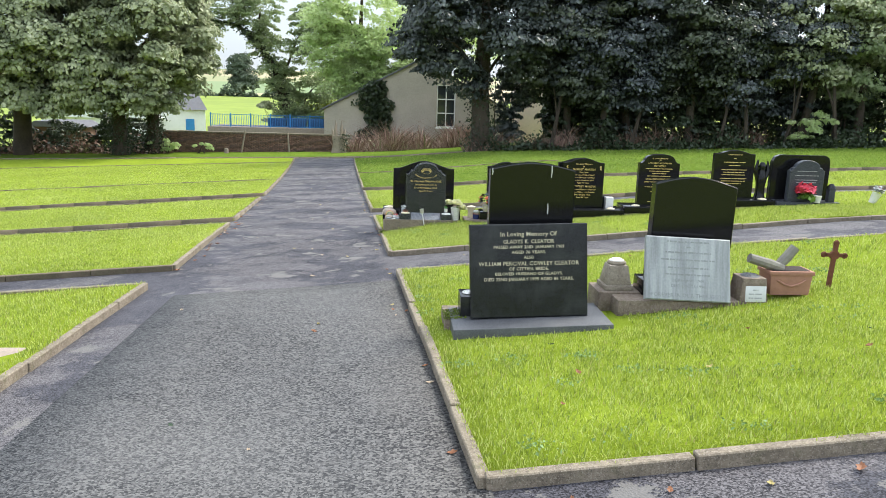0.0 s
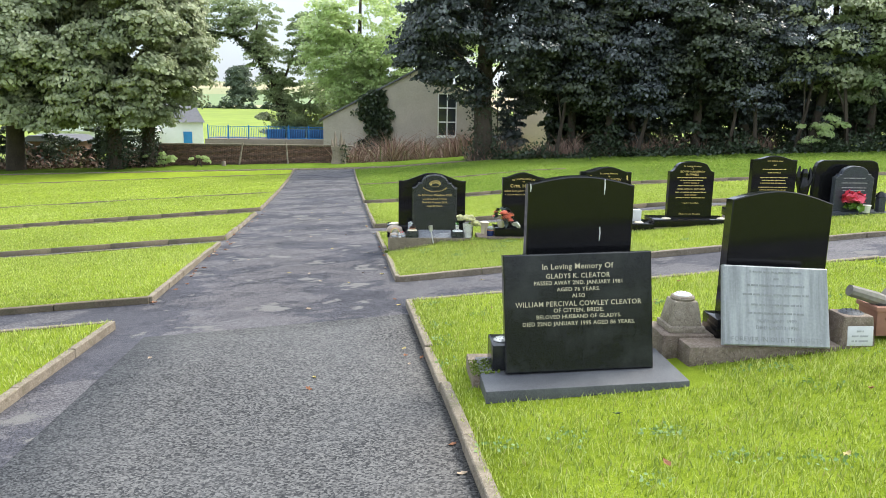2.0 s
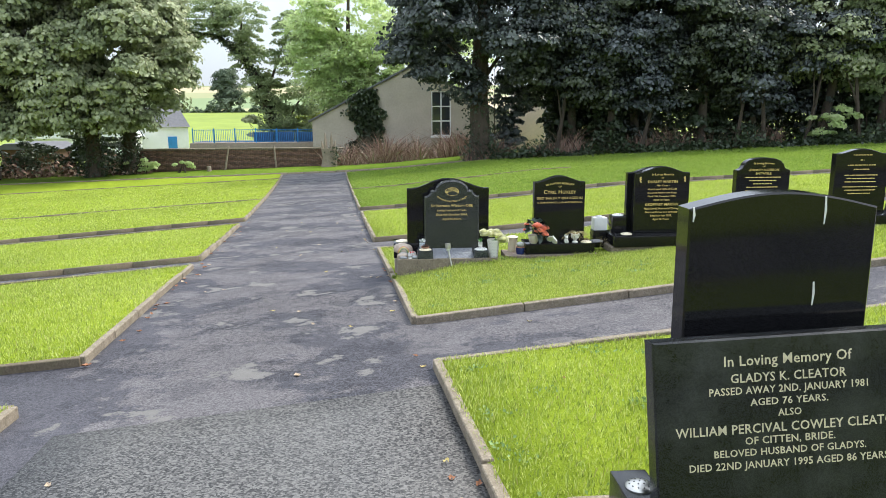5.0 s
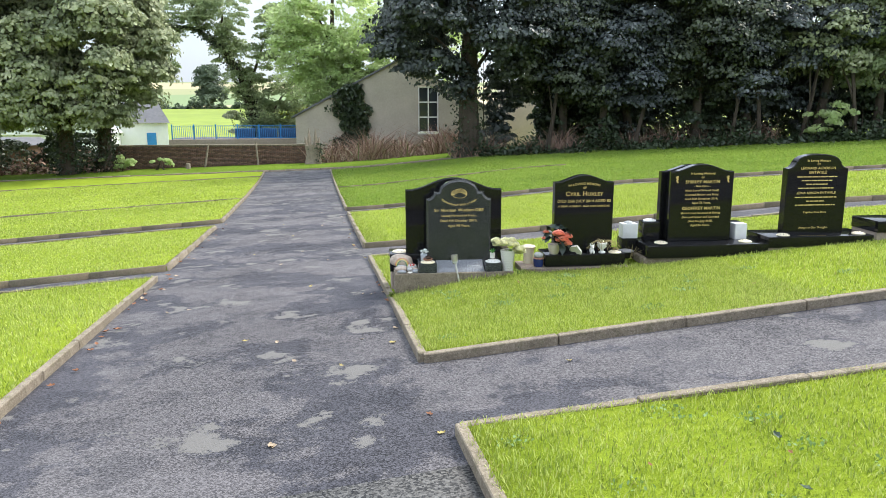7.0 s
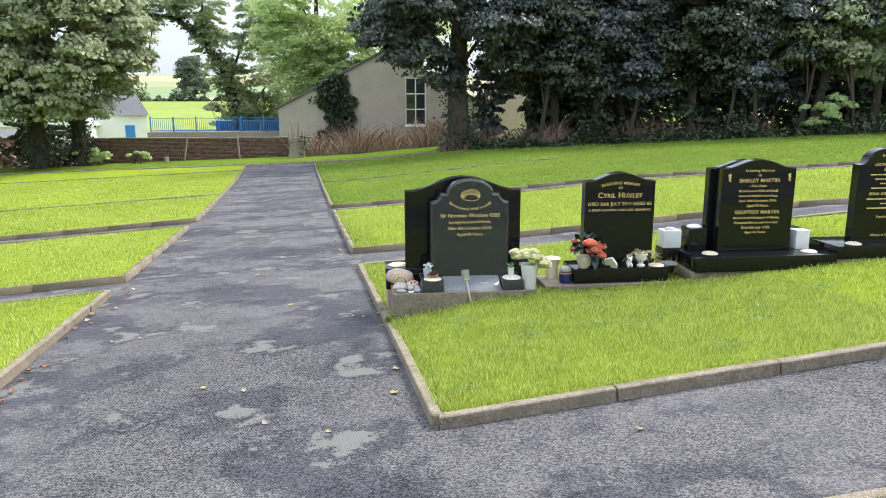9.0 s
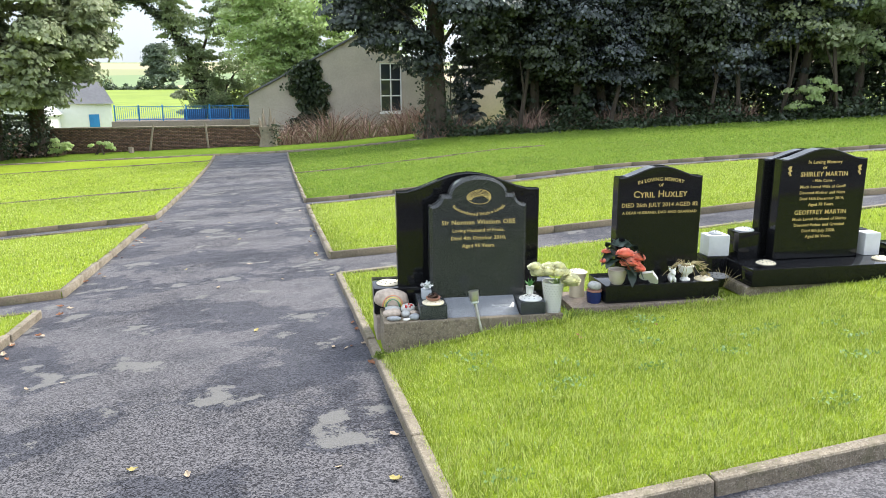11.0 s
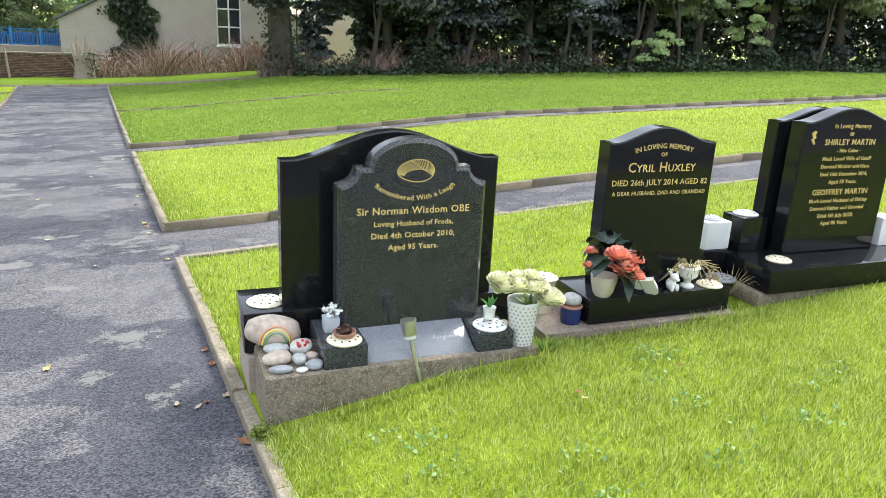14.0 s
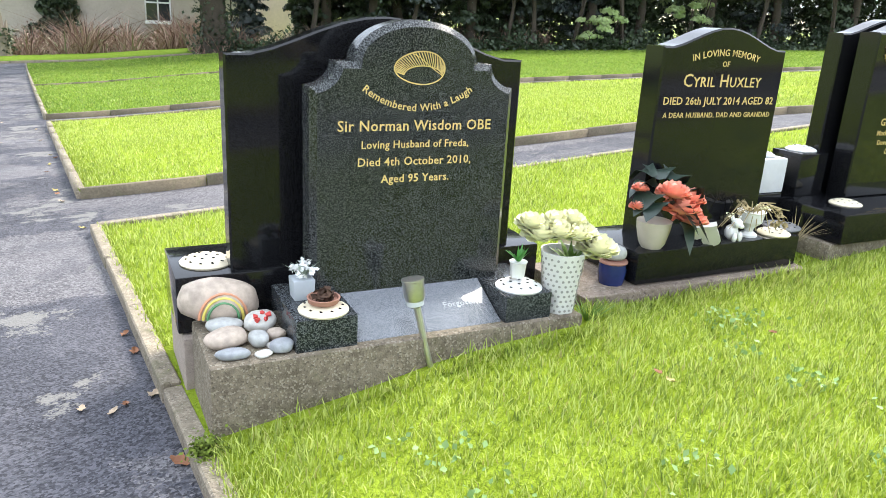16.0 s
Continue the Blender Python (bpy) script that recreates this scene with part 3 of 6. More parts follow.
tree("sycamore_tree", on(-16.2, 47.6), "spreading sycamore with drooping boughs and an ivy-clad trunk", ([(0, 0, -0.2), (0.1, 0, 1.6), (0.0, 0, 4), (0.2, 0.2, 7), (0.4, 0, 10)], [0.5, 0.42, 0.36, 0.26, 0.1]),
     [limb((0, 0, 2.4), (4, -1, 5), 0.2), limb((0, 0, 3), (-3.5, -1.5, 4.6), 0.2), limb((0.1, 0, 5), (4.2, 0.5, 8.5), 0.16)],
     boughs(0.3, -0.6, 7.2, 4.7, 3.2, 5.0, 32, 1.4, 312) + [(0.2, 0.8, 8.0, 3.4, 1.5, 4.0, 1.1), (-2.6, -2.8, 3.2, 1.6, 1.0, 0.8, 0.5), (2.0, -2.2, 3.6, 1.4, 1.0, 0.8, 0.5), (4.2, -1.2, 5.4, 1.2, 1.0, 0.9, 0.5)], 3000, 0.26, M_SYCAMORE, 12, 0.57, 2600)
tree("sycamore_tree", on(-14.7, 49.2), "slender ivy-covered trunk in the shade of the sycamores", ([(0, 0, -0.2), (0.1, 0, 2), (0.4, 0, 5), (0.8, 0, 8)], [0.42, 0.36, 0.28, 0.1]),
     [limb((0.3, 0, 4), (3, -0.5, 7.5), 0.14)], [(0.8, 0, 9, 3.2, 2.6, 3.4, 1.2), (2.2, -0.4, 7.4, 2.2, 2.0, 1.8, 0.6)], 4600, 0.22, M_SYCAMORE, 13, 0.55, 2600)
ash = tree("ash_tree", (-7.1, 67, -4.1), "leaning tree with an arching ivy-clad trunk and airy crown", ([(0, 0, 0), (-0.6, 0, 1.5), (-1.35, 0, 3.4), (-1.95, 0, 5.6), (-3.05, 0, 7.3), (-4.5, 0, 8.5), (-6.2, 0, 8.7), (-7.0, 0, 8.1)], [0.36, 0.32, 0.28, 0.23, 0.18, 0.13, 0.08, 0.04]),
     [limb((-1.6, 0, 4.4), (0.4, -0.4, 9.2), 0.1, 0.3), limb((-3.05, 0, 7.3), (-2.9, 0.3, 9.8), 0.1), limb((-4.5, 0, 8.5), (-5.0, 0.3, 10.2), 0.08), limb((-5.6, 0, 8.7), (-6.4, 0, 6.2), 0.05, 0.5), limb((-0.6, 0, 1.6), (1.0, -0.4, 4.6), 0.09)],
     [(-5.2, 0, 9.7, 2.3, 1.6, 1.3, 1.4), (-3.2, 0, 9.5, 2.0, 1.5, 1.5, 1.2), (-6.9, 0, 8.3, 1.3, 1.1, 1.0, 0.8), (-6.7, 0, 6.9, 0.8, 0.7, 1.2, 0.4), (-2.6, 0.1, 7.4, 1.2, 1.0, 1.2, 0.7), (-1.7, -0.1, 5.2, 1.2, 1.0, 1.4, 0.9), (-0.9, -0.1, 3.2, 1.2, 1.0, 1.2, 0.8), (0.4, -0.3, 9.0, 1.3, 1.1, 1.5, 0.8), (-0.3, -0.3, 6.9, 1.0, 0.9, 1.2, 0.5), (0.8, -0.2, 4.4, 1.4, 1.0, 1.4, 0.8), (0.2, 0, 2.3, 1.5, 1.0, 1.1, 0.7)], 5200, 0.16, M_ASHLEAF, 14, 0.36, 3600, loose=True)
ash.scale = (1.24, 1.24, 1.24)
tree("lime_tree", (-2.0, 63, -3.4), "tall light-green tree with loose feathery foliage", ([(0, 0, 0), (0.1, 0, 4), (0, 0, 8), (0.2, 0, 13)], [0.4, 0.32, 0.22, 0.06]),
     [limb((0, 0, 4), (-3, 0, 7), 0.15), limb((0, 0, 5), (3, -0.5, 8), 0.15), limb((0, 0, 8), (-2, 0, 12), 0.12)],
     [(0, 0, 11, 4.0, 3.2, 3.6, 1.1), (-1.8, -0.6, 7.9, 2.7, 2.2, 2.4, 1.6), (2.2, -0.6, 7.6, 2.6, 2.2, 2.4, 1.5), (-0.2, -1.0, 5.6, 2.8, 1.6, 1.8, 1.3), (1.6, -0.9, 4.6, 2.2, 1.4, 1.4, 0.8), (-2.4, -0.4, 10.2, 2.2, 1.8, 2.0, 0.8)], 5800, 0.25, M_LIGHTLEAF, 15, 0.7, loose=True)
tree("lime_tree", (3.5, 66, -3.4), "tall light-green tree rising behind the hall roof", ([(0, 0, 0), (0.1, 0, 5), (0, 0, 12)], [0.4, 0.3, 0.06]), [limb((0, 0, 5), (2.5, 0, 9), 0.14)],
     [(0, 0, 11, 4.2, 3.4, 4.2, 1.5), (3.2, 0, 8.5, 2.8, 2.4, 2.6, 0.8)], 5600, 0.26, M_LIGHTLEAF, 16, 0.7, loose=True)


def shrub(name, at, label, lobes, per, leaf, material, seed, clump=0.3, category="shrub"):
    """A bush: several woody stems and a ragged mass of leaves."""
    base = thing(name, label, category, "", at)
    bm = bmesh.new()
    r = random.Random(seed)
    for k in range(5):
        x, y = r.uniform(-0.5, 0.5), r.uniform(-0.3, 0.3)
        l = lobes[k % len(lobes)]
        tube([(x, y, -0.05), (x * 0.5 + l[0] * 0.5, y + l[1] * 0.5, l[2] * 0.5), (l[0], l[1], l[2] + l[5] * 0.5)], [0.04, 0.03, 0.01], 5, bm)
    part("stem", bm, M_BARK, base)
    places, facing = crown_points(lobes, per, seed, clump)
    leaves("foliage", places, leaf, material, base, seed, 0.3, facing)
    return base


shrub("bush", (-6.6, 69.0, -3.2), "broad fresh green bush beyond the terrace railing", [(0, 0, 2.6, 1.8, 1.1, 1.3, 1), (1.5, 0.2, 2.0, 1.2, 1.0, 1.2, 0.7), (-1.4, 0.2, 2.2, 1.3, 1.0, 1.2, 0.7)], 1500, 0.18, M_LIGHTLEAF, 27, 0.4)
shrub("yellow_shrub", (-5.2, 67.6, -2.9), "yellow-green shrub beside the hall gable", [(0, 0, 2.6, 1.2, 1.0, 1.0, 1), (-0.8, 0.3, 1.6, 1.2, 1, 1.2, 1), (0.6, 0.5, 1.4, 1.0, 0.8, 1.2, 0.8)], 900, 0.2, M_YELLEAF, 21)
shrub("bush", (-8.9, 68.2, -3.3), "rounded olive-green bushes behind the blue railing", [(0, 0, 2.8, 1.8, 1.2, 1.4, 1), (-2, 0, 2.4, 1.4, 1.2, 1.2, 0.8), (1.8, 0.3, 2.6, 1.5, 1.2, 1.3, 0.8)], 1100, 0.22, M_SYCAMORE, 22)
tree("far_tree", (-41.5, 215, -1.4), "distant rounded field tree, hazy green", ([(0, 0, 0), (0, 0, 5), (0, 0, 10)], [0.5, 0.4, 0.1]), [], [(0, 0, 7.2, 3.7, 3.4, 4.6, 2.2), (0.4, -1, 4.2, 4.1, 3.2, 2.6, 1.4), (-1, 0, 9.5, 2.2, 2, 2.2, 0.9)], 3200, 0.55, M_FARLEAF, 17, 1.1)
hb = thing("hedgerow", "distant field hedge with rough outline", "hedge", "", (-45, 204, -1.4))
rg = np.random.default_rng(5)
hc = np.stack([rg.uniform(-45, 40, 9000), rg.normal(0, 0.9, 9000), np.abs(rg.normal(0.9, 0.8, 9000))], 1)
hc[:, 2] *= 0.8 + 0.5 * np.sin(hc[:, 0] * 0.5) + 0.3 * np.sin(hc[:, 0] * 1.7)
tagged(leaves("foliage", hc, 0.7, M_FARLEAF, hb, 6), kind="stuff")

# dark evergreen belt along the right boundary
BELT = [(6.15, 45.2, 0), (11.7, 46.2, 1), (13.6, 45.2, 1), (15.6, 46.0, 2), (19.0, 44.8, 1), (22.2, 45.2, 2), (25.6, 44.0, 1), (29.2, 43.8, 2), (33.2, 42.8, 1), (37.6, 41.8, 2), (42.5, 40.6, 1), (48.0, 39.0, 2), (54.0, 37.2, 1), (61.0, 35.0, 2)]
for k, (x, y, kind) in enumerate(BELT):
    r = random.Random(40 + k)
    g = on(x, y)
    lean = r.uniform(-0.7, 0.9)
    if k == 0:
        tr = ([(0, 0, -0.2), (0, 0, 1.2), (-0.1, 0, 4), (0.1, 0, 7.5), (0, 0, 11)], [0.75, 0.55, 0.5, 0.36, 0.1])
        lobes = boughs(0.0, -0.2, 8.6, 4.8, 3.0, 3.4, 26, 1.5, 329) + [(0, 0.6, 9.0, 3.2, 1.6, 2.6, 1.0), (-4.3, -0.8, 6.3, 1.6, 1.2, 0.9, 0.8), (-3.4, -1.0, 5.3, 1.3, 1.0, 0.7, 0.6), (-1.8, -1.0, 4.9, 1.3, 0.9, 0.8, 0.6), (-0.7, -0.7, 4.0, 0.8, 0.7, 1.0, 0.4), (2.4, -0.8, 5.6, 1.6, 1.1, 0.9, 0.6)]
        ivy = 2000
    else:
        tr = ([(0, 0, -0.2), (lean * 0.3, 0, 1.5), (lean, 0, 4.5), (lean * 1.2, 0.2, 8), (lean, 0, 11)], [0.3, 0.24, 0.2, 0.14, 0.05])
        low = 1.2 if kind == 2 else 2.4
        lobes = boughs(lean, -0.3, 6.6 if kind == 1 else 6.0, 2.9, 2.1, (4.4 if kind == 1 else 4.2) * (1.0 if x < 25 else 0.8), 20, 1.35, 330 + k, -0.85) + [(lean, 0.6, 9.6, 2.4, 1.6, 2.6, 0.7 if x < 26 else 0.3)]
        ivy = 300
    tree("evergreen_tree", g, ("broad old tree with an ivy-wrapped trunk and dark evergreen crown" if k == 0 else "dark evergreen tree in the dense boundary belt"), tr,
         [limb(tr[0][2], (2.5 + lean, -0.5, 7), 0.13), limb(tr[0][2], (-2.4 + lean, -0.4, 6.6), 0.13)], lobes, (2600 if k == 0 else 1900) if x < 25 else 1150 if x < 45 else 600, 0.23 if x < 25 else 0.26, (M_DARKLEAF, M_OLIVELEAF, M_BLUELEAF)[k % 3] if x < 25 else (M_SYCAMORE, M_ASHLEAF, M_OLIVELEAF)[k % 3], 60 + k, 0.6, ivy, "boundary trees")
# Ivy's darker leaf colour puts the understorey shade into most of these bushes.
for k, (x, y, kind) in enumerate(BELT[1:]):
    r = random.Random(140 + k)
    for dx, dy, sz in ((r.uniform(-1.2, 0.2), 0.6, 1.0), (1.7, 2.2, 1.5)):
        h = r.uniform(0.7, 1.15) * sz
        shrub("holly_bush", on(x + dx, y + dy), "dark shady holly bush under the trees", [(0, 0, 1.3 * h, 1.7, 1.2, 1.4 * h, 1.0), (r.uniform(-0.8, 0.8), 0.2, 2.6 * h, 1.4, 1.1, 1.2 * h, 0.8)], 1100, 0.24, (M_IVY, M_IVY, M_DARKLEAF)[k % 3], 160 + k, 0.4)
for k, (x, y, h, ln) in enumerate(((10.4, 44.6, 5.0, 0.7), (15.2, 44.2, 5.5, 1.0), (20.3, 43.3, 5.5, 0.6), (21.9, 43.2, 5.8, -0.4), (24.1, 42.9, 5.6, 0.9), (27.0, 42.4, 5.5, -0.8), (35.0, 40.8, 5.5, 0.8), (40.0, 39.9, 5.5, -0.5))):
    tree("young_tree", on(x, y), "slender bare-stemmed tree leaning at the edge of the belt", ([(0, 0, -0.1), (ln * 0.15, 0, 0.8), (ln * 0.5, 0, 2.4), (ln, 0.1, h)], [0.16, 0.11, 0.09, 0.04]), [limb((ln * 0.4, 0, 2.0), (ln - 0.8, 0, h - 1), 0.05, 0.2)],
         [(ln, 0, h + 0.6, 1.5, 1.2, 1.3, 1.0), (ln - 0.7, 0, h - 0.6, 1.0, 0.9, 0.7, 0.5)], 1500, 0.22, M_DARKLEAF, 210 + k, 0.42, 0, "boundary trees")
# Dark leaf backing, added so that gaps in the belt look deeply shaded.
fill = thing("thicket", "dark leaf backing that fills gaps in the tree belt with shade", "thicket", "", (0, 0, 0), "stuff")
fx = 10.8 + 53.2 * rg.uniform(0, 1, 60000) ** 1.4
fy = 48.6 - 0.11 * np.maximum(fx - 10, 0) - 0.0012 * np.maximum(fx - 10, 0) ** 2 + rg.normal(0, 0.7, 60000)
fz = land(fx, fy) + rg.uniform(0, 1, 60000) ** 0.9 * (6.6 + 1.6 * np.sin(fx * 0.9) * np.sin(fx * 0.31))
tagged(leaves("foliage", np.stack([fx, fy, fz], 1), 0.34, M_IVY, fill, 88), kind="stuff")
shrub("holly_bush", on(7.6, 47.0), "dark thicket between the trunks", [(0, 0, 1.2, 1.0, 0.8, 1.2, 1.0), (0.3, 0.1, 3.0, 0.7, 0.7, 1.3, 0.8), (-0.4, 0.1, 4.6, 1.1, 0.8, 1.2, 0.8)], 1100, 0.22, M_DARKLEAF, 191, 0.3)
shrub("holly_bush", on(8.3, 47.4), "tall dark holly between the old trunk and the annexe", [(0, 0, 1.3, 1.0, 0.8, 1.3, 1.0), (0.2, 0, 3.1, 0.9, 0.8, 1.3, 1.0), (0.1, 0, 4.9, 1.3, 0.8, 1.2, 1.0)], 1200, 0.22, M_DARKLEAF, 192, 0.35)
shrub("lit_shrub", on(31.5, 42.3), "brighter green sunlit shrub among the dark trees", [(0, 0, 2.6, 1.6, 1.2, 1.8, 1), (1.6, 0.2, 4.4, 1.7, 1.4, 2.0, 1)], 1400, 0.25, M_LIGHTLEAF, 23)
shrub("lit_shrub", on(24.8, 42.4), "low bright green laurel at the edge of the belt", [(0, 0, 1.1, 1.1, 0.8, 0.8, 1), (1.0, 0.2, 1.6, 0.8, 0.8, 0.9, 0.7)], 800, 0.2, M_LIGHTLEAF, 24)

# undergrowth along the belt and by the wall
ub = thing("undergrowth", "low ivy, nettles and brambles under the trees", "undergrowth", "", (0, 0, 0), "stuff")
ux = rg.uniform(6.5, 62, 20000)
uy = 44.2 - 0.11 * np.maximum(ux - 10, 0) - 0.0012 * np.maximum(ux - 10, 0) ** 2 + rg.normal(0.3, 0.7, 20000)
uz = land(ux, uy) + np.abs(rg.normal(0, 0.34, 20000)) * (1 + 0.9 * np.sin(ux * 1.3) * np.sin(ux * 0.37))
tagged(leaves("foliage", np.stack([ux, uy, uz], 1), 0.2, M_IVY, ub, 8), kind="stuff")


def stems(name, n, xs, ys, h, seed, material, parent, spread=0.25):
    """Thin upright dead stalks."""
    r = np.random.default_rng(seed)
    x, y = r.uniform(*xs, n), r.uniform(*ys, n)
    z = land(x, y) - 0.05
    hh = r.uniform(0.2, 1.0, n) ** 1.3 * h * np.clip(0.6 + 0.45 * np.sin(x * 2.1) * np.sin(x * 0.9 + 1) + 0.35 * np.sin(x * 4.3 + y * 1.7), 0.15, 1.3)
    dx, dy = r.normal(0, spread, n) * hh, r.normal(0, spread, n) * hh
    w = r.uniform(0.012, 0.03, n)
    v = np.stack([np.stack([x - w, y, z], 1), np.stack([x + w, y, z], 1), np.stack([x + dx * 0.5 + w * 0.8, y + dy * 0.4, z + hh * 0.6], 1), np.stack([x + dx * 0.5 - w * 0.8, y + dy * 0.4, z + hh * 0.6], 1), np.stack([x + dx * 1.3, y + dy, z + hh], 1)], 1).reshape(-1, 3)
    i = np.arange(n)[:, None] * 5
    f = np.concatenate([i + np.array([[0, 1, 2]]), i + np.array([[0, 2, 3]]), i + np.array([[3, 2, 4]])])
    return tagged(mesh_np(name, v, f, material, parent), kind="stuff")


db = thing("dead_weeds", "tangle of dead reddish-brown dock and willowherb stalks", "weeds", "", (0, 0, 0), "stuff")
stems("stalks", 6000, (-3.0, 7.0), (49.2, 53.4), 1.9, 31, M_DEADSTEM, db, 0.55)
stems("stalks", 3600, (5.2, 24.0), (44.4, 46.6), 1.5, 32, M_DEADSTEM, db, 0.5)
leaves("foliage", np.stack([rg.uniform(-3, 7, 1500), rg.uniform(49.6, 53, 1500), -2.95 + np.abs(rg.normal(0, 0.35, 1500))], 1), 0.16, M_SYCAMORE, db, 33)
tx = rg.choice((-2.2, -0.9, 0.4, 1.5, 2.9, 4.1, 5.6), 5200) + rg.normal(0, 0.42, 5200)
ty = rg.uniform(49.3, 52.6, 5200)
tz = land(tx, ty) + np.abs(rg.normal(0.35, 0.42, 5200)) * (0.8 + 0.3 * np.sin(tx * 3.1))
tagged(leaves("withered_leaves", np.stack([tx, ty, tz], 1), 0.1, M_DEADSTEM, db, 36, 0.8), kind="stuff")
shrub("bush", on(-13.9, 48.6), "pale green bush before the brick wall", [(0, 0, 0.6, 1.1, 0.7, 0.5, 1), (0.6, 0, 0.8, 0.6, 0.5, 0.5, 0.6)], 600, 0.16, M_LIGHTLEAF, 25, 0.2)
shrub("bush", on(-11.4, 48.7), "small green bush at the wall foot", [(0, 0, 0.45, 0.7, 0.5, 0.4, 1)], 400, 0.14, M_LIGHTLEAF, 26, 0.16)
# Dark bushes added to darken the space beneath the sycamore canopy.
for k, (x, y, h) in enumerate(((-27.5, 51.2, 1.0), (-24.6, 51.0, 1.15), (-21.8, 51.4, 0.95), (-19.0, 51.2, 1.1), (-16.9, 51.0, 0.9))):
    shrub("holly_bush", on(x, y), "dark filler bush added for the shade under the sycamores", [(0, 0, 0.9 * h, 1.5, 0.9, 1.0 * h, 1.0), (0.5, 0.2, 1.7 * h, 1.2, 0.8, 0.8 * h, 0.7)], 1500, 0.18, M_IVY, 230 + k, 0.4)
rub = thing("rubble_bank", "overgrown bank of dark rubble and leaf litter under the trees", "bank", "", (0, 0, 0), "stuff")
n = 4200
bx, by = rg.uniform(-34, -13.5, n), rg.normal(49.6, 0.6, n)
bz = land(bx, by) + 0.02 + np.abs(rg.normal(0, 0.35, n)) * (1 + 0.4 * np.sin(bx * 1.9))
tagged(leaves("litter", np.stack([bx, by, bz], 1), 0.24, M_DEADSTEM, rub, 34), kind="stuff")
tagged(leaves("foliage", np.stack([bx, by + 0.5, bz + 0.2], 1)[:2200], 0.22, M_IVY, rub, 35), kind="stuff")

# ---- boundary wall ----
wall = new("wall_north", None)
tagged(wall, "old weathered red-brown brick boundary wall with stone coping", "wall", "", "structure")
Z0 = -3.1
part("mortar_core", box(-14.8, -2.6, 50.03, 50.30, Z0 - 0.6, -1.80, 0), M_MORTAR, wall)
vv, ff = [], []
r = random.Random(8)
row = 0
z = Z0 - 0.4
while z < -1.86:
    x = -14.8 + (0.11 if row % 2 else 0.0)
    while x < -2.7:
        l = 0.215 + r.uniform(-0.012, 0.008)
        d = r.uniform(0.0, 0.022)
        h = 0.064 + r.uniform(-0.004, 0.004)
        b = len(vv)
        vv += [(x, 50.04, z), (x + l, 50.04, z), (x + l, 50.04, z + h), (x, 50.04, z + h), (x + 0.006, 50.012 - d, z + 0.005), (x + l - 0.006, 50.012 - d, z + 0.005), (x + l - 0.006, 50.012 - d, z + h - 0.005), (x + 0.006, 50.012 - d, z + h - 0.005)]
        ff += [(b + 4, b + 5, b + 6, b + 7), (b, b + 1, b + 5, b + 4), (b + 1, b + 2, b + 6, b + 5), (b + 2, b + 3, b + 7, b + 6), (b + 3, b, b + 4, b + 7)]
        x += 0.228
    z += 0.077
    row += 1
tagged(mesh_np("brickwork", vv, ff, M_BRICK, wall), kind="stuff")
x = -14.9
while x < -2.7:
    l = r.uniform(0.7, 1.1)
    part("coping_stone", box(x, x + l - 0.012, 49.97, 50.36, -1.80 + r.uniform(-0.01, 0.01), -1.70 + r.uniform(-0.015, 0.01), 0.02), M_PLINTH, wall)
    x += l


def post(name, x, y, h, lean, rad, label):
    t = thing(name, label, "post", "", on(x, y))
    part("shaft", tube([(0, 0, -0.1), (lean * 0.5, 0, h * 0.5), (lean, 0, h)], [rad, rad * 0.95, rad * 0.85], 8), M_WOODPOST, t)
    return t


post("fence_post", -9.1, 49.4, 1.5, 0.32, 0.06, "old grey timber post leaning on the brick wall")
post("fence_post", -6.0, 49.7, 1.45, -0.1, 0.06, "old grey timber post against the brick wall")
post("tree_stump", -9.9, 48.8, 0.38, 0.0, 0.15, "short sawn tree stump in the grass")
post("fence_post", -23.2, 47.0, 1.2, 0.05, 0.07, "rough timber post under the trees")
st = thing("dead_stump", "split grey-brown dead tree stump with ivy", "stump", "", on(-2.7, 48.9))
bm = tube([(0, 0, -0.1), (0.05, 0, 0.6), (0, 0, 1.2)], [0.55, 0.42, 0.46], 10)
for k in range(6):
    th = k * 1.05
    sp = tube([(0.28 * math.cos(th), 0.25 * math.sin(th), 0.8), (0.38 * math.cos(th), 0.3 * math.sin(th), 1.4 + 0.12 * (k % 3)), (0.42 * math.cos(th), 0.34 * math.sin(th), 1.65 + 0.25 * (k % 3))], [0.12, 0.09, 0.02], 6)
    part("splinter", sp, M_WOODPOST, st)
part("wood", bm, M_WOODPOST, st)
leaves("ivy", np.stack([rg.normal(0.35, 0.2, 260), rg.normal(-0.3, 0.15, 260), rg.uniform(0.1, 1.3, 260)], 1), 0.13, M_IVY, st, 77)

# ---- hall beyond the wall ----
hall = thing("hall", "pale roughcast hall with a low-pitched gable and tall white window", "building", "", (0, 0, 0))
bm = slab([(-4.1, -3.6), (3.93, -3.6), (3.93, 2.82), (2.75, 3.45), (-4.1, -0.15)], 54.0, 54.3, 0)
part("wall", bm, M_RENDER, hall)
part("wall", slab([(5.30, -3.6), (9.4, -3.6), (9.4, -0.1), (5.30, 2.09)], 54.0, 54.3, 0), M_RENDER, hall)
part("wall", box(3.93, 5.30, 54.0, 54.3, -3.6, -1.25, 0), M_RENDER, hall)
part("wall", slab([(3.93, 1.80), (5.30, 1.80), (5.30, 2.09), (3.93, 2.82)], 54.0, 54.3, 0), M_RENDER, hall)
part("wall", box(-4.1, -3.8, 54.3, 66, -3.6, -0.25, 0), M_RENDER, hall)
part("wall", box(9.1, 9.4, 54.3, 66, -3.6, -0.25, 0), M_RENDER, hall)
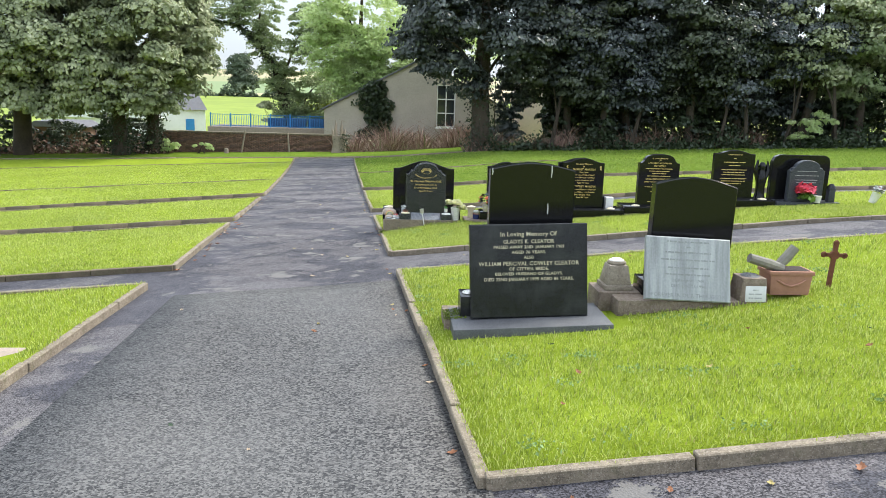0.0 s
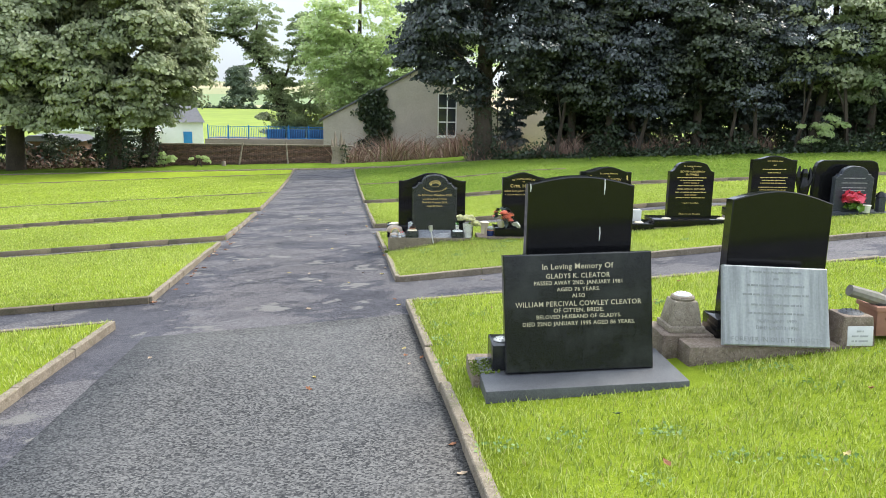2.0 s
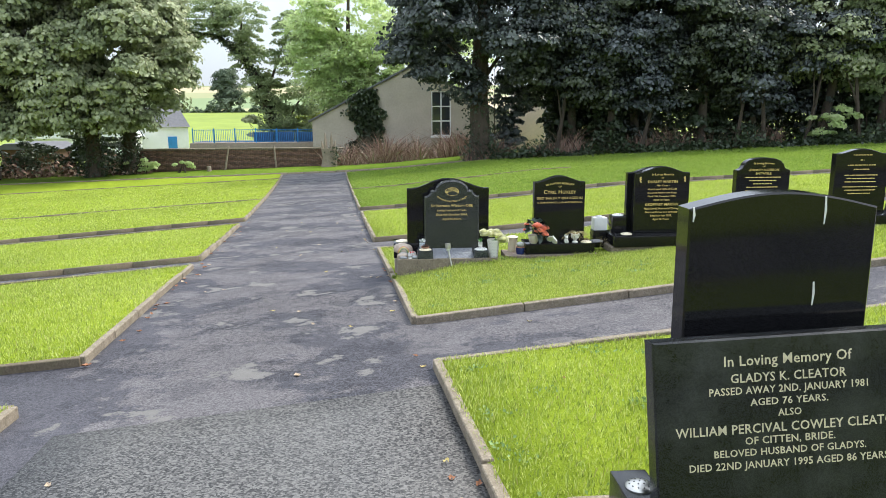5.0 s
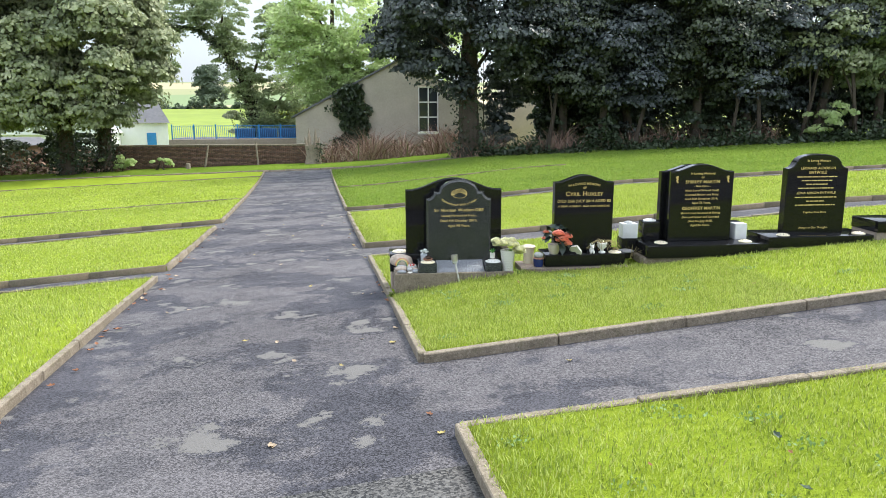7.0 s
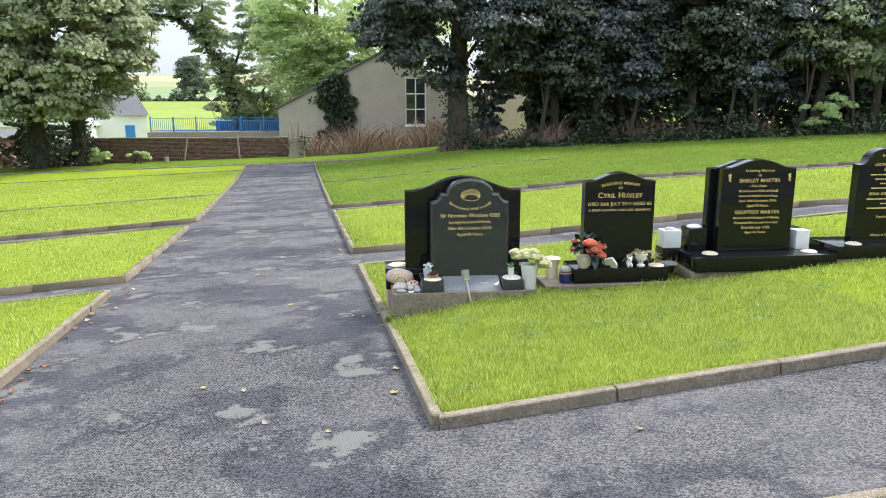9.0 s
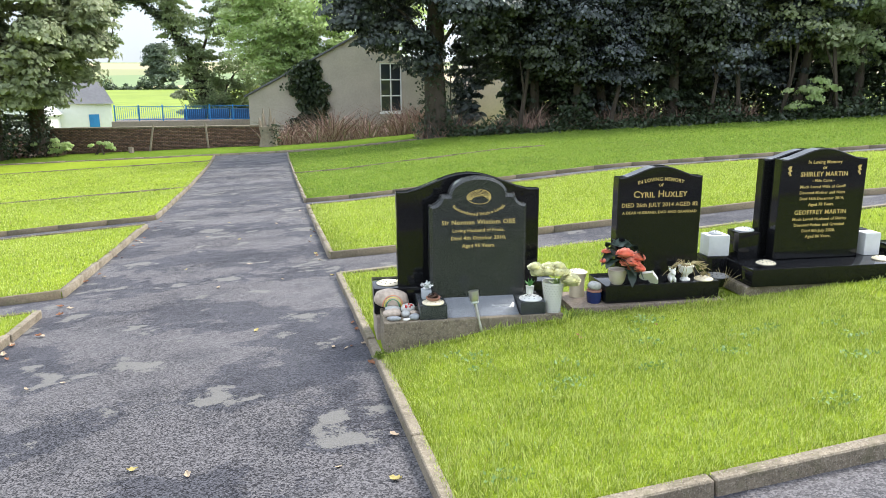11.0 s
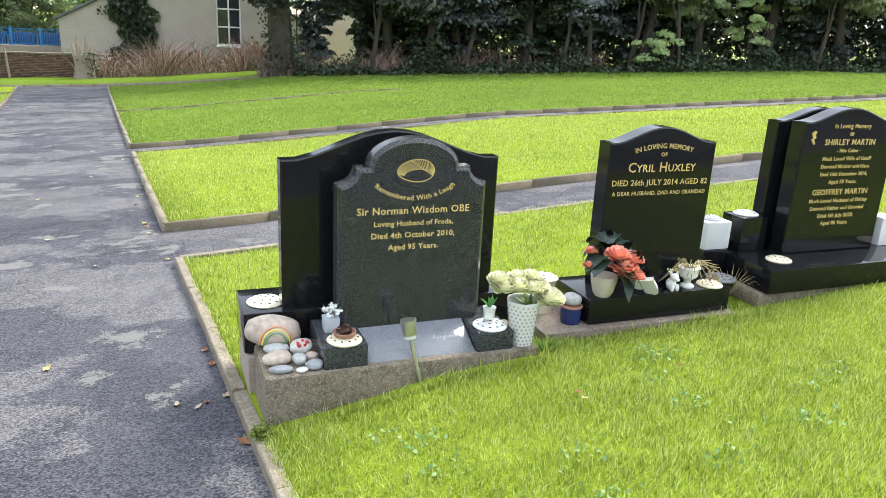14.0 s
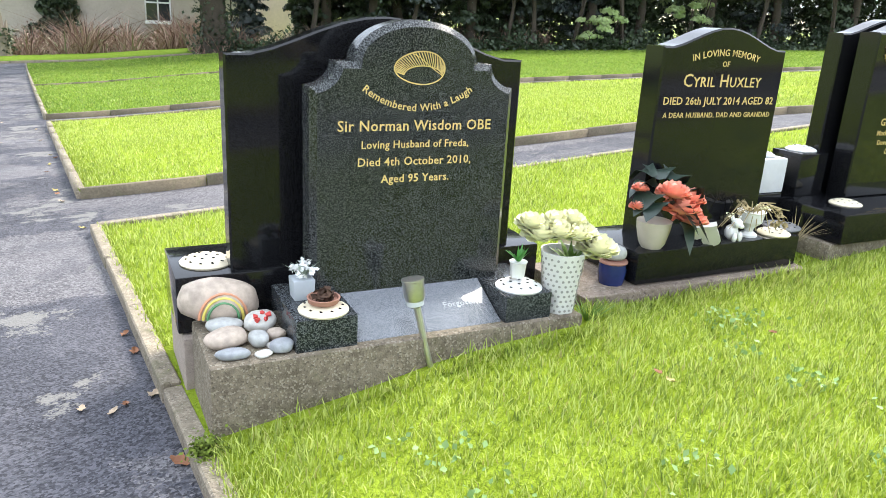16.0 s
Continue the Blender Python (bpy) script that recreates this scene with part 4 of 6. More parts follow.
for x0, z0, x1, z1 in ((-4.35, -0.28, 2.75, 3.45), (9.65, -0.23, 2.75, 3.45)):
    bm = slab([(x0, z0 + 0.02), (x1, z1 + 0.02), (x1, z1 + 0.14), (x0, z0 + 0.14)], 53.85, 66.2, 0.01)
    part("roof", bm, M_SLATEROOF, hall)
win = part("window", box(3.95, 5.28, 54.14, 54.16, -1.23, 1.78, 0), M_GLASSDARK, hall, "tall three-row white-framed window")
for x in (3.98, 4.615, 5.25):
    part("window_frame", box(x - 0.04, x + 0.04, 54.07, 54.13, -1.23, 1.78, 0.006), M_WINDOWFRAME, win)
for z in (-1.19, -0.22, 0.76, 1.74):
    part("window_frame", box(4.02, 5.21, 54.075, 54.125, z - 0.04, z + 0.04, 0.006), M_WINDOWFRAME, win)
part("window_sill", box(3.89, 5.34, 53.9, 54.06, -1.34, -1.24, 0.01), M_WINDOWFRAME, win)
n = 4200
ivx = rg.normal(-0.45, 0.7, n)
ivz = rg.uniform(-2.6, 1.9, n)
keep = (ivz < -0.15 + (ivx + 4.1) * 0.525 + 0.25) & (np.abs(ivx + 0.45 + 0.3 * np.sin(ivz * 1.7)) < 1.15 + 0.3 * np.sin(ivz * 2.6 + 0.7) + 0.2 * np.sin(ivz * 6.1))
tagged(leaves("ivy", np.stack([ivx, 53.93 - np.abs(rg.normal(0, 0.12, n)), ivz], 1)[keep], 0.24, M_IVY, hall, 78, 1.2), "dark ivy climbing the gable")
ann = thing("annexe", "pinkish flat-roofed block behind the trees", "building", "", (0, 0, 0))
part("wall", box(10.3, 12.9, 56, 60, -3.6, 2.05, 0.02), M_PINKRENDER, ann)
part("roof", box(10.2, 13.0, 55.9, 60.1, 2.054, 2.2, 0.02), M_SLATEROOF, ann)

# ---- white house, shed, terrace and railing ----
hs = thing("house", "whitewashed low house with grey slate roof and blue door", "house", "", (-17.6, 75, 0), "", (0, 0, 16))
part("wall", box(-9.0, 0, 0, 5.0, -5.0, -1.05, 0.02), M_WHITEWASH, hs)
bm = bmesh.new()
v = [bm.verts.new(p) for p in ((-9.2, -0.25, -1.1), (0.2, -0.25, -1.1), (0.2, 5.25, -1.1), (-9.2, 5.25, -1.1), (-9.0, 2.5, 0.8), (-0.7, 2.5, 0.75))]
for f in ((0, 1, 5, 4), (1, 2, 5), (2, 3, 4, 5), (3, 0, 4), (3, 2, 1, 0)):
    bm.faces.new([v[i] for i in f])
part("roof", bm, M_SLATEROOF, hs, smooth=False)
part("chimney", bevelled(box(-4.7, -4.1, 2.2, 2.8, 0.4, 1.6, 0), 0.02), M_WHITEWASH, hs)
for x0, x1, name in ((-1.85, -1.05, "door"), (-6.1, -4.9, "window")):
    z0 = -4.2 if name == "door" else -3.1
    part(name, box(x0, x1, -0.05, -0.01, z0, -1.98, 0.01), M_BLUE, hs)
    for k, (a, b) in enumerate(((x0 - 0.08, x0), (x1, x1 + 0.08))):
        part("frame", box(a, b, -0.06, -0.012, z0, -1.98, 0.005), M_WINDOWFRAME, hs)
sh = thing("shed", "brown timber shed under the trees", "shed", "", (0, 0, 0))
part("wall", box(-25.4, -21.9, 56, 59, -4.4, -2.0, 0.02), M_SHEDBROWN, sh)
part("roof", slab([(-25.7, -2.02), (-21.6, -2.02), (-22.3, -1.6), (-25.0, -1.6)], 55.7, 59.3, 0.02), M_SLATEROOF, sh)
bn = thing("barn", "long pale corrugated roof beyond the trees", "barn", "", (0, 0, 0))
part("wall", box(-31, -21.5, 70, 76, -5, -1.9, 0.02), M_WHITEWASH, bn)
part("roof", slab([(-31.3, -1.9), (-21.2, -1.9), (-22.5, -0.5), (-30, -0.5)], 69.7, 76.3, 0.02), M_WHITEWASH, bn)
ter = part("terrace", box(-14.2, -4.3, 61.7, 66, -4.2, -1.98, 0.02), M_PALECON)
tagged(ter, "low concrete terrace wall", "terrace", "", "structure")
rail = thing("railing", "blue-painted metal bar railing on the terrace", "railing", "", (0, 62, -1.98))
for x in np.arange(-14.0, -4.4, 1.6):
    part("post", box(x - 0.04, x + 0.04, -0.04, 0.04, 0, 1.12, 0.006), M_BLUE, rail)
for z in (0.1, 1.0):
    part("rail", box(-14.0, -4.4, -0.02, 0.02, z - 0.02, z + 0.02, 0.004), M_BLUE, rail)
bar = bmesh.new()
box(-0.011, 0.011, -0.011, 0.011, 0.12, 0.98, 0, bm=bar)
one = part("bar", bar, M_BLUE, rail, smooth=False)
one.location.x = -13.85
for k in range(1, 70):
    o = new("bar", one.data)
    o.parent = rail
    o.location.x = -13.85 + k * 0.137
M_COBALTBIN = plain("dark_blue_plastic", (0.015, 0.07, 0.20), 0.5, 0, 0.2, 4, 0)
blu = thing("blue_container", "row of deep-blue bins behind the railing", "bin", "", (-7.2, 63.2, -1.98))
for k in range(3):
    part("body", box(-2.4 + k * 1.65, -0.9 + k * 1.65, 0, 0.8, 0, 0.75, 0.04), M_COBALTBIN, blu)

# ---- kerbs ----
KLEN = 0.9
kb = bevelled(box(0, 1, -0.029, 0.029, -0.12, 0.0, 0), 0.006, 1)
KERB_ME = bpy.data.meshes.new("kerb_stone")
kb.to_mesh(KERB_ME)
kb.free()
KERB_ME.materials.append(M_KERB)


# Copy of the kerb stone for cross edges, with shade painted into its colour.
SHADE_KERB_ME = KERB_ME.copy()
SHADE_KERB_ME.materials.clear()
SHADE_KERB_ME.materials.append(M_SHADEKERB)
far_me = {False: ([], []), True: ([], [])}


def kerb_run(parent, p, q, seed, lift=0.068, near=True, shade_side=False):
    r = random.Random(seed)
    d = math.hypot(q[0] - p[0], q[1] - p[1])
    n = max(1, round(d / KLEN))
    for i in range(n):
        a0, a1 = i / n, (i + 1) / n - 0.008 / d
        x0, y0, x1, y1 = p[0] + (q[0] - p[0]) * a0, p[1] + (q[1] - p[1]) * a0, p[0] + (q[0] - p[0]) * a1, p[1] + (q[1] - p[1]) * a1
        j = r.uniform(-0.008, 0.008) * (0.3 if shade_side else 1)
        A = Vector((x0, y0, float(land(x0, y0)) + lift + j))
        B = Vector((x1, y1, float(land(x1, y1)) + lift + j + r.uniform(-0.006, 0.006)))
        u = B - A
        if near:
            ob = new("kerb_stone", SHADE_KERB_ME if shade_side else KERB_ME)
            ob.parent = parent
            ux = u.normalized()
            uy = Vector((0, 0, 1)).cross(ux).normalized()
            uz = ux.cross(uy)
            side = r.uniform(-0.006, 0.006)
            m = Matrix((ux, uy, uz)).transposed().to_4x4()
            ob.matrix_world = Matrix.Translation(A + uy * side) @ m @ Matrix.Diagonal((u.length, 1, 1, 1))
        else:
            w = Vector((-u.y, u.x, 0)).normalized() * 0.029
            far_v, far_f = far_me[shade_side]
            b = len(far_v)
            for P in (A, B):
                for s, dz in ((-1, -0.12), (-1, 0), (1, 0), (1, -0.12)):
                    far_v.append(tuple(P + w * s + Vector((0, 0, dz))))
            far_f.extend([(b + 1, b + 5, b + 6, b + 2), (b, b + 4, b + 5, b + 1), (b + 2, b + 6, b + 7, b + 3), (b, b + 1, b + 2, b + 3), (b + 4, b + 7, b + 6, b + 5)])


kerbs = tagged(new("kerb"), "weathered concrete edging kerbs along the lawns", "kerb", "", "structure")
for k, row in enumerate(RIGHT):
    lift = row[4] + (0.014 if k < 2 else 0.024)
    a, b, c, d = right_lawn(*row, x1=12.0)
    near = k < 2
    for n, (p, q) in enumerate(((a, d), (a, b), (d, c))):
        kerb_run(kerbs, p, q, 100 + k * 5 + n, lift, near, k > 1 and n > 0)
    a2, b2, c2, d2 = right_lawn(*row)
    kerb_run(kerbs, b, b2, 300 + k, lift, False, k > 1)
    kerb_run(kerbs, c, c2, 310 + k, lift, False, k > 1)
for k, row in enumerate(LEFT):
    lift = row[4] + (0.014 if k < 2 else 0.024)
    b, a, d, c = left_lawn(*row, x1=-8.0)
    near = k < 2
    for n, (p, q) in enumerate(((a, d), (b, a), (c, d))):
        kerb_run(kerbs, p, q, 200 + k * 5 + n, lift, near, k > 0 and n > 0)
    b2, a2, d2, c2 = left_lawn(*row)
    kerb_run(kerbs, b2, b, 320 + k, lift, False, True)
    kerb_run(kerbs, c2, c, 330 + k, lift, False, True)
kerb_run(kerbs, (-30, 44.6), (34, 45.25), 340, 0.1, False)
kerb_run(kerbs, (-0.6, 31.1), (8.4, 33.2), 341, 0.10, False, True)
for shade_side, (vs, fs) in far_me.items():
    tagged(mesh_np("kerb_far", vs, fs, M_SHADEKERB if shade_side else M_KERB, kerbs), kind="stuff")


# ---- headstones ----
def arch(x0, x1, zs, rise, kind="ogee", n=14):
    """The top of a stone from its left shoulder to its right one."""
    w = x1 - x0
    out = []
    for i in range(n + 1):
        u = i / n
        if kind == "ogee":
            h = 0.5 - 0.5 * math.cos(2 * math.pi * min(max((u - 0.06) / 0.88, 0), 1))
            h = h ** 0.75
        else:
            h = math.sin(math.pi * u)
        out.append((x0 + w * u, zs + rise * h))
    return out


def stone_profile(x0, x1, z0, zs, rise, kind="ogee"):
    return [(x0, z0)] + arch(x0, x1, zs, rise, kind) + [(x1, z0)]


def scooped(x0, x1, z0, zs, scoop, step, dome):
    """A stone with scooped shoulders, a small step and a round dome."""
    cx = (x0 + x1) / 2
    left = [(x0, z0), (x0, zs)]
    for i in range(1, 6):
        t = i / 5 * math.pi / 2
        left.append((x0 + scoop * math.sin(t), zs + scoop * 0.9 * (1 - math.cos(t))))
    left.append((x0 + scoop + step, zs + scoop * 0.9))
    r = cx - (x0 + scoop + step)
    for i in range(1, 10):
        t = i / 10 * math.pi / 2
        left.append((cx - r * math.cos(t), zs + scoop * 0.9 + dome * math.sin(t)))
    return left + [(cx, zs + scoop * 0.9 + dome)] + [(2 * cx - x, z) for x, z in left[::-1]]


def vase_lid(parent, x, y, z, r, material):
    """A domed flower-holder lid with a ring of holes."""
    lid = part("vase_lid", lathe([(r, 0), (r * 1.03, 0.005), (r * 0.97, 0.009), (r * 0.8, 0.015), (r * 0.5, 0.021), (r * 0.15, 0.024)], 24), material, parent, "domed flower-holder lid with holes")
    lid.location = (x, y, z)
    # Each hole is a flat black disc painted in for its dark inside.
    hole = lathe([(r * 0.065, 0.0), (r * 0.065, 0.002)], 8)
    me = bpy.data.meshes.new("hole")
    hole.to_mesh(me)
    hole.free()
    me.materials.append(M_BLACK)
    spots = [(0.42, k * 1.047, 0.0212) for k in range(6)] + [(0.76, k * 0.571 + 0.3, 0.0148) for k in range(11)] + [(0, 0, 0.0232)]
    for d, th, h in spots:
        o = new("hole", me)
        o.parent = lid
        o.matrix_local = pose(r * d * math.cos(th), r * d * math.sin(th), h, 0, 0, 0) @ Euler((0, 0.25 * d, 0)).to_matrix().to_4x4()
    return lid


M_CREAM = plain("cream_plastic", (0.66, 0.58, 0.42), 0.4, 0, 0.08, 20, 0)
M_WHITE = plain("white_glaze", (0.74, 0.73, 0.70), 0.3, 0, 0.05, 20, 0)
M_PALESTONE = plain("white_marble", (0.62, 0.62, 0.63), 0.4, 0, 0.15, 14, 0.1)
M_TERRA = plain("terracotta", (0.33, 0.165, 0.115), 0.85, 0, 0.2, 20, 0.3)
M_RUST = plain("rusty_iron", (0.15, 0.055, 0.03), 0.85, 0.2, 0.35, 30, 0.4)
M_COBALT = plain("cobalt_glaze", (0.018, 0.03, 0.12), 0.15, 0, 0.3, 20, 0.1)
M_PETALRED = plain("coral_petals", (0.94, 0.34, 0.24), 0.6, 0, 0.25, 40, 0.1)
M_PETALPINK = plain("pink_petals", (0.75, 0.10, 0.16), 0.6, 0, 0.25, 40, 0.1)
M_PETALCREAM = plain("cream_petals", (0.70, 0.69, 0.46), 0.7, 0, 0.22, 30, 0.1)
M_PETALWHITE = plain("white_petals", (0.78, 0.78, 0.76), 0.6, 0, 0.1, 40, 0)
M_DARKFOLIAGE = plain("dark_foliage", (0.02, 0.035, 0.025), 0.4, 0, 0.4, 30, 0.1)
M_GREENFOLIAGE = plain("green_foliage", (0.12, 0.22, 0.03), 0.5, 0, 0.4, 30, 0.1)
M_STEEL = plain("brushed_steel", (0.55, 0.54, 0.50), 0.3, 0.9, 0.1, 60, 0)
M_MOSS = plain("moss", (0.10, 0.14, 0.012), 0.95, 0, 0.45, 60, 0.8)
M_SOIL = plain("soil", (0.03, 0.02, 0.015), 0.95, 0, 0.4, 40, 0.8)
M_WETWOOD = plain("driftwood", (0.22, 0.205, 0.175), 0.9, 0, 0.35, 25, 0.6)

# the comedian's grave nearest the path: black rear stone, speckled front stone
n1 = thing("headstone", "black granite headstone with speckled grey front stone and gilt lettering", "headstone", "headstones")
part("back_slab", slab(stone_profile(0.885, 1.835, -0.72, 0.025, 0.115), 11.44, 11.52, 0.006), M_BLACK, n1, "polished black granite back slab")
part("front_slab", slab(scooped(1.075, 1.70, -0.66, -0.045, 0.075, 0.05, 0.115), 11.25, 11.35, 0.026), M_GREY, n1, "speckled dark grey granite front slab")
FY = 11.25
lettering("Remembered With a Laugh", 1.3875, -0.100, 0.35, FY, M_GOLD, n1, -0.27)
lettering("Sir Norman Wisdom OBE", 1.3875, -0.150, 0.475, FY, M_GOLD, n1)
lettering("Loving Husband of Freda,", 1.3875, -0.203, 0.335, FY, M_GOLD, n1)
lettering("Died 4th October 2010,", 1.3875, -0.252, 0.355, FY, M_GOLD, n1)
lettering("Aged 95 Years.", 1.3875, -0.302, 0.215, FY, M_GOLD, n1)
cap = bmesh.new()


def cap_line(points, half):
    """A thin raised gilt line."""
    rows = []
    for i, (x, z) in enumerate(points):
        (ax, az), (bx, bz) = points[max(i - 1, 0)], points[min(i + 1, len(points) - 1)]
        d = math.hypot(bx - ax, bz - az)
        nx, nz = -(bz - az) / d * half, (bx - ax) / d * half
        rows.append([cap.verts.new((1.3875 + x + s * nx, FY - 0.0012, 0.008 + z + s * nz)) for s in (-1, 1)])
    for a, b in zip(rows, rows[1:]):
        cap.faces.new((a[0], a[1], b[1], b[0]))


def cap_rim(t):
    return 0.077 * math.cos(t), 0.043 * math.sin(t) * (1.0 if math.sin(t) < 0 else 1.08) + 0.006 * math.cos(t) * math.sin(t)


def cap_mouth(t):
    return 0.010 + 0.057 * math.cos(t), -0.017 + 0.0245 * math.sin(t)


turn = [2 * math.pi * i / 48 for i in range(49)]
cap_line([cap_rim(t) for t in turn], 0.0017)
cap_line([cap_mouth(t) for t in turn[:25]], 0.0013)
cap_line([(-0.022, 0.040), (0.0, 0.030), (0.026, 0.010), (0.05, -0.006), (0.066, -0.016)], 0.0013)
for i in range(30):
    t = math.radians(-6 + i * 6.6)
    (ax, az), (bx, bz) = cap_mouth(min(t, math.pi)), cap_rim(t + 0.16)
    cap_line([(ax, az), (bx, bz)], 0.0013)
part("cap_emblem", cap, M_GOLD, n1, "gilt engraved flat-cap emblem", False)
part("rear_base", box(0.725, 1.95, 11.42, 11.72, -0.78, -0.605, 0.006), M_BLACK, n1, "polished black granite base")
part("rear_footing", box(0.735, 1.94, 11.39, 11.74, -1.12, -0.785, 0.01), M_PALECON, n1, "pale concrete footing")
# sloping inscribed base tablet between two blocks
bm = bmesh.new()
pts = [(11.085, -0.727), (11.085, -0.719), (11.25, -0.638), (11.36, -0.638), (11.36, -0.727)]
l = [bm.verts.new((1.16, y, z)) for y, z in pts]
rr = [bm.verts.new((1.62, y, z)) for y, z in pts]
bm.faces.new(l)
bm.faces.new(rr[::-1])
for i in range(5):
    bm.faces.new((l[i], l[(i + 1) % 5], rr[(i + 1) % 5], rr[i]))
bmesh.ops.recalc_face_normals(bm, faces=bm.faces)
part("base_tablet", bevelled(bm, 0.004, 1), M_TABLET, n1, "sloping polished grey granite tablet")
lt = lettering("Forgotten", 0, 0, 0.12, 0, M_FADED, n1)
lt.matrix_local = pose(1.52, 11.165, -0.6795, -63.8, 0, 0)
part("block", box(0.985, 1.156, 11.07, 11.36, -0.727, -0.63, 0.005), M_GREYPLAIN, n1)
part("block", box(1.624, 1.785, 11.07, 11.36, -0.727, -0.64, 0.005), M_GREYPLAIN, n1)
vase_lid(n1, 1.075, 11.125, -0.63, 0.068, M_CREAM)
vase_lid(n1, 1.705, 11.14, -0.64, 0.072, M_WHITE)
vase_lid(n1, 0.83, 11.54, -0.605, 0.078, M_CREAM)
# rough concrete plinth beneath
pl = thing("plinth", "rough concrete grave plinth set into the slope", "plinth")
part("slab", box(0.758, 1.90, 11.05, 11.385, -1.12, -0.722, 0.014), M_PLINTH, pl)

n2 = thing("headstone", "polished black granite headstone with gilt lettering on a low base", "headstone", "headstones")
part("slab", slab(stone_profile(2.355, 2.95, -0.62, 0.09, 0.072), 11.365, 11.465, 0.006), M_BLACK, n2)
part("base", box(2.24, 3.045, 11.22, 11.55, -0.725, -0.605, 0.006), M_BLACK, n2)
lettering("IN LOVING MEMORY", 2.653, 0.075, 0.33, 11.365, M_GOLD, n2, 0.62)
lettering("OF", 2.653, 0.035, 0.035, 11.365, M_GOLD, n2)
lettering("Cyril Huxley", 2.653, -0.025, 0.38, 11.365, M_GOLD, n2, small=True)
lettering("DIED 26th JULY 2014 AGED 82", 2.653, -0.097, 0.54, 11.365, M_GOLD, n2)
lettering("A DEAR HUSBAND, DAD AND GRANDAD", 2.653, -0.148, 0.53, 11.365, M_GOLD, n2)
p2 = thing("footing_slab", "broken reddish paving slab under a headstone base", "slab")
part("slab", box(2.0, 3.08, 11.18, 11.56, -0.80, -0.73, 0.01), M_REDSTONE, p2)

n3 = thing("headstone", "pair of polished black granite slabs with gilt lettering and corner flowers", "headstone", "headstones")
part("back_slab", slab(stone_profile(3.515, 4.17, -0.535, 0.165, 0.07), 11.57, 11.65, 0.006), M_BLACK, n3)
part("slab", slab(stone_profile(3.56, 4.222, -0.535, 0.175, 0.075), 11.43, 11.53, 0.006), M_BLACK, n3)
part("base", box(3.27, 4.52, 11.20, 11.68, -0.66, -0.535, 0.006), M_BLACK, n3)
part("block", box(3.335, 3.505, 11.51, 11.67, -0.535, -0.345, 0.005), M_BLACK, n3)
part("block", box(4.235, 4.40, 11.57, 11.67, -0.535, -0.365, 0.005), M_BLACK, n3)
part("footing", box(3.24, 4.53, 11.225, 11.70, -0.74, -0.664, 0.01), M_PLINTH, n3, "rough concrete footing")
for s, z, w in (("In Loving Memory", 0.16, 0.26), ("Of", 0.118, 0.03), ("SHIRLEY MARTIN", 0.075, 0.36), ("- Née Caine -", 0.03, 0.17), ("Much Loved Wife of Geoff", -0.013, 0.35), ("Devoted Mother and Nana", -0.055, 0.35), ("Died 16th December 2014,", -0.097, 0.34), ("Aged 78 Years.", -0.139, 0.20),
                ("GEOFFREY MARTIN", -0.195, 0.40), ("Much Loved Husband of Shirley", -0.243, 0.42), ("Devoted Father and Grandad", -0.285, 0.39), ("Died 6th July 2020,", -0.327, 0.26), ("Aged 86 Years.", -0.369, 0.20)):
    lettering(s, 3.893, z - 0.004, w, 11.43, M_GOLD, n3)
for x in (3.625, 4.16):
    bm = bmesh.new()
    for k in range(7):
        th, d = k * 0.9, 0.03 - 0.006 * (k % 3)
        tube([(x, 11.427, 0.09), (x + 0.012 * math.cos(th), 11.427, 0.10 + d * math.sin(th) * 1.6)], [0.003, 0.007], 5, bm)
    part("flower_carving", bm, M_GOLD, n3, "gilt carved flower")
vase_lid(n3, 3.455, 11.345, -0.535, 0.065, M_CREAM)
vase_lid(n3, 4.335, 11.32, -0.535, 0.065, M_CREAM)
vase_lid(n3, 3.42, 11.59, -0.345, 0.065, M_WHITE)
mb = thing("flower_block", "white marble flower-holder cube", "vase")
part("body", box(3.12, 3.28, 11.53, 11.66, -0.515, -0.365, 0.006), M_PALESTONE, mb)
vase_lid(mb, 3.20, 11.595, -0.365, 0.048, M_FADED)
part("foot", box(3.11, 3.266, 11.52, 11.67, -0.72, -0.516, 0.004), M_BLACK, mb)
mb2 = thing("flower_block", "white marble flower-holder cube on the granite base", "vase")
part("body", box(4.285, 4.41, 11.44, 11.56, -0.535, -0.37, 0.006), M_PALESTONE, mb2)

n4 = thing("headstone", "black granite headstone with stepped round top and gilt lettering", "headstone", "headstones")
part("slab", slab(scooped(4.775, 5.43, -0.49, 0.195, 0.085, 0.015, 0.07), 11.40, 11.50, 0.006), M_BLACK, n4)
part("base", box(4.53, 5.66, 11.22, 11.66, -0.585, -0.475, 0.006), M_BLACK, n4)
part("footing", box(4.535, 5.65, 11.24, 11.66, -0.70, -0.589, 0.01), M_PALECON, n4, "pale concrete footing")
for s, z, w in (("In Loving Memory", 0.275, 0.25), ("Of", 0.238, 0.03), ("LEONARD ALDERSON", 0.198, 0.37), ("ENTWISLE", 0.155, 0.19), ("EDNA GIBSON ENTWISLE", -0.055, 0.42), ("Together Once More", -0.255, 0.25), ("Always In Our Thoughts", -0.415, 0.32)):
    lettering(s, 5.1025, z, w, 11.40, M_GOLD, n4)


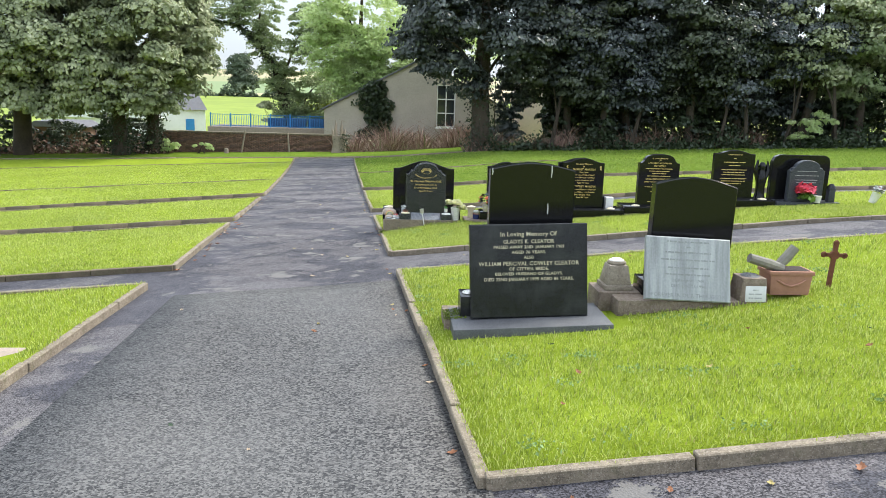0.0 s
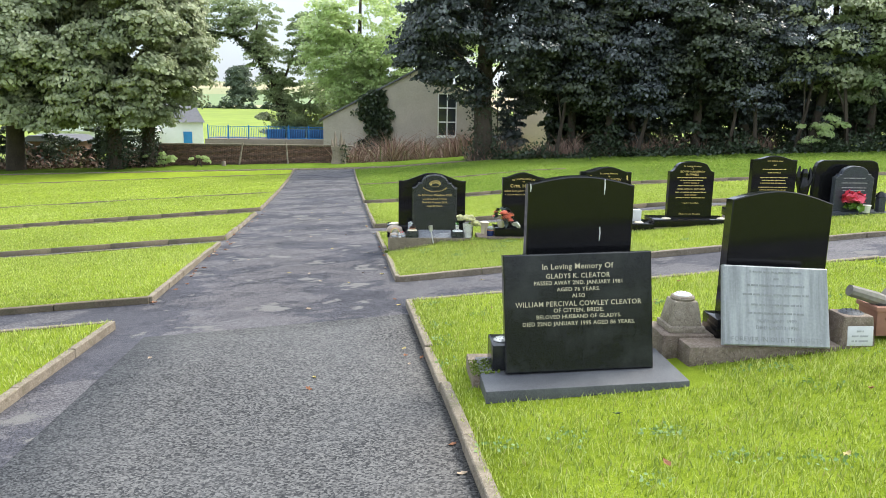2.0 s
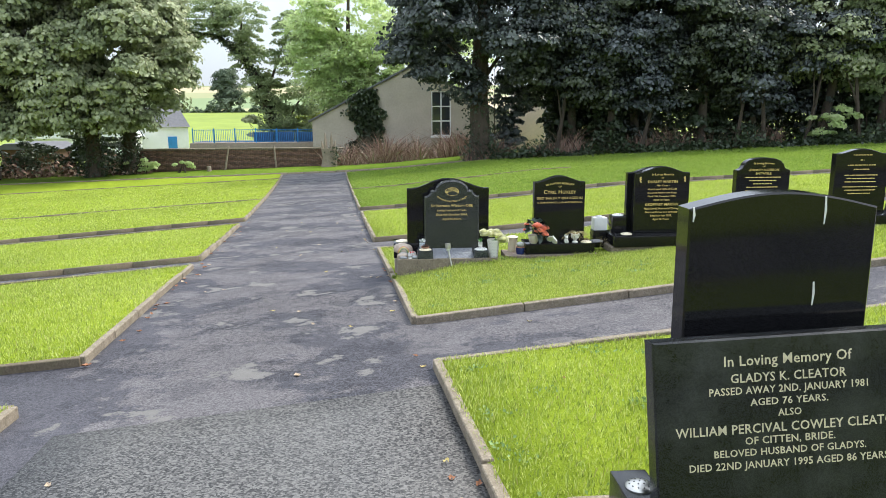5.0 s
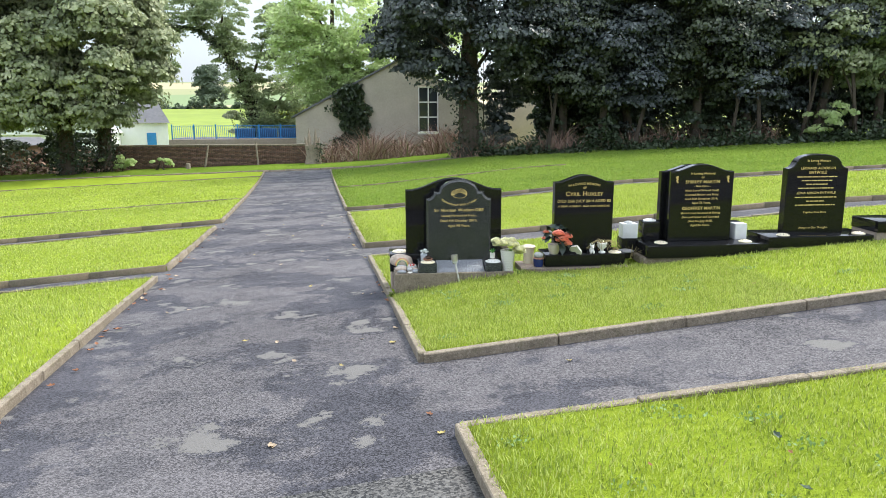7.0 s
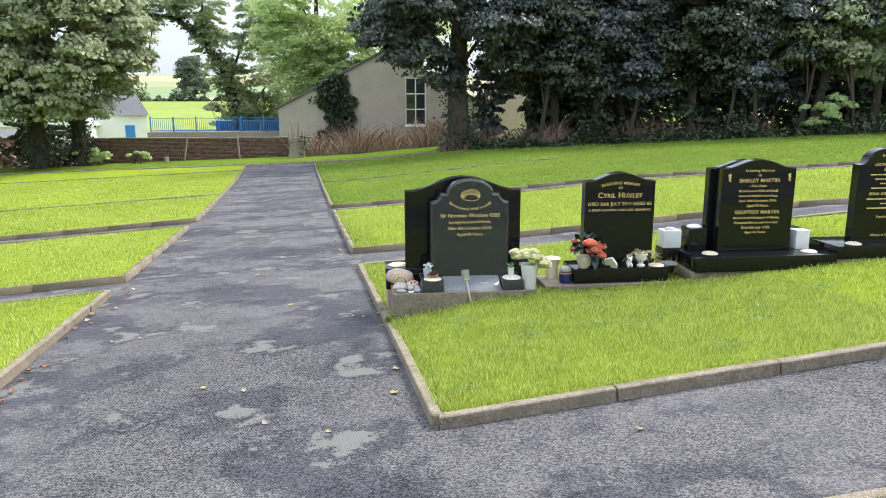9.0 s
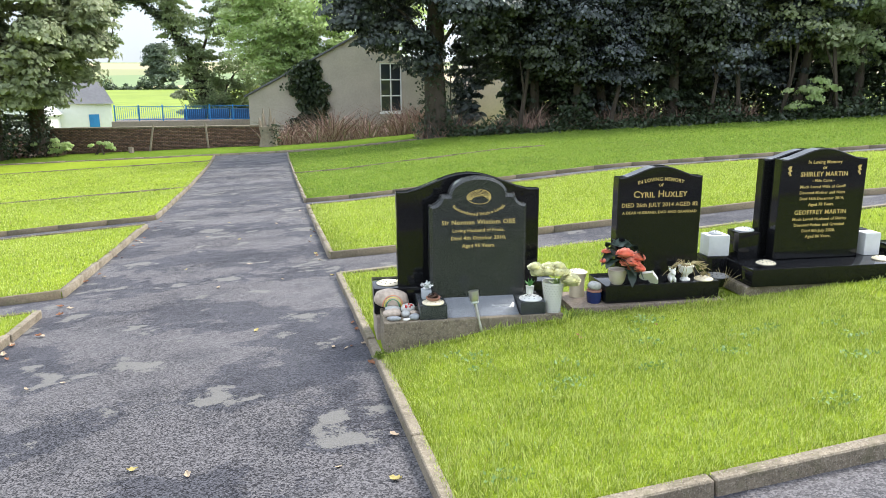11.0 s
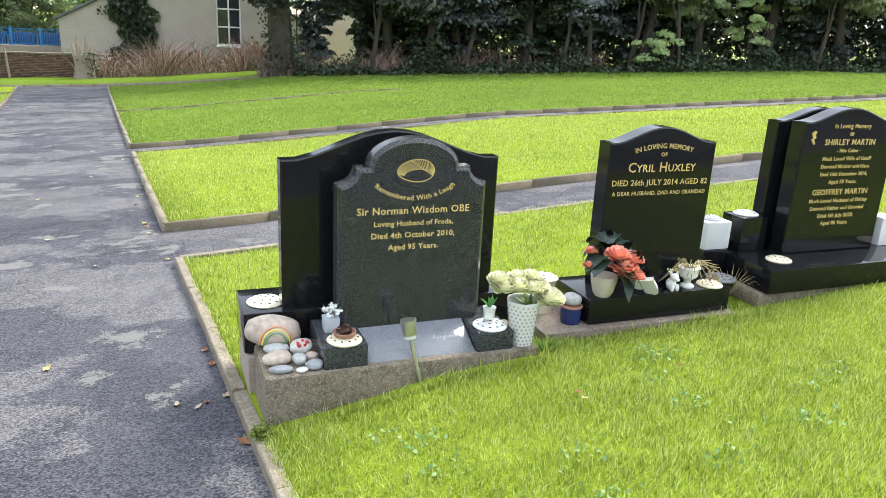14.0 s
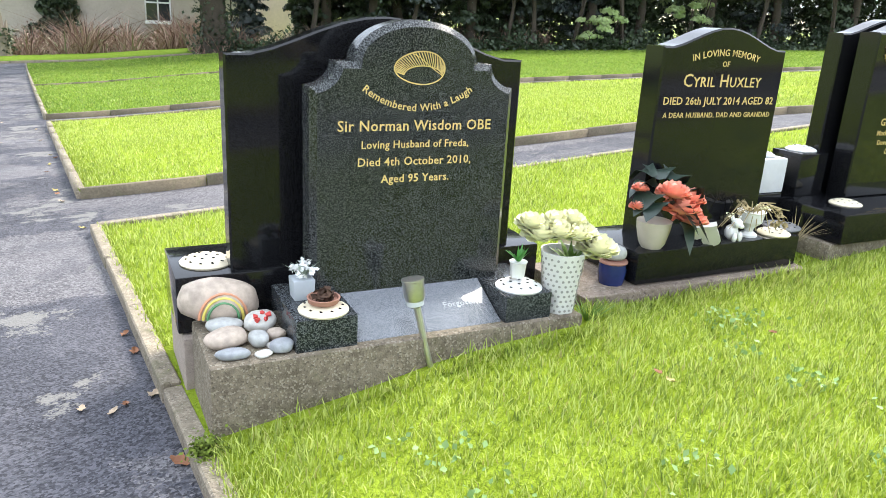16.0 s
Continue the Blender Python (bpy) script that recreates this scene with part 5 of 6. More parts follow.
def bars(parent, cx, y, rows, material, tall=0.0055):
    """Lines of writing too small to read."""
    r = random.Random(int(1000 * abs(cx)) + len(rows))
    for z, w in rows:
        x = cx - w / 2
        while x < cx + w / 2 - 0.012:
            l = min(r.choice((0.022, 0.036, 0.05, 0.065)), cx + w / 2 - x)
            bm = bmesh.new()
            box(x, x + l - 0.008, y - 0.0015, y + 0.001, z - tall, z + tall, 0, bm=bm)
            part("lettering", bm, material, parent, smooth=False)
            x += l


bars(n4, 5.1025, 11.40, ((0.11, 0.44), (0.072, 0.34), (0.034, 0.24), (-0.006, 0.40), (-0.10, 0.46), (-0.14, 0.20), (-0.18, 0.44)), M_GOLD)
vase_lid(n4, 4.73, 11.31, -0.475, 0.065, M_CREAM)
vase_lid(n4, 5.55, 11.31, -0.475, 0.065, M_CREAM)

n5 = thing("headstone", "tall black granite headstone with faint gilt lettering on a wide base", "headstone", "headstones")
part("slab", slab(stone_profile(6.0, 6.662, -0.40, 0.375, 0.06), 11.42, 11.52, 0.006), M_BLACK, n5)
part("base", box(5.69, 6.97, 11.22, 11.64, -0.45, -0.335, 0.006), M_BLACK, n5)
part("footing", box(5.70, 6.96, 11.24, 11.64, -0.62, -0.454, 0.01), M_PALECON, n5, "pale concrete footing")
bars(n5, 6.331, 11.42, ((0.36, 0.24), (0.30, 0.05), (0.24, 0.36), (0.19, 0.20), (0.12, 0.42), (0.08, 0.36), (0.04, 0.40), (-0.02, 0.44), (-0.06, 0.40), (-0.10, 0.30)), M_GOLD)
vase_lid(n5, 6.80, 11.33, -0.335, 0.07, M_CREAM)

n6 = thing("headstone", "blue-grey stepped headstone before a wide black slab", "headstone", "headstones")
prof = [(7.02, -0.42), (7.02, 0.24), (7.06, 0.335), (7.14, 0.37), (7.9, 0.37), (7.97, 0.335), (8.0, 0.24), (8.0, -0.42)]
part("back_slab", slab(prof, 11.55, 11.64, 0.006), M_BLACK, n6)
part("front_slab", slab(scooped(7.22, 7.80, -0.36, 0.14, 0.05, 0.04, 0.12), 11.34, 11.44, 0.008), M_BLUEGREY, n6)
part("base", box(7.0, 8.06, 11.24, 11.70, -0.50, -0.355, 0.006), M_BLUEGREY, n6)
bars(n6, 7.51, 11.34, ((0.13, 0.34), (0.06, 0.40), (-0.01, 0.38), (-0.05, 0.34), (-0.09, 0.24)), M_FADED)


def blossom(name, parent, at, r, material, n, seed, label=""):
    """A ruffled flower head of many folded petals."""
    g = np.random.default_rng(seed)
    d = g.normal(size=(n, 3))
    d[:, 2] = np.abs(d[:, 2]) * 0.9
    d /= np.linalg.norm(d, axis=1)[:, None]
    c = np.array(at) + d * r * g.uniform(0.45, 1.0, n)[:, None]
    ob = leaves(name, c, r * 0.75, material, parent, seed, 0)
    return tagged(ob, label)


fl = thing("flower_bunch", "bright pink artificial flowers leaning on a headstone", "flowers", "", (7.47, 11.27, -0.36))
blossom("blooms", fl, (0, 0, 0.16), 0.15, M_PETALPINK, 160, 3)
blossom("foliage", fl, (0, 0, 0.06), 0.14, M_GREENFOLIAGE, 60, 4)
pt = part("pot", lathe([(0.05, 0), (0.065, 0.1), (0.07, 0.11)], 14), M_WHITE, fl)
pt.location = (0.2, -0.02, 0.0)
lan = thing("grave_lantern", "small metal and glass grave lantern", "lantern", "", (7.93, 11.33, -0.36))
part("body", box(-0.05, 0.05, -0.05, 0.05, 0, 0.22, 0.006), M_BLUEGREY, lan)
part("cap", lathe([(0.075, 0.22), (0.05, 0.27), (0.02, 0.3)], 12), M_BLACK, lan)
fig = thing("grave_statue", "small dark cast figure with raised wings", "statue", "", (6.83, 11.5, -0.335))
bm = lathe([(0.09, 0), (0.08, 0.05), (0.07, 0.2), (0.09, 0.32), (0.06, 0.42), (0.05, 0.47), (0.06, 0.52), (0.03, 0.58)], 12)
tube([(-0.05, 0, 0.3), (-0.1, 0, 0.45), (-0.08, 0, 0.62)], [0.04, 0.04, 0.01], 6, bm)
tube([(0.05, 0, 0.3), (0.1, 0, 0.45), (0.08, 0, 0.6)], [0.04, 0.04, 0.01], 6, bm)
part("figure", bm, M_BLACK, fig)
gp = thing("flower_pot", "white pot of faded flowers lying tilted on the grass", "pot", "", on(8.62, 11.3, 0.06), "", (8, 20, 0))
part("pot", lathe([(0.05, 0), (0.075, 0.17), (0.082, 0.18)], 14), M_WHITE, gp)
blossom("blooms", gp, (0, 0, 0.2), 0.09, M_FADED, 70, 5)
blossom("red_blooms", gp, (0.02, 0, 0.23), 0.055, M_PETALPINK, 14, 6)

# ---- front row graves ----
g1 = thing("headstone", "weathered black granite headstone leaning on a taller slab, pale lettering", "headstone", "headstones")
part("base", bevelled(box(-0.66, 0.47, -0.26, 0.30, -0.14, 0.0, 0), 0.008), M_SLATEBASE, g1, "grey slate base slab").matrix_local = pose(1.97, 5.03, -0.388, 0, -2.6, 0)
part("rear_slab", slab(stone_profile(1.588, 2.215, -0.42, 0.655, 0.05, "round"), 5.24, 5.34, 0.006), M_BLACK, g1, "taller plain black slab behind")
fs = part("front_slab", slab([(-0.428, 0), (-0.428, 0.675), (0.428, 0.675), (0.428, 0)], 0, 0.075, 0.006), M_BLACKW, g1, "leaning black inscribed slab")
fs.matrix_local = pose(1.88, 4.985, -0.384, -8.5, -2.0, 0)
for s, z, w, h in (("In Loving Memory Of", 0.603, 0.41, 0.032), ("GLADYS K. CLEATOR", 0.549, 0.37, 0.028), ("PASSED AWAY 2ND. JANUARY 1981", 0.510, 0.51, 0.023), ("AGED 76 YEARS.", 0.472, 0.25, 0.022), ("ALSO", 0.435, 0.075, 0.022), ("WILLIAM PERCIVAL COWLEY CLEATOR", 0.390, 0.73, 0.029), ("OF CITTEN, BRIDE.", 0.352, 0.29, 0.023), ("BELOVED HUSBAND OF GLADYS.", 0.316, 0.49, 0.022), ("DIED 22ND JANUARY 1995 AGED 86 YEARS.", 0.277, 0.65, 0.023)):
    lettering(s, 0.0, z, w, 0.0, M_SILVERTXT, fs, 0.0, h)
M_STREAK = plain("lime_streak", (0.55, 0.55, 0.52), 0.8, 0, 0.3, 60, 0)
for x, z0, z1 in ((2.02, 0.33, 0.41), (2.035, 0.60, 0.69), (1.60, 0.615, 0.66)):
    part("streak", tube([(x, 5.2395, z1), (x + 0.003, 5.2395, (z0 + z1) / 2), (x + 0.001, 5.2395, z0)], [0.003, 0.0045, 0.002], 5), M_STREAK, g1, "pale dried streak")
part("footing", bevelled(box(1.27, 1.5, 5.05, 5.44, -0.62, -0.432, 0), 0.012), M_REDSTONE, g1, "rough brown concrete footing")
vb = part("vase_block", box(1.385, 1.51, 5.075, 5.30, -0.43, -0.262, 0.005), M_BLACKW, g1)
vase_lid(g1, 1.447, 5.18, -0.262, 0.045, M_STEEL)
mo = thing("moss_cushion", "bright green moss on the corner of a grave base", "moss", "", (1.33, 5.13, -0.43))
g = np.random.default_rng(9)
mp = np.stack([g.uniform(-0.07, 0.1, 900), g.uniform(-0.1, 0.14, 900), np.abs(g.normal(0, 0.012, 900))], 1)
leaves("cushion", mp, 0.018, M_MOSS, mo, 9)

g2 = thing("headstone", "black granite headstone with a propped weathered slate tablet", "headstone", "headstones")
bs = part("slab", slab(stone_profile(-0.32, 0.32, 0, 0.85, 0.065, "round"), 0, 0.10, 0.006), M_BLACK, g2, "polished black slab leaning back")
bs.matrix_local = pose(3.165, 5.33, -0.30, -3, 2.2, 0)
M_WORN = plain("worn_lettering", (0.24, 0.25, 0.255), 0.7, 0, 0.3, 60, 0)
tb = part("tablet", slab([(-0.325, 0), (-0.325, 0.475), (0.32, 0.475), (0.33, 0.0)], 0, 0.05, 0.008), M_BOOK, g2, "weathered grey-blue slate tablet with worn lettering")
tb.matrix_local = pose(3.075, 5.055, -0.272, -17, 2.4, 0)
bars(tb, 0, 0, ((0.44, 0.34), (0.40, 0.04), (0.36, 0.36), (0.305, 0.42), (0.245, 0.32), (0.195, 0.36)), M_WORN)
lettering("BORN JAN 1 1909", 0, 0.15, 0.24, 0, M_WORN, tb)
lettering("DIED DEC 23 1996", 0, 0.11, 0.26, 0, M_WORN, tb)
lettering("FOREVER IN OUR THOUGHTS", 0, 0.04, 0.56, 0, M_WORN, tb)
part("base", bevelled(box(2.56, 3.50, 5.09, 5.60, -0.46, -0.283, 0), 0.015), M_REDSTONE, g2, "red sandstone base")
part("side_base", bevelled(box(2.46, 2.79, 5.27, 5.58, -0.45, -0.268, 0), 0.012), M_REDSTONE, g2)
bx = part("planter", box(2.79, 2.93, 5.25, 5.47, -0.29, -0.165, 0.006), M_BLACK, g2, "black granite flower box")
ur = thing("flower_urn", "squat cast-stone flower urn with pierced white lid", "urn", "", (2.63, 5.425, -0.268))
part("foot", bevelled(box(-0.115, 0.115, -0.115, 0.115, 0, 0.04, 0), 0.01), M_CASTSTONE, ur)
part("body", bevelled(box(-0.10, 0.10, -0.10, 0.10, 0.04, 0.19, 0, 0.74), 0.01), M_CASTSTONE, ur)
part("neck", lathe([(0.07, 0.185), (0.075, 0.202), (0.068, 0.215)], 18), M_CASTSTONE, ur)
vase_lid(ur, 0, 0, 0.215, 0.055, M_WHITE)
ur2 = thing("flower_urn", "brown stone flower block with small inscribed plate", "urn", "", (3.61, 5.22, -0.335))
part("body", bevelled(box(-0.115, 0.115, -0.11, 0.11, 0, 0.225, 0, 0.8), 0.012), M_REDSTONE, ur2)
pz = part("plate", box(-0.08, 0.08, -0.008, 0.0, 0, 0.12, 0.003), M_PALESTONE, ur2, "pale inscribed plate")
pz.matrix_local = pose(0.01, -0.104, 0.045, -6, 0, 0)
bars(pz, 0, -0.008, ((0.09, 0.05), (0.06, 0.11), (0.03, 0.11)), M_FADED)
vase_lid(ur2, 0, 0, 0.22, 0.07, M_SLATEBASE)
tr = thing("planter_trough", "terracotta trough planter with moulded swag", "planter", "", (3.93, 5.29, -0.26))
part("body", bevelled(box(-0.155, 0.155, -0.09, 0.09, 0, 0.17, 0, 1.08), 0.012), M_TERRA, tr)
part("rim", bevelled(box(-0.178, 0.178, -0.105, 0.105, 0.16, 0.19, 0), 0.006), M_TERRA, tr)
part("soil", box(-0.15, 0.15, -0.08, 0.08, 0.17, 0.194, 0), M_SOIL, tr)
part("swag", tube([(-0.11, -0.097, 0.12), (-0.055, -0.1, 0.09), (0, -0.098, 0.075), (0.055, -0.1, 0.09), (0.11, -0.097, 0.12)], [0.008] * 5, 6), M_TERRA, tr)
lg = thing("driftwood_log", "weathered grey log lying across the trough", "log", "", (3.78, 5.26, -0.03))
part("wood", tube([(-0.17, 0, 0.05), (0, 0, 0.0), (0.1, 0, -0.03)], [0.036, 0.042, 0.034], 10), M_WETWOOD, lg)
lg = thing("driftwood_log", "weathered grey log standing tilted in the trough", "log", "", (3.88, 5.29, -0.04))
part("wood", tube([(-0.04, 0, -0.03), (0.04, 0, 0.06), (0.10, 0, 0.14)], [0.036, 0.042, 0.038], 10), M_WETWOOD, lg)
cr = thing("iron_cross", "small rusty iron grave cross in the grass", "cross", "", on(4.42, 5.5, 0.04), "", (0, 3, 0))
part("upright", box(-0.017, 0.017, -0.012, 0.012, -0.08, 0.37, 0.003), M_RUST, cr)
part("arm", box(-0.085, 0.085, -0.013, 0.013, 0.262, 0.292, 0.003), M_RUST, cr)
dsc = part("disc", lathe([(0.038, -0.014), (0.04, 0), (0.038, 0.014)], 14), M_RUST, cr)
dsc.matrix_local = pose(0, 0, 0.277, 90, 0, 0)
for x, z in ((-0.088, 0.277), (0.088, 0.277), (0, 0.375)):
    k = part("finial", lathe([(0.02, -0.013), (0.026, 0), (0.02, 0.013)], 10), M_RUST, cr)
    k.matrix_local = pose(x, 0, z, 90, 0, 0)


# ---- grave offerings ----
def pebble(name, at, rx, ry, rz, material, seed, label, rot=(0, 0, 0), group=""):
    """A rounded beach stone."""
    bm = bmesh.new()
    bmesh.ops.create_icosphere(bm, subdivisions=3, radius=1)
    r = random.Random(seed)
    o = Vector((r.uniform(0, 9), r.uniform(0, 9), r.uniform(0, 9)))
    for v in bm.verts:
        k = 1 + 0.14 * noise.noise(v.co * 1.1 + o)
        v.co = Vector((v.co.x * rx * k, v.co.y * ry * k, v.co.z * rz * k * (0.9 if abs(v.co.z) > 0.6 else 1)))
    t = thing(name, label, "stone", group, (at[0], at[1], at[2] + rz * 0.93), "", rot)
    part("stone", bm, material, t)
    return t


def stone_mat(name, a, b):
    return plain(name, tuple((x + y) * 0.47 for x, y in zip(a, b)), 0.75, 0, 0.4, 45, 0.25)


M_ST_PINK = stone_mat("buff_pebble", (0.42, 0.33, 0.26), (0.52, 0.43, 0.35))
M_ST_GREY = stone_mat("grey_pebble", (0.34, 0.34, 0.32), (0.46, 0.46, 0.44))
M_ST_PALE = stone_mat("pale_pebble", (0.52, 0.50, 0.45), (0.62, 0.60, 0.55))
M_ST_BLUE = stone_mat("blue_grey_pebble", (0.25, 0.26, 0.27), (0.34, 0.35, 0.365))
PT = -0.725
rb = pebble("painted_stone", (0.832, 11.345, PT), 0.115, 0.05, 0.075, M_ST_PINK, 1, "large buff beach stone painted with a rainbow", (-12, 4, -6))
for k, (rad, c) in enumerate(((0.066, (0.60, 0.27, 0.15)), (0.055, (0.68, 0.56, 0.12)), (0.043, (0.10, 0.26, 0.12)))):
    pts = []
    for i in range(13):
        th = math.pi * i / 12
        x, z = 0.012 + rad * math.cos(th), -0.05 + rad * 1.15 * math.sin(th)
        y = -0.0495 * math.sqrt(max(0.04, 1 - (x / 0.125) ** 2 - (z / 0.085) ** 2))
        pts.append((x, y, z))
    part("rainbow_band", tube(pts, [0.0042] * 13, 5), plain("rainbow_paint", c, 0.6, 0, 0.2, 40, 0.1), rb, "painted rainbow band")
pp = pebble("painted_stone", (0.93, 11.255, PT), 0.047, 0.038, 0.031, M_ST_PALE, 2, "pale stone painted with a red poppy", (18, -8, 10))
bm = bmesh.new()
for k in range(5):
    th = k * 1.257
    tube([(0.012 * math.cos(th), -0.012 + 0.010 * math.sin(th), 0.027), (0.026 * math.cos(th), -0.012 + 0.016 * math.sin(th), 0.0275)], [0.005, 0.008], 6, bm)
part("poppy", bm, plain("poppy_paint", (0.55, 0.05, 0.04), 0.6, 0, 0.15, 40, 0), pp, "painted red poppy")
for k, (x, y, rx, ry, rz, m, lab) in enumerate(((0.832, 11.272, 0.050, 0.036, 0.024, M_ST_GREY, "flat speckled grey pebble"), (0.823, 11.175, 0.060, 0.042, 0.030, M_ST_PINK, "broad buff pebble"), (0.904, 11.155, 0.028, 0.034, 0.025, M_ST_GREY, "round grey pebble"), (0.957, 11.178, 0.026, 0.024, 0.02, M_ST_PINK, "small buff pebble"),
                                               (0.826, 11.096, 0.044, 0.023, 0.017, M_ST_BLUE, "flat blue-grey pebble"), (0.902, 11.086, 0.025, 0.018, 0.010, M_ST_PALE, "thin white pebble"), (0.953, 11.098, 0.034, 0.028, 0.022, M_ST_BLUE, "smooth grey pebble"), (0.932, 11.132, 0.012, 0.012, 0.010, M_ST_PALE, "tiny pale pebble"))):
    pebble("pebble", (x, y, PT), rx, ry, rz, m, 10 + k, lab + " on the concrete plinth", (0, 0, k * 23 % 30 - 12), "pebbles on the plinth")


def spray(parent, name, at, n, length, width, material, seed, lean=0.6):
    """A tuft of narrow curved leaves."""
    r = random.Random(seed)
    v, f = [], []
    for k in range(n):
        th, l = r.uniform(0, 6.283), length * r.uniform(0.6, 1.1)
        out = lean * r.uniform(0.3, 1.0)
        px, py = -math.sin(th) * width, math.cos(th) * width
        b = len(v)
        for s, w in ((0, 0.6), (0.5, 1.0), (1.0, 0.05)):
            x = at[0] + math.cos(th) * l * out * s
            y = at[1] + math.sin(th) * l * out * s
            z = at[2] + l * (s - 0.35 * out * s * s)
            v += [(x - px * w, y - py * w, z), (x + px * w, y + py * w, z)]
        f += [(b, b + 1, b + 3, b + 2), (b + 2, b + 3, b + 5, b + 4)]
    return mesh_np(name, v, f, material, parent)


wp = thing("flower_pot", "small square white pot with white artificial flowers", "pot", "", (1.045, 11.235, -0.63))
part("pot", bevelled(box(-0.028, 0.028, -0.028, 0.028, 0, 0.06, 0, 1.12), 0.004), plain("pale_ceramic", (0.42, 0.45, 0.48), 0.4, 0, 0.08, 30, 0), wp)
for k, (x, y, z) in enumerate(((0.0, 0.0, 0.085), (0.022, -0.012, 0.078), (-0.02, 0.008, 0.082), (0.012, 0.018, 0.09), (-0.012, -0.02, 0.07))):
    blossom("bloom", wp, (x, y, z), 0.02, M_PETALWHITE, 22, 400 + k)
spray(wp, "foliage", (0, 0, 0.055), 44, 0.06, 0.0026, plain("sage_foliage", (0.30, 0.36, 0.27), 0.6, 0, 0.3, 40, 0), 42, 0.9)
sc = thing("saucer_plant", "terracotta saucer of withered plants on a cream lid", "pot", "", (1.075, 11.125, -0.608))
part("saucer", lathe([(0.034, 0), (0.042, 0.004), (0.046, 0.018), (0.041, 0.018), (0.038, 0.01)], 18), M_TERRA, sc)
blossom("withered_plants", sc, (0, 0, 0.010), 0.034, plain("withered_leaves", (0.07, 0.035, 0.02), 0.9, 0, 0.5, 40, 0.2), 70, 43)
su = thing("flower_pot", "tiny white pot with green succulent", "pot", "", (1.70, 11.145, -0.606))
part("pot", lathe([(0.022, 0), (0.026, 0.045), (0.029, 0.05)], 14), M_WHITE, su)
spray(su, "succulent", (0, 0, 0.045), 22, 0.06, 0.0055, plain("succulent_green", (0.10, 0.32, 0.07), 0.5, 0, 0.25, 40, 0), 44, 0.9)
so = thing("solar_light", "steel solar stake light leaning in front of the plinth", "lamp", "", (1.395, 11.02, -0.90))
part("stake", tube([(-0.018, 0.012, 0.05), (-0.04, 0.035, 0.15), (-0.062, 0.06, 0.27)], [0.008, 0.0095, 0.011], 10), M_STEEL, so)
hd = part("head", lathe([(0.012, -0.01), (0.028, 0.0), (0.031, 0.012), (0.031, 0.055), (0.033, 0.057), (0.033, 0.062), (0.005, 0.064)], 20), M_STEEL, so)
hd.matrix_local = pose(-0.066, 0.064, 0.285, -8, -6, 0)
part("lens", lathe([(0.014, 0.0), (0.026, 0.008), (0.0275, 0.022), (0.02, 0.024)], 16), plain("clear_plastic", (0.55, 0.57, 0.58), 0.15, 0, 0.05, 20, 0), so).matrix_local = pose(-0.064, 0.062, 0.262, -8, -6, 0)

# white lace-pattern vase with cream roses
lv = thing("lace_vase", "white pierced lace-pattern vase of cream artificial roses", "vase", "", (1.845, 11.12, -0.775))
part("body", lathe([(0.045, 0), (0.048, 0.01), (0.052, 0.1), (0.062, 0.195), (0.072, 0.25), (0.066, 0.25), (0.055, 0.18)], 24, 0.03, 6), plain("lace_metal", (0.70, 0.69, 0.66), 0.5, 0, 0.05, 20, 0), lv)
# Grey discs laid on the uncut body stand for shade in the piercings.
hole = lathe([(0.0044, 0), (0.0044, 0.0015)], 7)
hm = bpy.data.meshes.new("lace_hole")
hole.to_mesh(hm)
hole.free()
hm.materials.append(plain("lace_shade", (0.33, 0.32, 0.30), 0.8, 0, 0.2, 20, 0))
for row in range(14):
    z = 0.014 + row * 0.0168
    rad = 0.049 + 0.021 * (z / 0.25) ** 1.4
    for k in range(20):
        th = (k + 0.5 * (row % 2)) * 2 * math.pi / 20
        rr = rad * (1 + 0.03 * math.cos(6 * th)) + 0.0005
        o = new("lace_hole", hm)
        o.parent = lv
        o.matrix_local = Matrix.Translation((rr * math.cos(th), rr * math.sin(th), z)) @ Vector((math.cos(th), math.sin(th), -0.1)).to_track_quat("Z", "Y").to_matrix().to_4x4()


def rose(parent, at, r, material, seed):
    """A cupped flower: a bud ringed by overlapping curved petals."""
    g = random.Random(seed)
    bud = part("rose", lathe([(r * 0.12, 0), (r * 0.3, r * 0.3), (r * 0.24, r * 0.7), (r * 0.08, r * 0.85)], 10), material, parent)
    bud.location = at
    for ring, (n, rr, tilt) in enumerate(((4, 0.4, 0.2), (5, 0.7, 0.45), (6, 0.95, 0.8), (6, 1.08, 1.15))):
        for k in range(n):
            bm = bmesh.new()
            th = 2 * math.pi * k / n + ring * 0.6 + g.uniform(-0.1, 0.1)
            rows = []
            for i in range(4):
                u = i / 3
                row = []
                for j in range(4):
                    w = (j / 3 - 0.5) * 1.5
                    a = th + w * 1.15 / (0.6 + 0.4 * rr) * (0.55 + 0.45 * math.sin(2.2 * u + 0.3))
                    d = r * rr * (0.25 + 0.75 * math.sin(u * 1.5)) * (1 + 0.12 * abs(w))
                    h = r * (0.95 - 0.5 * tilt) * u * 1.1 + r * 0.1 * math.cos(3 * w + k) - r * 0.4 * u * w * w
                    row.append(bm.verts.new((d * math.cos(a), d * math.sin(a), h)))
                rows.append(row)
            for i in range(3):
                for j in range(3):
                    bm.faces.new((rows[i][j], rows[i][j + 1], rows[i + 1][j + 1], rows[i + 1][j]))
            part("petal", bm, material, bud)
    return bud


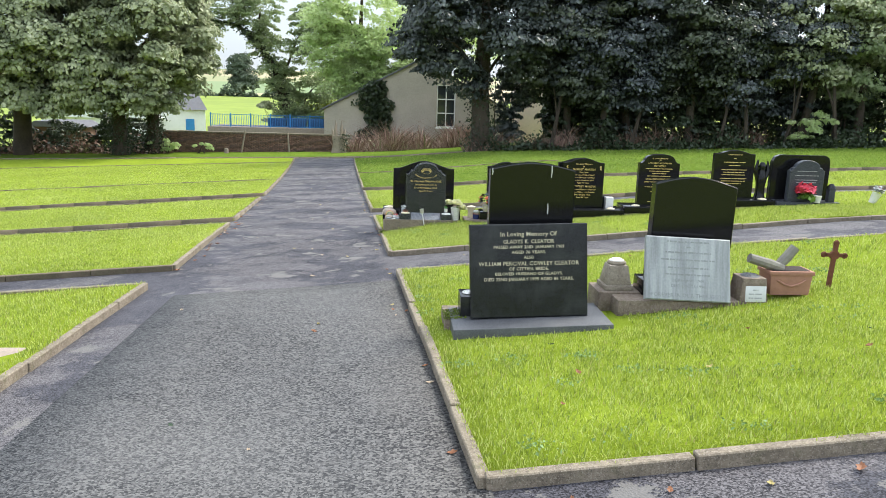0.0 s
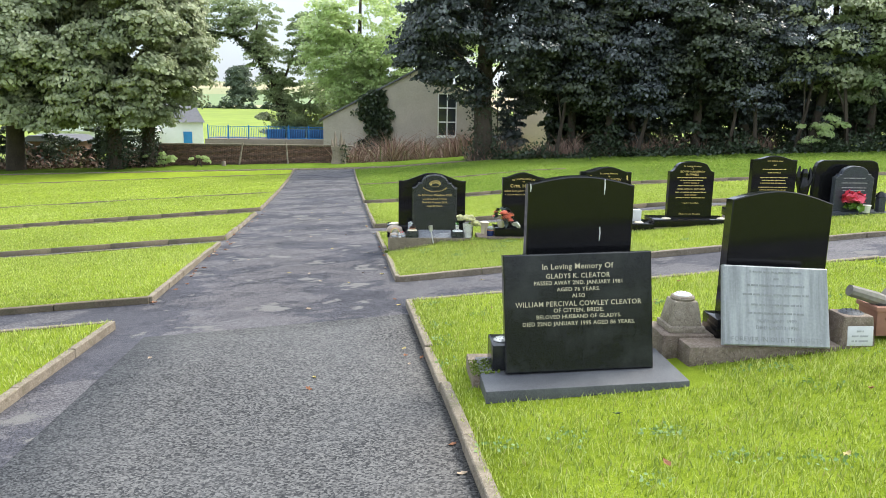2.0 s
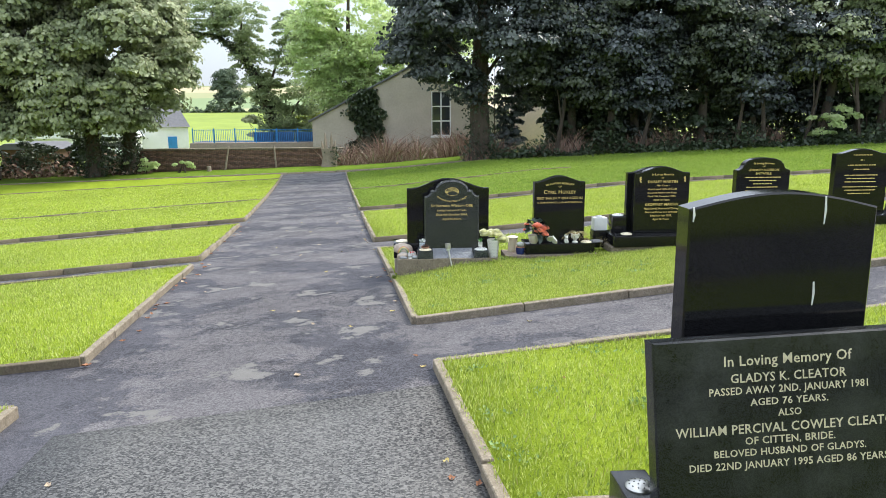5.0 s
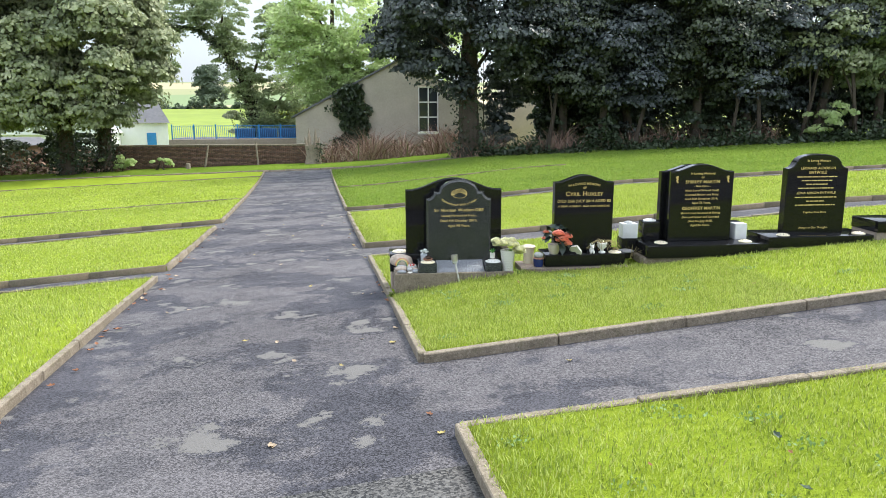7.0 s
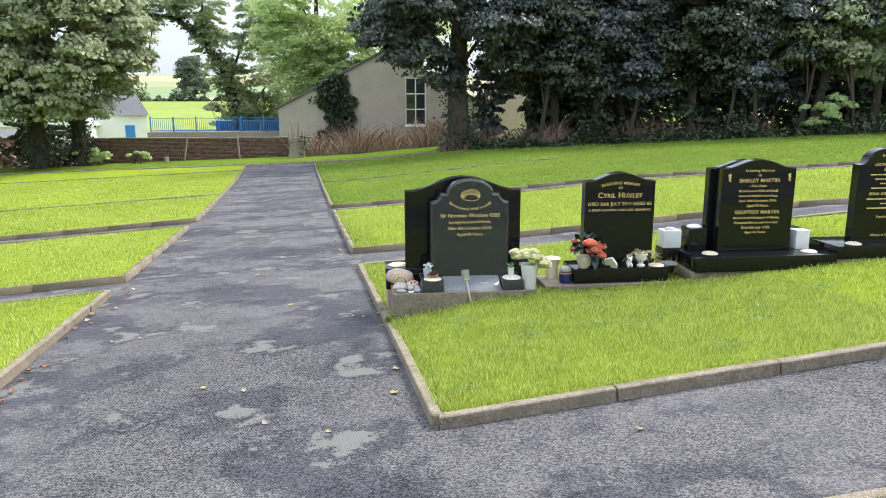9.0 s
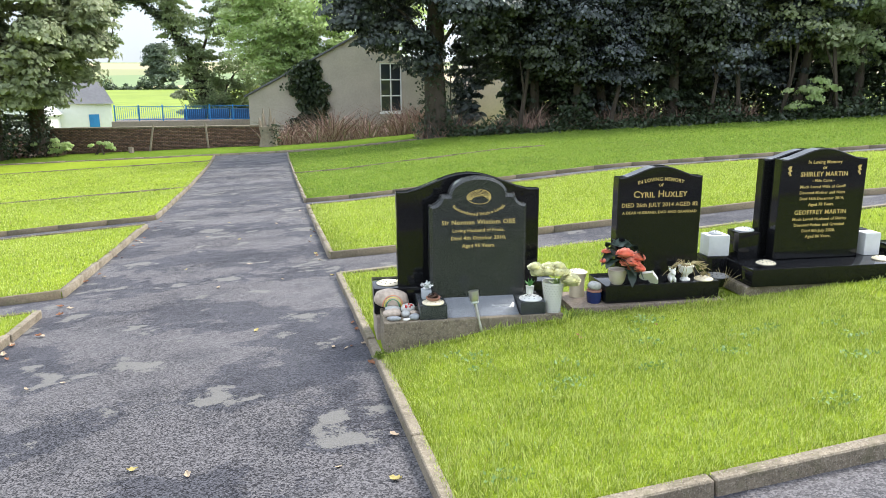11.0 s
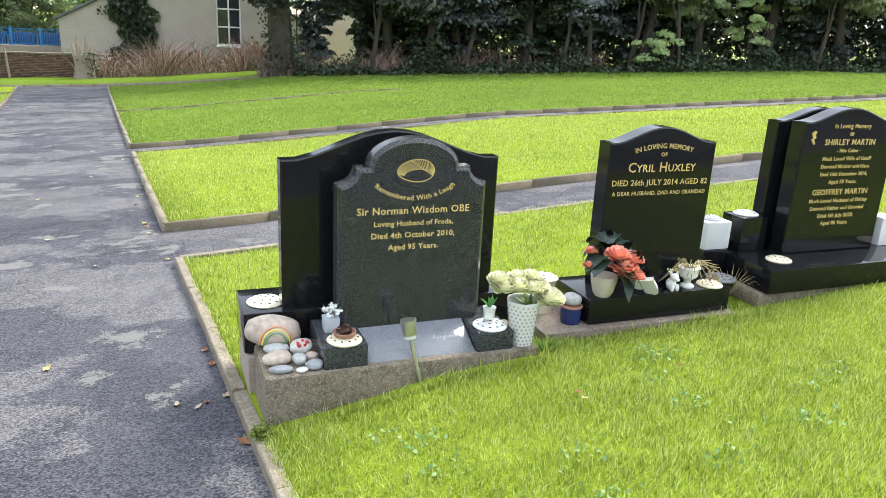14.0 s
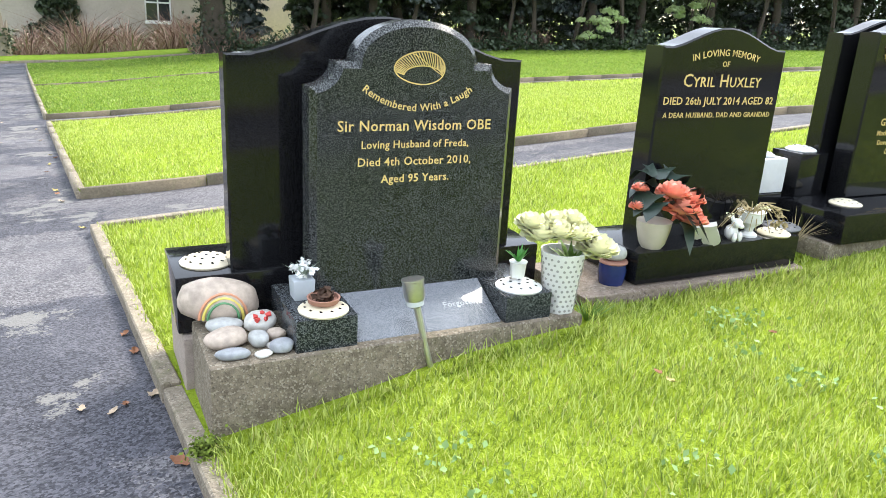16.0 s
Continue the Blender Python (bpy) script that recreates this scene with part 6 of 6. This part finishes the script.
for k, (x, y, z, r) in enumerate(((-0.09, 0.0, 0.25, 0.05), (-0.04, -0.02, 0.26, 0.045), (-0.11, 0.03, 0.28, 0.042), (0.02, -0.03, 0.25, 0.04), (0.06, 0.0, 0.245, 0.045), (0.10, -0.04, 0.20, 0.055), (0.04, 0.03, 0.28, 0.04), (-0.02, 0.03, 0.275, 0.045), (0.12, 0.01, 0.17, 0.05))):
    rose(lv, (x, y, z + 0.045), r * 1.12, M_PETALCREAM, 50 + k)
spray(lv, "foliage", (0.03, 0, 0.2), 16, 0.1, 0.008, M_GREENFOLIAGE, 58, 1.2)
cv = thing("memorial_vase", "cream ceramic memorial vase with pierced lid", "vase", "", (2.12, 11.45, -0.76))
part("body", lathe([(0.05, 0), (0.055, 0.01), (0.05, 0.06), (0.052, 0.14), (0.062, 0.19), (0.066, 0.195)], 20), M_CREAM, cv)
vase_lid(cv, 0, 0, 0.195, 0.068, M_CREAM)
bp = thing("blue_pot", "cobalt glazed pot topped with a smooth grey stone", "pot", "", (2.185, 11.285, -0.74))
part("pot", lathe([(0.04, 0), (0.047, 0.02), (0.051, 0.06), (0.049, 0.088)], 22, 0.02, 11), M_COBALT, bp)
part("rim", lathe([(0.051, 0.088), (0.053, 0.092), (0.05, 0.097), (0.042, 0.097)], 20), M_TERRA, bp)
pebble("pebble", (2.185, 11.285, -0.648), 0.047, 0.044, 0.034, M_ST_GREY, 71, "smooth round grey stone resting on a blue pot")

CB = -0.605
bg = thing("begonia_pot", "coral begonia with dark leaves in a cream pot", "plant", "", (2.335, 11.27, CB))
pot = part("pot", lathe([(0.036, 0), (0.048, 0.02), (0.06, 0.07), (0.063, 0.1), (0.055, 0.1)], 20), plain("sand_ceramic", (0.55, 0.49, 0.40), 0.6, 0, 0.12, 25, 0.05), bg)
for k, (x, y, z, r) in enumerate(((0.06, -0.06, 0.16, 0.062), (0.03, -0.04, 0.215, 0.056), (0.115, -0.03, 0.185, 0.055), (0.10, -0.07, 0.12, 0.056), (-0.085, 0.0, 0.235, 0.028), (-0.1, -0.02, 0.175, 0.03))):
    rose(bg, (x, y, z - 0.02), r, M_PETALRED, 80 + k)


def broad_leaf(parent, at, length, width, yaw, droop, material, seed):
    """A pointed toothed leaf with a fold along its rib."""
    r = random.Random(seed)
    bm = bmesh.new()
    rows = []
    for i in range(6):
        u = i / 5
        w = 1.55 * width * math.sin(math.pi * min(1, 0.12 + u * 0.88)) * (1 + 0.12 * (-1) ** i)
        x, z = length * 0.85 * u, -0.7 * droop * length * u * u + 0.02 * math.sin(u * 4)
        rows.append([bm.verts.new((x, s * w, z + abs(s) * w * 0.3)) for s in (-1, 0, 1)])
    for a, b in zip(rows, rows[1:]):
        for j in range(2):
            bm.faces.new((a[j], a[j + 1], b[j + 1], b[j]))
    ob = part("leaf", bm, material, parent)
    ob.matrix_local = pose(*at, r.uniform(-20, 20), r.uniform(-15, 10), yaw)
    return ob


for k, (x, y, z, l, w, yaw, dr) in enumerate(((0.02, -0.03, 0.15, 0.13, 0.035, -60, 0.9), (0.05, -0.05, 0.13, 0.12, 0.04, -35, 1.1), (-0.02, -0.02, 0.19, 0.13, 0.038, 190, 0.5), (-0.02, 0.0, 0.22, 0.12, 0.034, 170, 0.3), (0.02, 0.03, 0.24, 0.13, 0.036, 60, 0.1), (0.06, 0.02, 0.24, 0.12, 0.035, 20, 0.4), (0.1, -0.02, 0.2, 0.10, 0.035, -10, 0.7), (0.04, -0.06, 0.10, 0.11, 0.035, -75, 0.9), (0.0, 0.03, 0.25, 0.12, 0.035, 110, 0.1), (-0.03, -0.03, 0.16, 0.11, 0.03, 215, 0.5))):
    broad_leaf(bg, (x, y, z), l, w, yaw, dr, M_DARKFOLIAGE, 90 + k)
ht = thing("heart_stone", "white heart-shaped memorial stone propped on a pot", "ornament", "", (2.545, 11.225, CB + 0.05), "", (-50, 20, -25))
bm = bmesh.new()
hv = []
for i in range(24):
    t = 2 * math.pi * i / 24
    hv.append((0.0042 * 16 * math.sin(t) ** 3, 0.0042 * (13 * math.cos(t) - 5 * math.cos(2 * t) - 2 * math.cos(3 * t) - math.cos(4 * t))))
lo = [bm.verts.new((x, y, -0.012)) for x, y in hv]
hi = [bm.verts.new((x * 0.86, y * 0.86, 0.014)) for x, y in hv]
bm.faces.new(lo[::-1])
bm.faces.new(hi)
for i in range(24):
    bm.faces.new((lo[i], lo[(i + 1) % 24], hi[(i + 1) % 24], hi[i]))
part("stone", bm, M_WHITE, ht)
dg = thing("dog_ornament", "small white seated dog ornament", "ornament", "", (2.715, 11.255, CB))
bm = bmesh.new()
for c, s in (((0, 0.008, 0.028), (0.024, 0.028, 0.032)), ((0, -0.012, 0.068), (0.020, 0.022, 0.020)), ((0, -0.034, 0.062), (0.010, 0.012, 0.009)), ((-0.018, -0.004, 0.086), (0.007, 0.006, 0.012)), ((0.018, -0.004, 0.086), (0.007, 0.006, 0.012)), ((-0.014, -0.022, 0.016), (0.009, 0.012, 0.02)), ((0.014, -0.022, 0.016), (0.009, 0.012, 0.02))):
    m = Matrix.Translation(c) @ Matrix.Diagonal((*s, 1))
    bmesh.ops.create_icosphere(bm, subdivisions=2, radius=1, matrix=m)
part("figure", bm, M_WHITE, dg)
wu = thing("white_urn", "small white footed urn with dried flowers", "vase", "", (2.825, 11.28, CB))
part("body", lathe([(0.034, 0), (0.034, 0.008), (0.016, 0.02), (0.018, 0.034), (0.044, 0.058), (0.05, 0.095), (0.055, 0.1)], 20), M_WHITE, wu)
M_DRY = plain("dried_stems", (0.30, 0.24, 0.12), 0.9, 0, 0.35, 30, 0.1)
r = random.Random(3)
bm = bmesh.new()
for k in range(26):
    th, l = r.uniform(0, 6.28), r.uniform(0.09, 0.19)
    tube([(0, 0, 0.09), (0.4 * l * math.cos(th), 0.3 * l * math.sin(th), 0.125), (l * math.cos(th), 0.5 * l * math.sin(th), 0.12 - r.uniform(0, 0.10))], [0.003, 0.0025, 0.0015], 4, bm)
part("dried_stems", bm, M_DRY, wu, "drooping dried stems")
for k in range(7):
    th = k * 0.9
    blossom("dried_bloom", wu, (0.12 * math.cos(th), 0.06 * math.sin(th) - 0.02, 0.085 + 0.02 * (k % 3)), 0.018, M_PETALCREAM if k % 2 else M_DRY, 16, 110 + k)
ds = thing("flower_holder", "cream pierced flower-holder disc with dead blooms", "vase", "", (2.955, 11.27, CB))
vase_lid(ds, 0, 0, 0.0, 0.062, M_CREAM)
blossom("dead_bloom", ds, (0.0, -0.02, 0.035), 0.035, M_DRY, 24, 120)
fb = thing("flower_bowl", "dark pierced flower bowl in long grass", "vase", "", (3.10, 11.36, -0.68))
part("bowl", lathe([(0.05, 0), (0.075, 0.05), (0.08, 0.065)], 18), M_BLACK, fb)
vase_lid(fb, 0, 0, 0.065, 0.078, M_SLATEBASE)
spray(fb, "long_grass", (0.03, -0.05, 0.0), 20, 0.17, 0.0018, M_DRY, 121, 1.2)
lt2 = thing("long_grass", "tuft of long grass between the graves", "grass", "", (1.95, 11.09, -0.79))
spray(lt2, "blades", (0, 0, 0), 40, 0.12, 0.003, M_GREENFOLIAGE, 122, 0.9)

# grave corner at the left of the near path
lg0 = thing("grave_slab", "pale concrete grave slab with a black flower box", "grave", "", (-1.98, 4.72, float(land(-1.98, 4.72)) + 0.03))
part("slab", bevelled(box(-0.45, 0.30, -0.32, 0.32, -0.05, 0.035, 0), 0.01), M_PALECON, lg0)
part("flower_box", bevelled(box(-0.22, 0.10, -0.02, 0.2, 0.035, 0.17, 0), 0.006), M_BLACK, lg0)
blossom("orange_bloom", lg0, (-0.02, 0.06, 0.18), 0.05, M_PETALRED, 40, 130)

# moss where the plinth meets the kerb
mo2 = thing("moss_cushion", "bright moss cushion on the kerb by the plinth", "moss", "", (0.735, 10.99, float(land(0.735, 10.99)) + 0.06))
g = np.random.default_rng(19)
leaves("cushion", np.stack([g.normal(0, 0.022, 500), g.normal(0, 0.022, 500), np.abs(g.normal(0, 0.018, 500))], 1), 0.012, M_MOSS, mo2, 19)

# ---- fallen leaves ----
M_LEAFBROWN = plain("fallen_leaf_brown", (0.24, 0.10, 0.045), 0.7, 0, 0.35, 40, 0.2)
M_LEAFTAN = plain("fallen_leaf_tan", (0.38, 0.29, 0.20), 0.7, 0, 0.25, 40, 0.2)
M_LEAFYELLOW = plain("fallen_leaf_yellow", (0.36, 0.29, 0.10), 0.7, 0, 0.3, 40, 0.2)
M_LEAFGREEN = plain("fallen_leaf_green", (0.03, 0.06, 0.025), 0.5, 0, 0.3, 40, 0.2)


def leaf_mesh(material, seed):
    """A curled dry leaf about 7 cm long."""
    r = random.Random(seed)
    bm = bmesh.new()
    rows = []
    for i in range(6):
        u = i / 5
        w = 0.021 * math.sin(math.pi * (0.08 + 0.9 * u)) * (1 + 0.25 * (-1) ** i)
        rows.append([bm.verts.new((0.07 * (u - 0.5), s * w, 0.004 + 0.014 * (2 * u - 1) ** 2 * r.uniform(0.5, 1.3) + abs(s) * w * r.uniform(0.2, 0.7))) for s in (-1, 0, 1)])
    for a, b in zip(rows, rows[1:]):
        for j in range(2):
            bm.faces.new((a[j], a[j + 1], b[j + 1], b[j]))
    me = bpy.data.meshes.new("leaf_blade")
    bm.to_mesh(me)
    bm.free()
    me.materials.append(material)
    return me


LEAF = [leaf_mesh(m, k) for k, m in enumerate((M_LEAFBROWN, M_LEAFTAN, M_LEAFYELLOW, M_LEAFGREEN))]
LEAFLABEL = ("curled brown fallen leaf", "pale dry fallen leaf", "yellowed fallen leaf", "dark green fallen leaf")


def drop_leaf(x, y, kind, size, lift=0.004):
    ob = new("fallen_leaf", LEAF[kind])
    a = rnd.uniform(0, 360)
    ob.matrix_world = pose(*on(x, y, lift + (float(mound(x, y)) if lift > 0.03 else 0)), rnd.uniform(-12, 12), rnd.uniform(-12, 12), a) @ Matrix.Diagonal((size, size, size, 1))
    return tagged(ob, LEAFLABEL[kind] + (" lying on the grass" if lift > 0.03 else " lying on the asphalt"), "leaf", "fallen leaves")


for x, y, k, s in ((0.45, 11.51, 1, 0.7), (0.655, 11.51, 1, 1.0), (0.68, 11.06, 0, 1.1), (0.62, 11.9, 0, 0.9), (0.6, 12.1, 0, 0.8), (-0.26, 3.57, 3, 0.6), (0.02, 7.73, 1, 0.9), (2.81, 2.56, 0, 1.1), (2.95, 2.5, 2, 1.0), (2.4, 2.5, 2, 0.8), (1.17, 3.03, 0, 0.9), (0.21, 3.21, 1, 0.5),
                   (0.29, 5.37, 0, 0.9), (-0.96, 6.29, 1, 0.8), (-1.60, 8.38, 0, 1.4), (-1.68, 10.21, 0, 0.9), (0.03, 7.72, 1, 0.8), (0.86, 7.69, 2, 0.8), (-1.72, 10.44, 0, 0.9), (-1.9, 11.91, 0, 1.0), (-1.41, 11.29, 1, 0.8), (0.45, 9.67, 1, 0.6), (1.76, 8.59, 2, 0.8), (-1.95, 12.46, 0, 0.9), (2.0, 2.52, 0, 0.7), (1.6, 2.5, 0, 0.8), (3.3, 2.55, 0, 1.1), (0.3, 5.6, 2, 0.8)):
    drop_leaf(x, y, k, s * 0.8)
for i in range(26):
    y = rnd.uniform(8.6, 21)
    drop_leaf(left_edge(y) + rnd.uniform(0.05, 0.22), y, rnd.choice((0, 0, 1)), rnd.uniform(0.6, 1.0))
for i in range(22):
    y = rnd.uniform(2.8, 21)
    drop_leaf(right_edge(y) - rnd.uniform(0.05, 0.18), y, rnd.choice((0, 0, 1, 2)), rnd.uniform(0.5, 0.9))
for i in range(26):
    y = rnd.uniform(9, 30)
    drop_leaf(rnd.uniform(left_edge(y) + 0.2, right_edge(y) - 0.2), y, rnd.choice((1, 1, 2)), rnd.uniform(0.4, 0.8))
for i in range(34):
    x, y = rnd.uniform(1.6, 6), rnd.choice((rnd.uniform(3.0, 4.6), rnd.uniform(9.3, 10.8), rnd.uniform(5.8, 7.5)))
    drop_leaf(x, y, rnd.choice((0, 0, 2, 3)), rnd.uniform(0.35, 0.75), LIFT + 0.035)

# ---- grass ----
SOLID = [(0.70, 1.95, 11.0, 11.74), (1.97, 3.10, 11.18, 11.56), (3.20, 4.60, 11.2, 11.65), (4.63, 5.66, 11.22, 11.62), (5.72, 8.06, 11.22, 11.7), (1.31, 2.60, 4.75, 5.31), (2.47, 3.60, 5.09, 5.62), (3.49, 3.73, 5.1, 5.34), (3.75, 4.11, 5.18, 5.4), (-2.45, -1.66, 4.38, 5.06)]


def in_quad(x, y, q):
    ok = np.ones(len(x), bool)
    for (ax, ay), (bx, by) in zip(q, q[1:] + q[:1]):
        ok &= (bx - ax) * (y - ay) - (by - ay) * (x - ax) > 0
    return ok


def blades(name, quad, xr, yr, density, h, w, seed, lift=LIFT, label="mown grass blades", material=M_BLADE, fine=True):
    """Grass blades over the part of a lawn within the ranges, as one mesh."""
    g = np.random.default_rng(seed)
    n = int((xr[1] - xr[0]) * (yr[1] - yr[0]) * density)
    x, y = g.uniform(*xr, n), g.uniform(*yr, n)
    ok = in_quad(x, y, quad)
    for a, b, c, d in SOLID:
        ok &= ~((x > a) & (x < b) & (y > c) & (y < d))
    x, y = x[ok], y[ok]
    n = len(x)
    z = land(x, y) + mound(x, y) + lift + 0.012 * np.sin(x * 1.7 + y * 0.9) * np.sin(y * 1.3 - x * 0.6) - 0.006
    patch = 0.85 + 0.15 * np.sin(x * 2.3 + 1.1 * np.sin(y * 1.7)) * np.sin(y * 2.9 + np.sin(x * 3.1)) + 0.14 * np.sin(x * 9 + y * 4) * np.sin(y * 11 - x * 5)
    hh = h * g.uniform(0.55, 1.25, n) * patch
    th = g.uniform(0, 6.283, n)
    ln = g.uniform(0.15, 0.9, n) * hh
    ww = w * g.uniform(0.6, 1.3, n)
    ct, st_ = np.cos(th), np.sin(th)
    ph = th + g.normal(1.57, 0.5, n)
    sx, sy = np.cos(ph) * ww, np.sin(ph) * ww
    v = np.stack([np.stack([x - sx, y - sy, z], 1), np.stack([x + sx, y + sy, z], 1), np.stack([x + ct * ln * 0.35 + sx * 0.8, y + st_ * ln * 0.35 + sy * 0.8, z + hh * 0.6], 1), np.stack([x + ct * ln * 0.35 - sx * 0.8, y + st_ * ln * 0.35 - sy * 0.8, z + hh * 0.6], 1), np.stack([x + ct * ln, y + st_ * ln, z + hh], 1)], 1).reshape(-1, 3)
    i = np.arange(n)[:, None] * 5
    f = np.concatenate([i + np.array([[0, 1, 2]]), i + np.array([[0, 2, 3]]), i + np.array([[3, 2, 4]])])
    if not fine:
        v = v.reshape(-1, 5, 3)[:, [0, 1, 4]].reshape(-1, 3)
        f = np.arange(n * 3).reshape(-1, 3)
    return tagged(mesh_np(name, v, f, material), label, "grass", "", "stuff")


QR = [right_lawn(*row) for row in RIGHT]
QL = [left_lawn(*row) for row in LEFT]
blades("grass", QR[0], (0.9, 5.2), (2.6, 8.0), 4100, 0.04, 0.0028, 1)
blades("grass", QR[0], (5.2, 12), (2.6, 8.6), 900, 0.045, 0.0045, 2)
blades("grass", QR[1], (0.4, 3.9), (9.0, 11.2), 11500, 0.04, 0.0021, 3)
blades("grass", QR[1], (0.4, 5.6), (11.2, 14.6), 3600, 0.042, 0.003, 4)
blades("grass", QR[1], (0.85, 1.95), (10.96, 11.045), 7000, 0.06, 0.0028, 21, label="longer grass against the grave plinth")
blades("grass", QR[1], (1.95, 3.2), (11.08, 11.175), 6000, 0.06, 0.003, 22, label="longer grass against the grave plinth")
blades("grass", QR[1], (3.9, 12), (9.0, 11.2), 2200, 0.042, 0.0035, 5)
blades("grass", QR[1], (5.6, 12), (11.2, 15), 800, 0.042, 0.0045, 6)
blades("grass", QR[2], (0, 9), (15.1, 22), 1600, 0.042, 0.006, 7, 0.055, fine=False)
blades("grass", QR[2], (9, 24), (15.0, 23), 350, 0.05, 0.012, 15, 0.055, fine=False)
blades("grass", QR[1], (12, 20), (9.5, 14.5), 500, 0.045, 0.009, 16, fine=False)
blades("grass", QL[0], (-4.5, -1), (2.5, 7.5), 2600, 0.045, 0.003, 8)
blades("grass", QL[1], (-7, -1.5), (7.8, 14), 2600, 0.042, 0.0045, 9, 0.055, fine=False)
blades("grass", QL[2], (-10, -2), (13.0, 21), 1200, 0.042, 0.006, 10, 0.06, fine=False)
blades("grass", QR[3], (-1, 14), (22.3, 32), 420, 0.05, 0.011, 11, 0.06, material=M_SHADYBLADE, fine=False)
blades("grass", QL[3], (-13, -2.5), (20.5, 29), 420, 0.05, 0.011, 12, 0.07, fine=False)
blades("grass", QR[3], (-1.6, 14), (32, 45), 190, 0.055, 0.016, 13, 0.06, material=M_SHADYBLADE, fine=False)
blades("grass", QR[3], (14, 34), (22.3, 46), 150, 0.055, 0.017, 17, 0.06, material=M_SHADYBLADE, fine=False)
blades("grass", QL[4], (-20, -3), (27, 42), 190, 0.055, 0.016, 14, 0.07, fine=False)


def weeds(name, quad, xr, yr, spots, seed):
    """Rosettes of pale clover and daisy leaves in patches."""
    g = np.random.default_rng(seed)
    cx, cy = g.uniform(*xr, spots), g.uniform(*yr, spots)
    k = g.integers(8, 46, spots)
    i = np.repeat(np.arange(spots), k)
    x, y = cx[i] + g.normal(0, 0.055, len(i)), cy[i] + g.normal(0, 0.04, len(i))
    ok = in_quad(x, y, quad)
    for a, b, c, d in SOLID:
        ok &= ~((x > a) & (x < b) & (y > c) & (y < d))
    x, y = x[ok], y[ok]
    z = land(x, y) + mound(x, y) + LIFT + g.uniform(0.018, 0.034, len(x))
    ob = leaves(name, np.stack([x, y, z], 1), 0.02, M_CLOVER, None, seed)
    return tagged(ob, "pale clover and daisy leaves in the lawn", "weeds", "", "stuff")


M_CLOVER = leaf_mat("clover_leaves", (0.13, 0.22, 0.06), (0.18, 0.29, 0.09), (0.25, 0.35, 0.15), 0.2, 0.5)
weeds("clover", QR[0], (1.1, 5.5), (2.8, 7.6), 85, 21)
weeds("clover", QR[1], (0.9, 4.5), (9.1, 11.0), 26, 22)
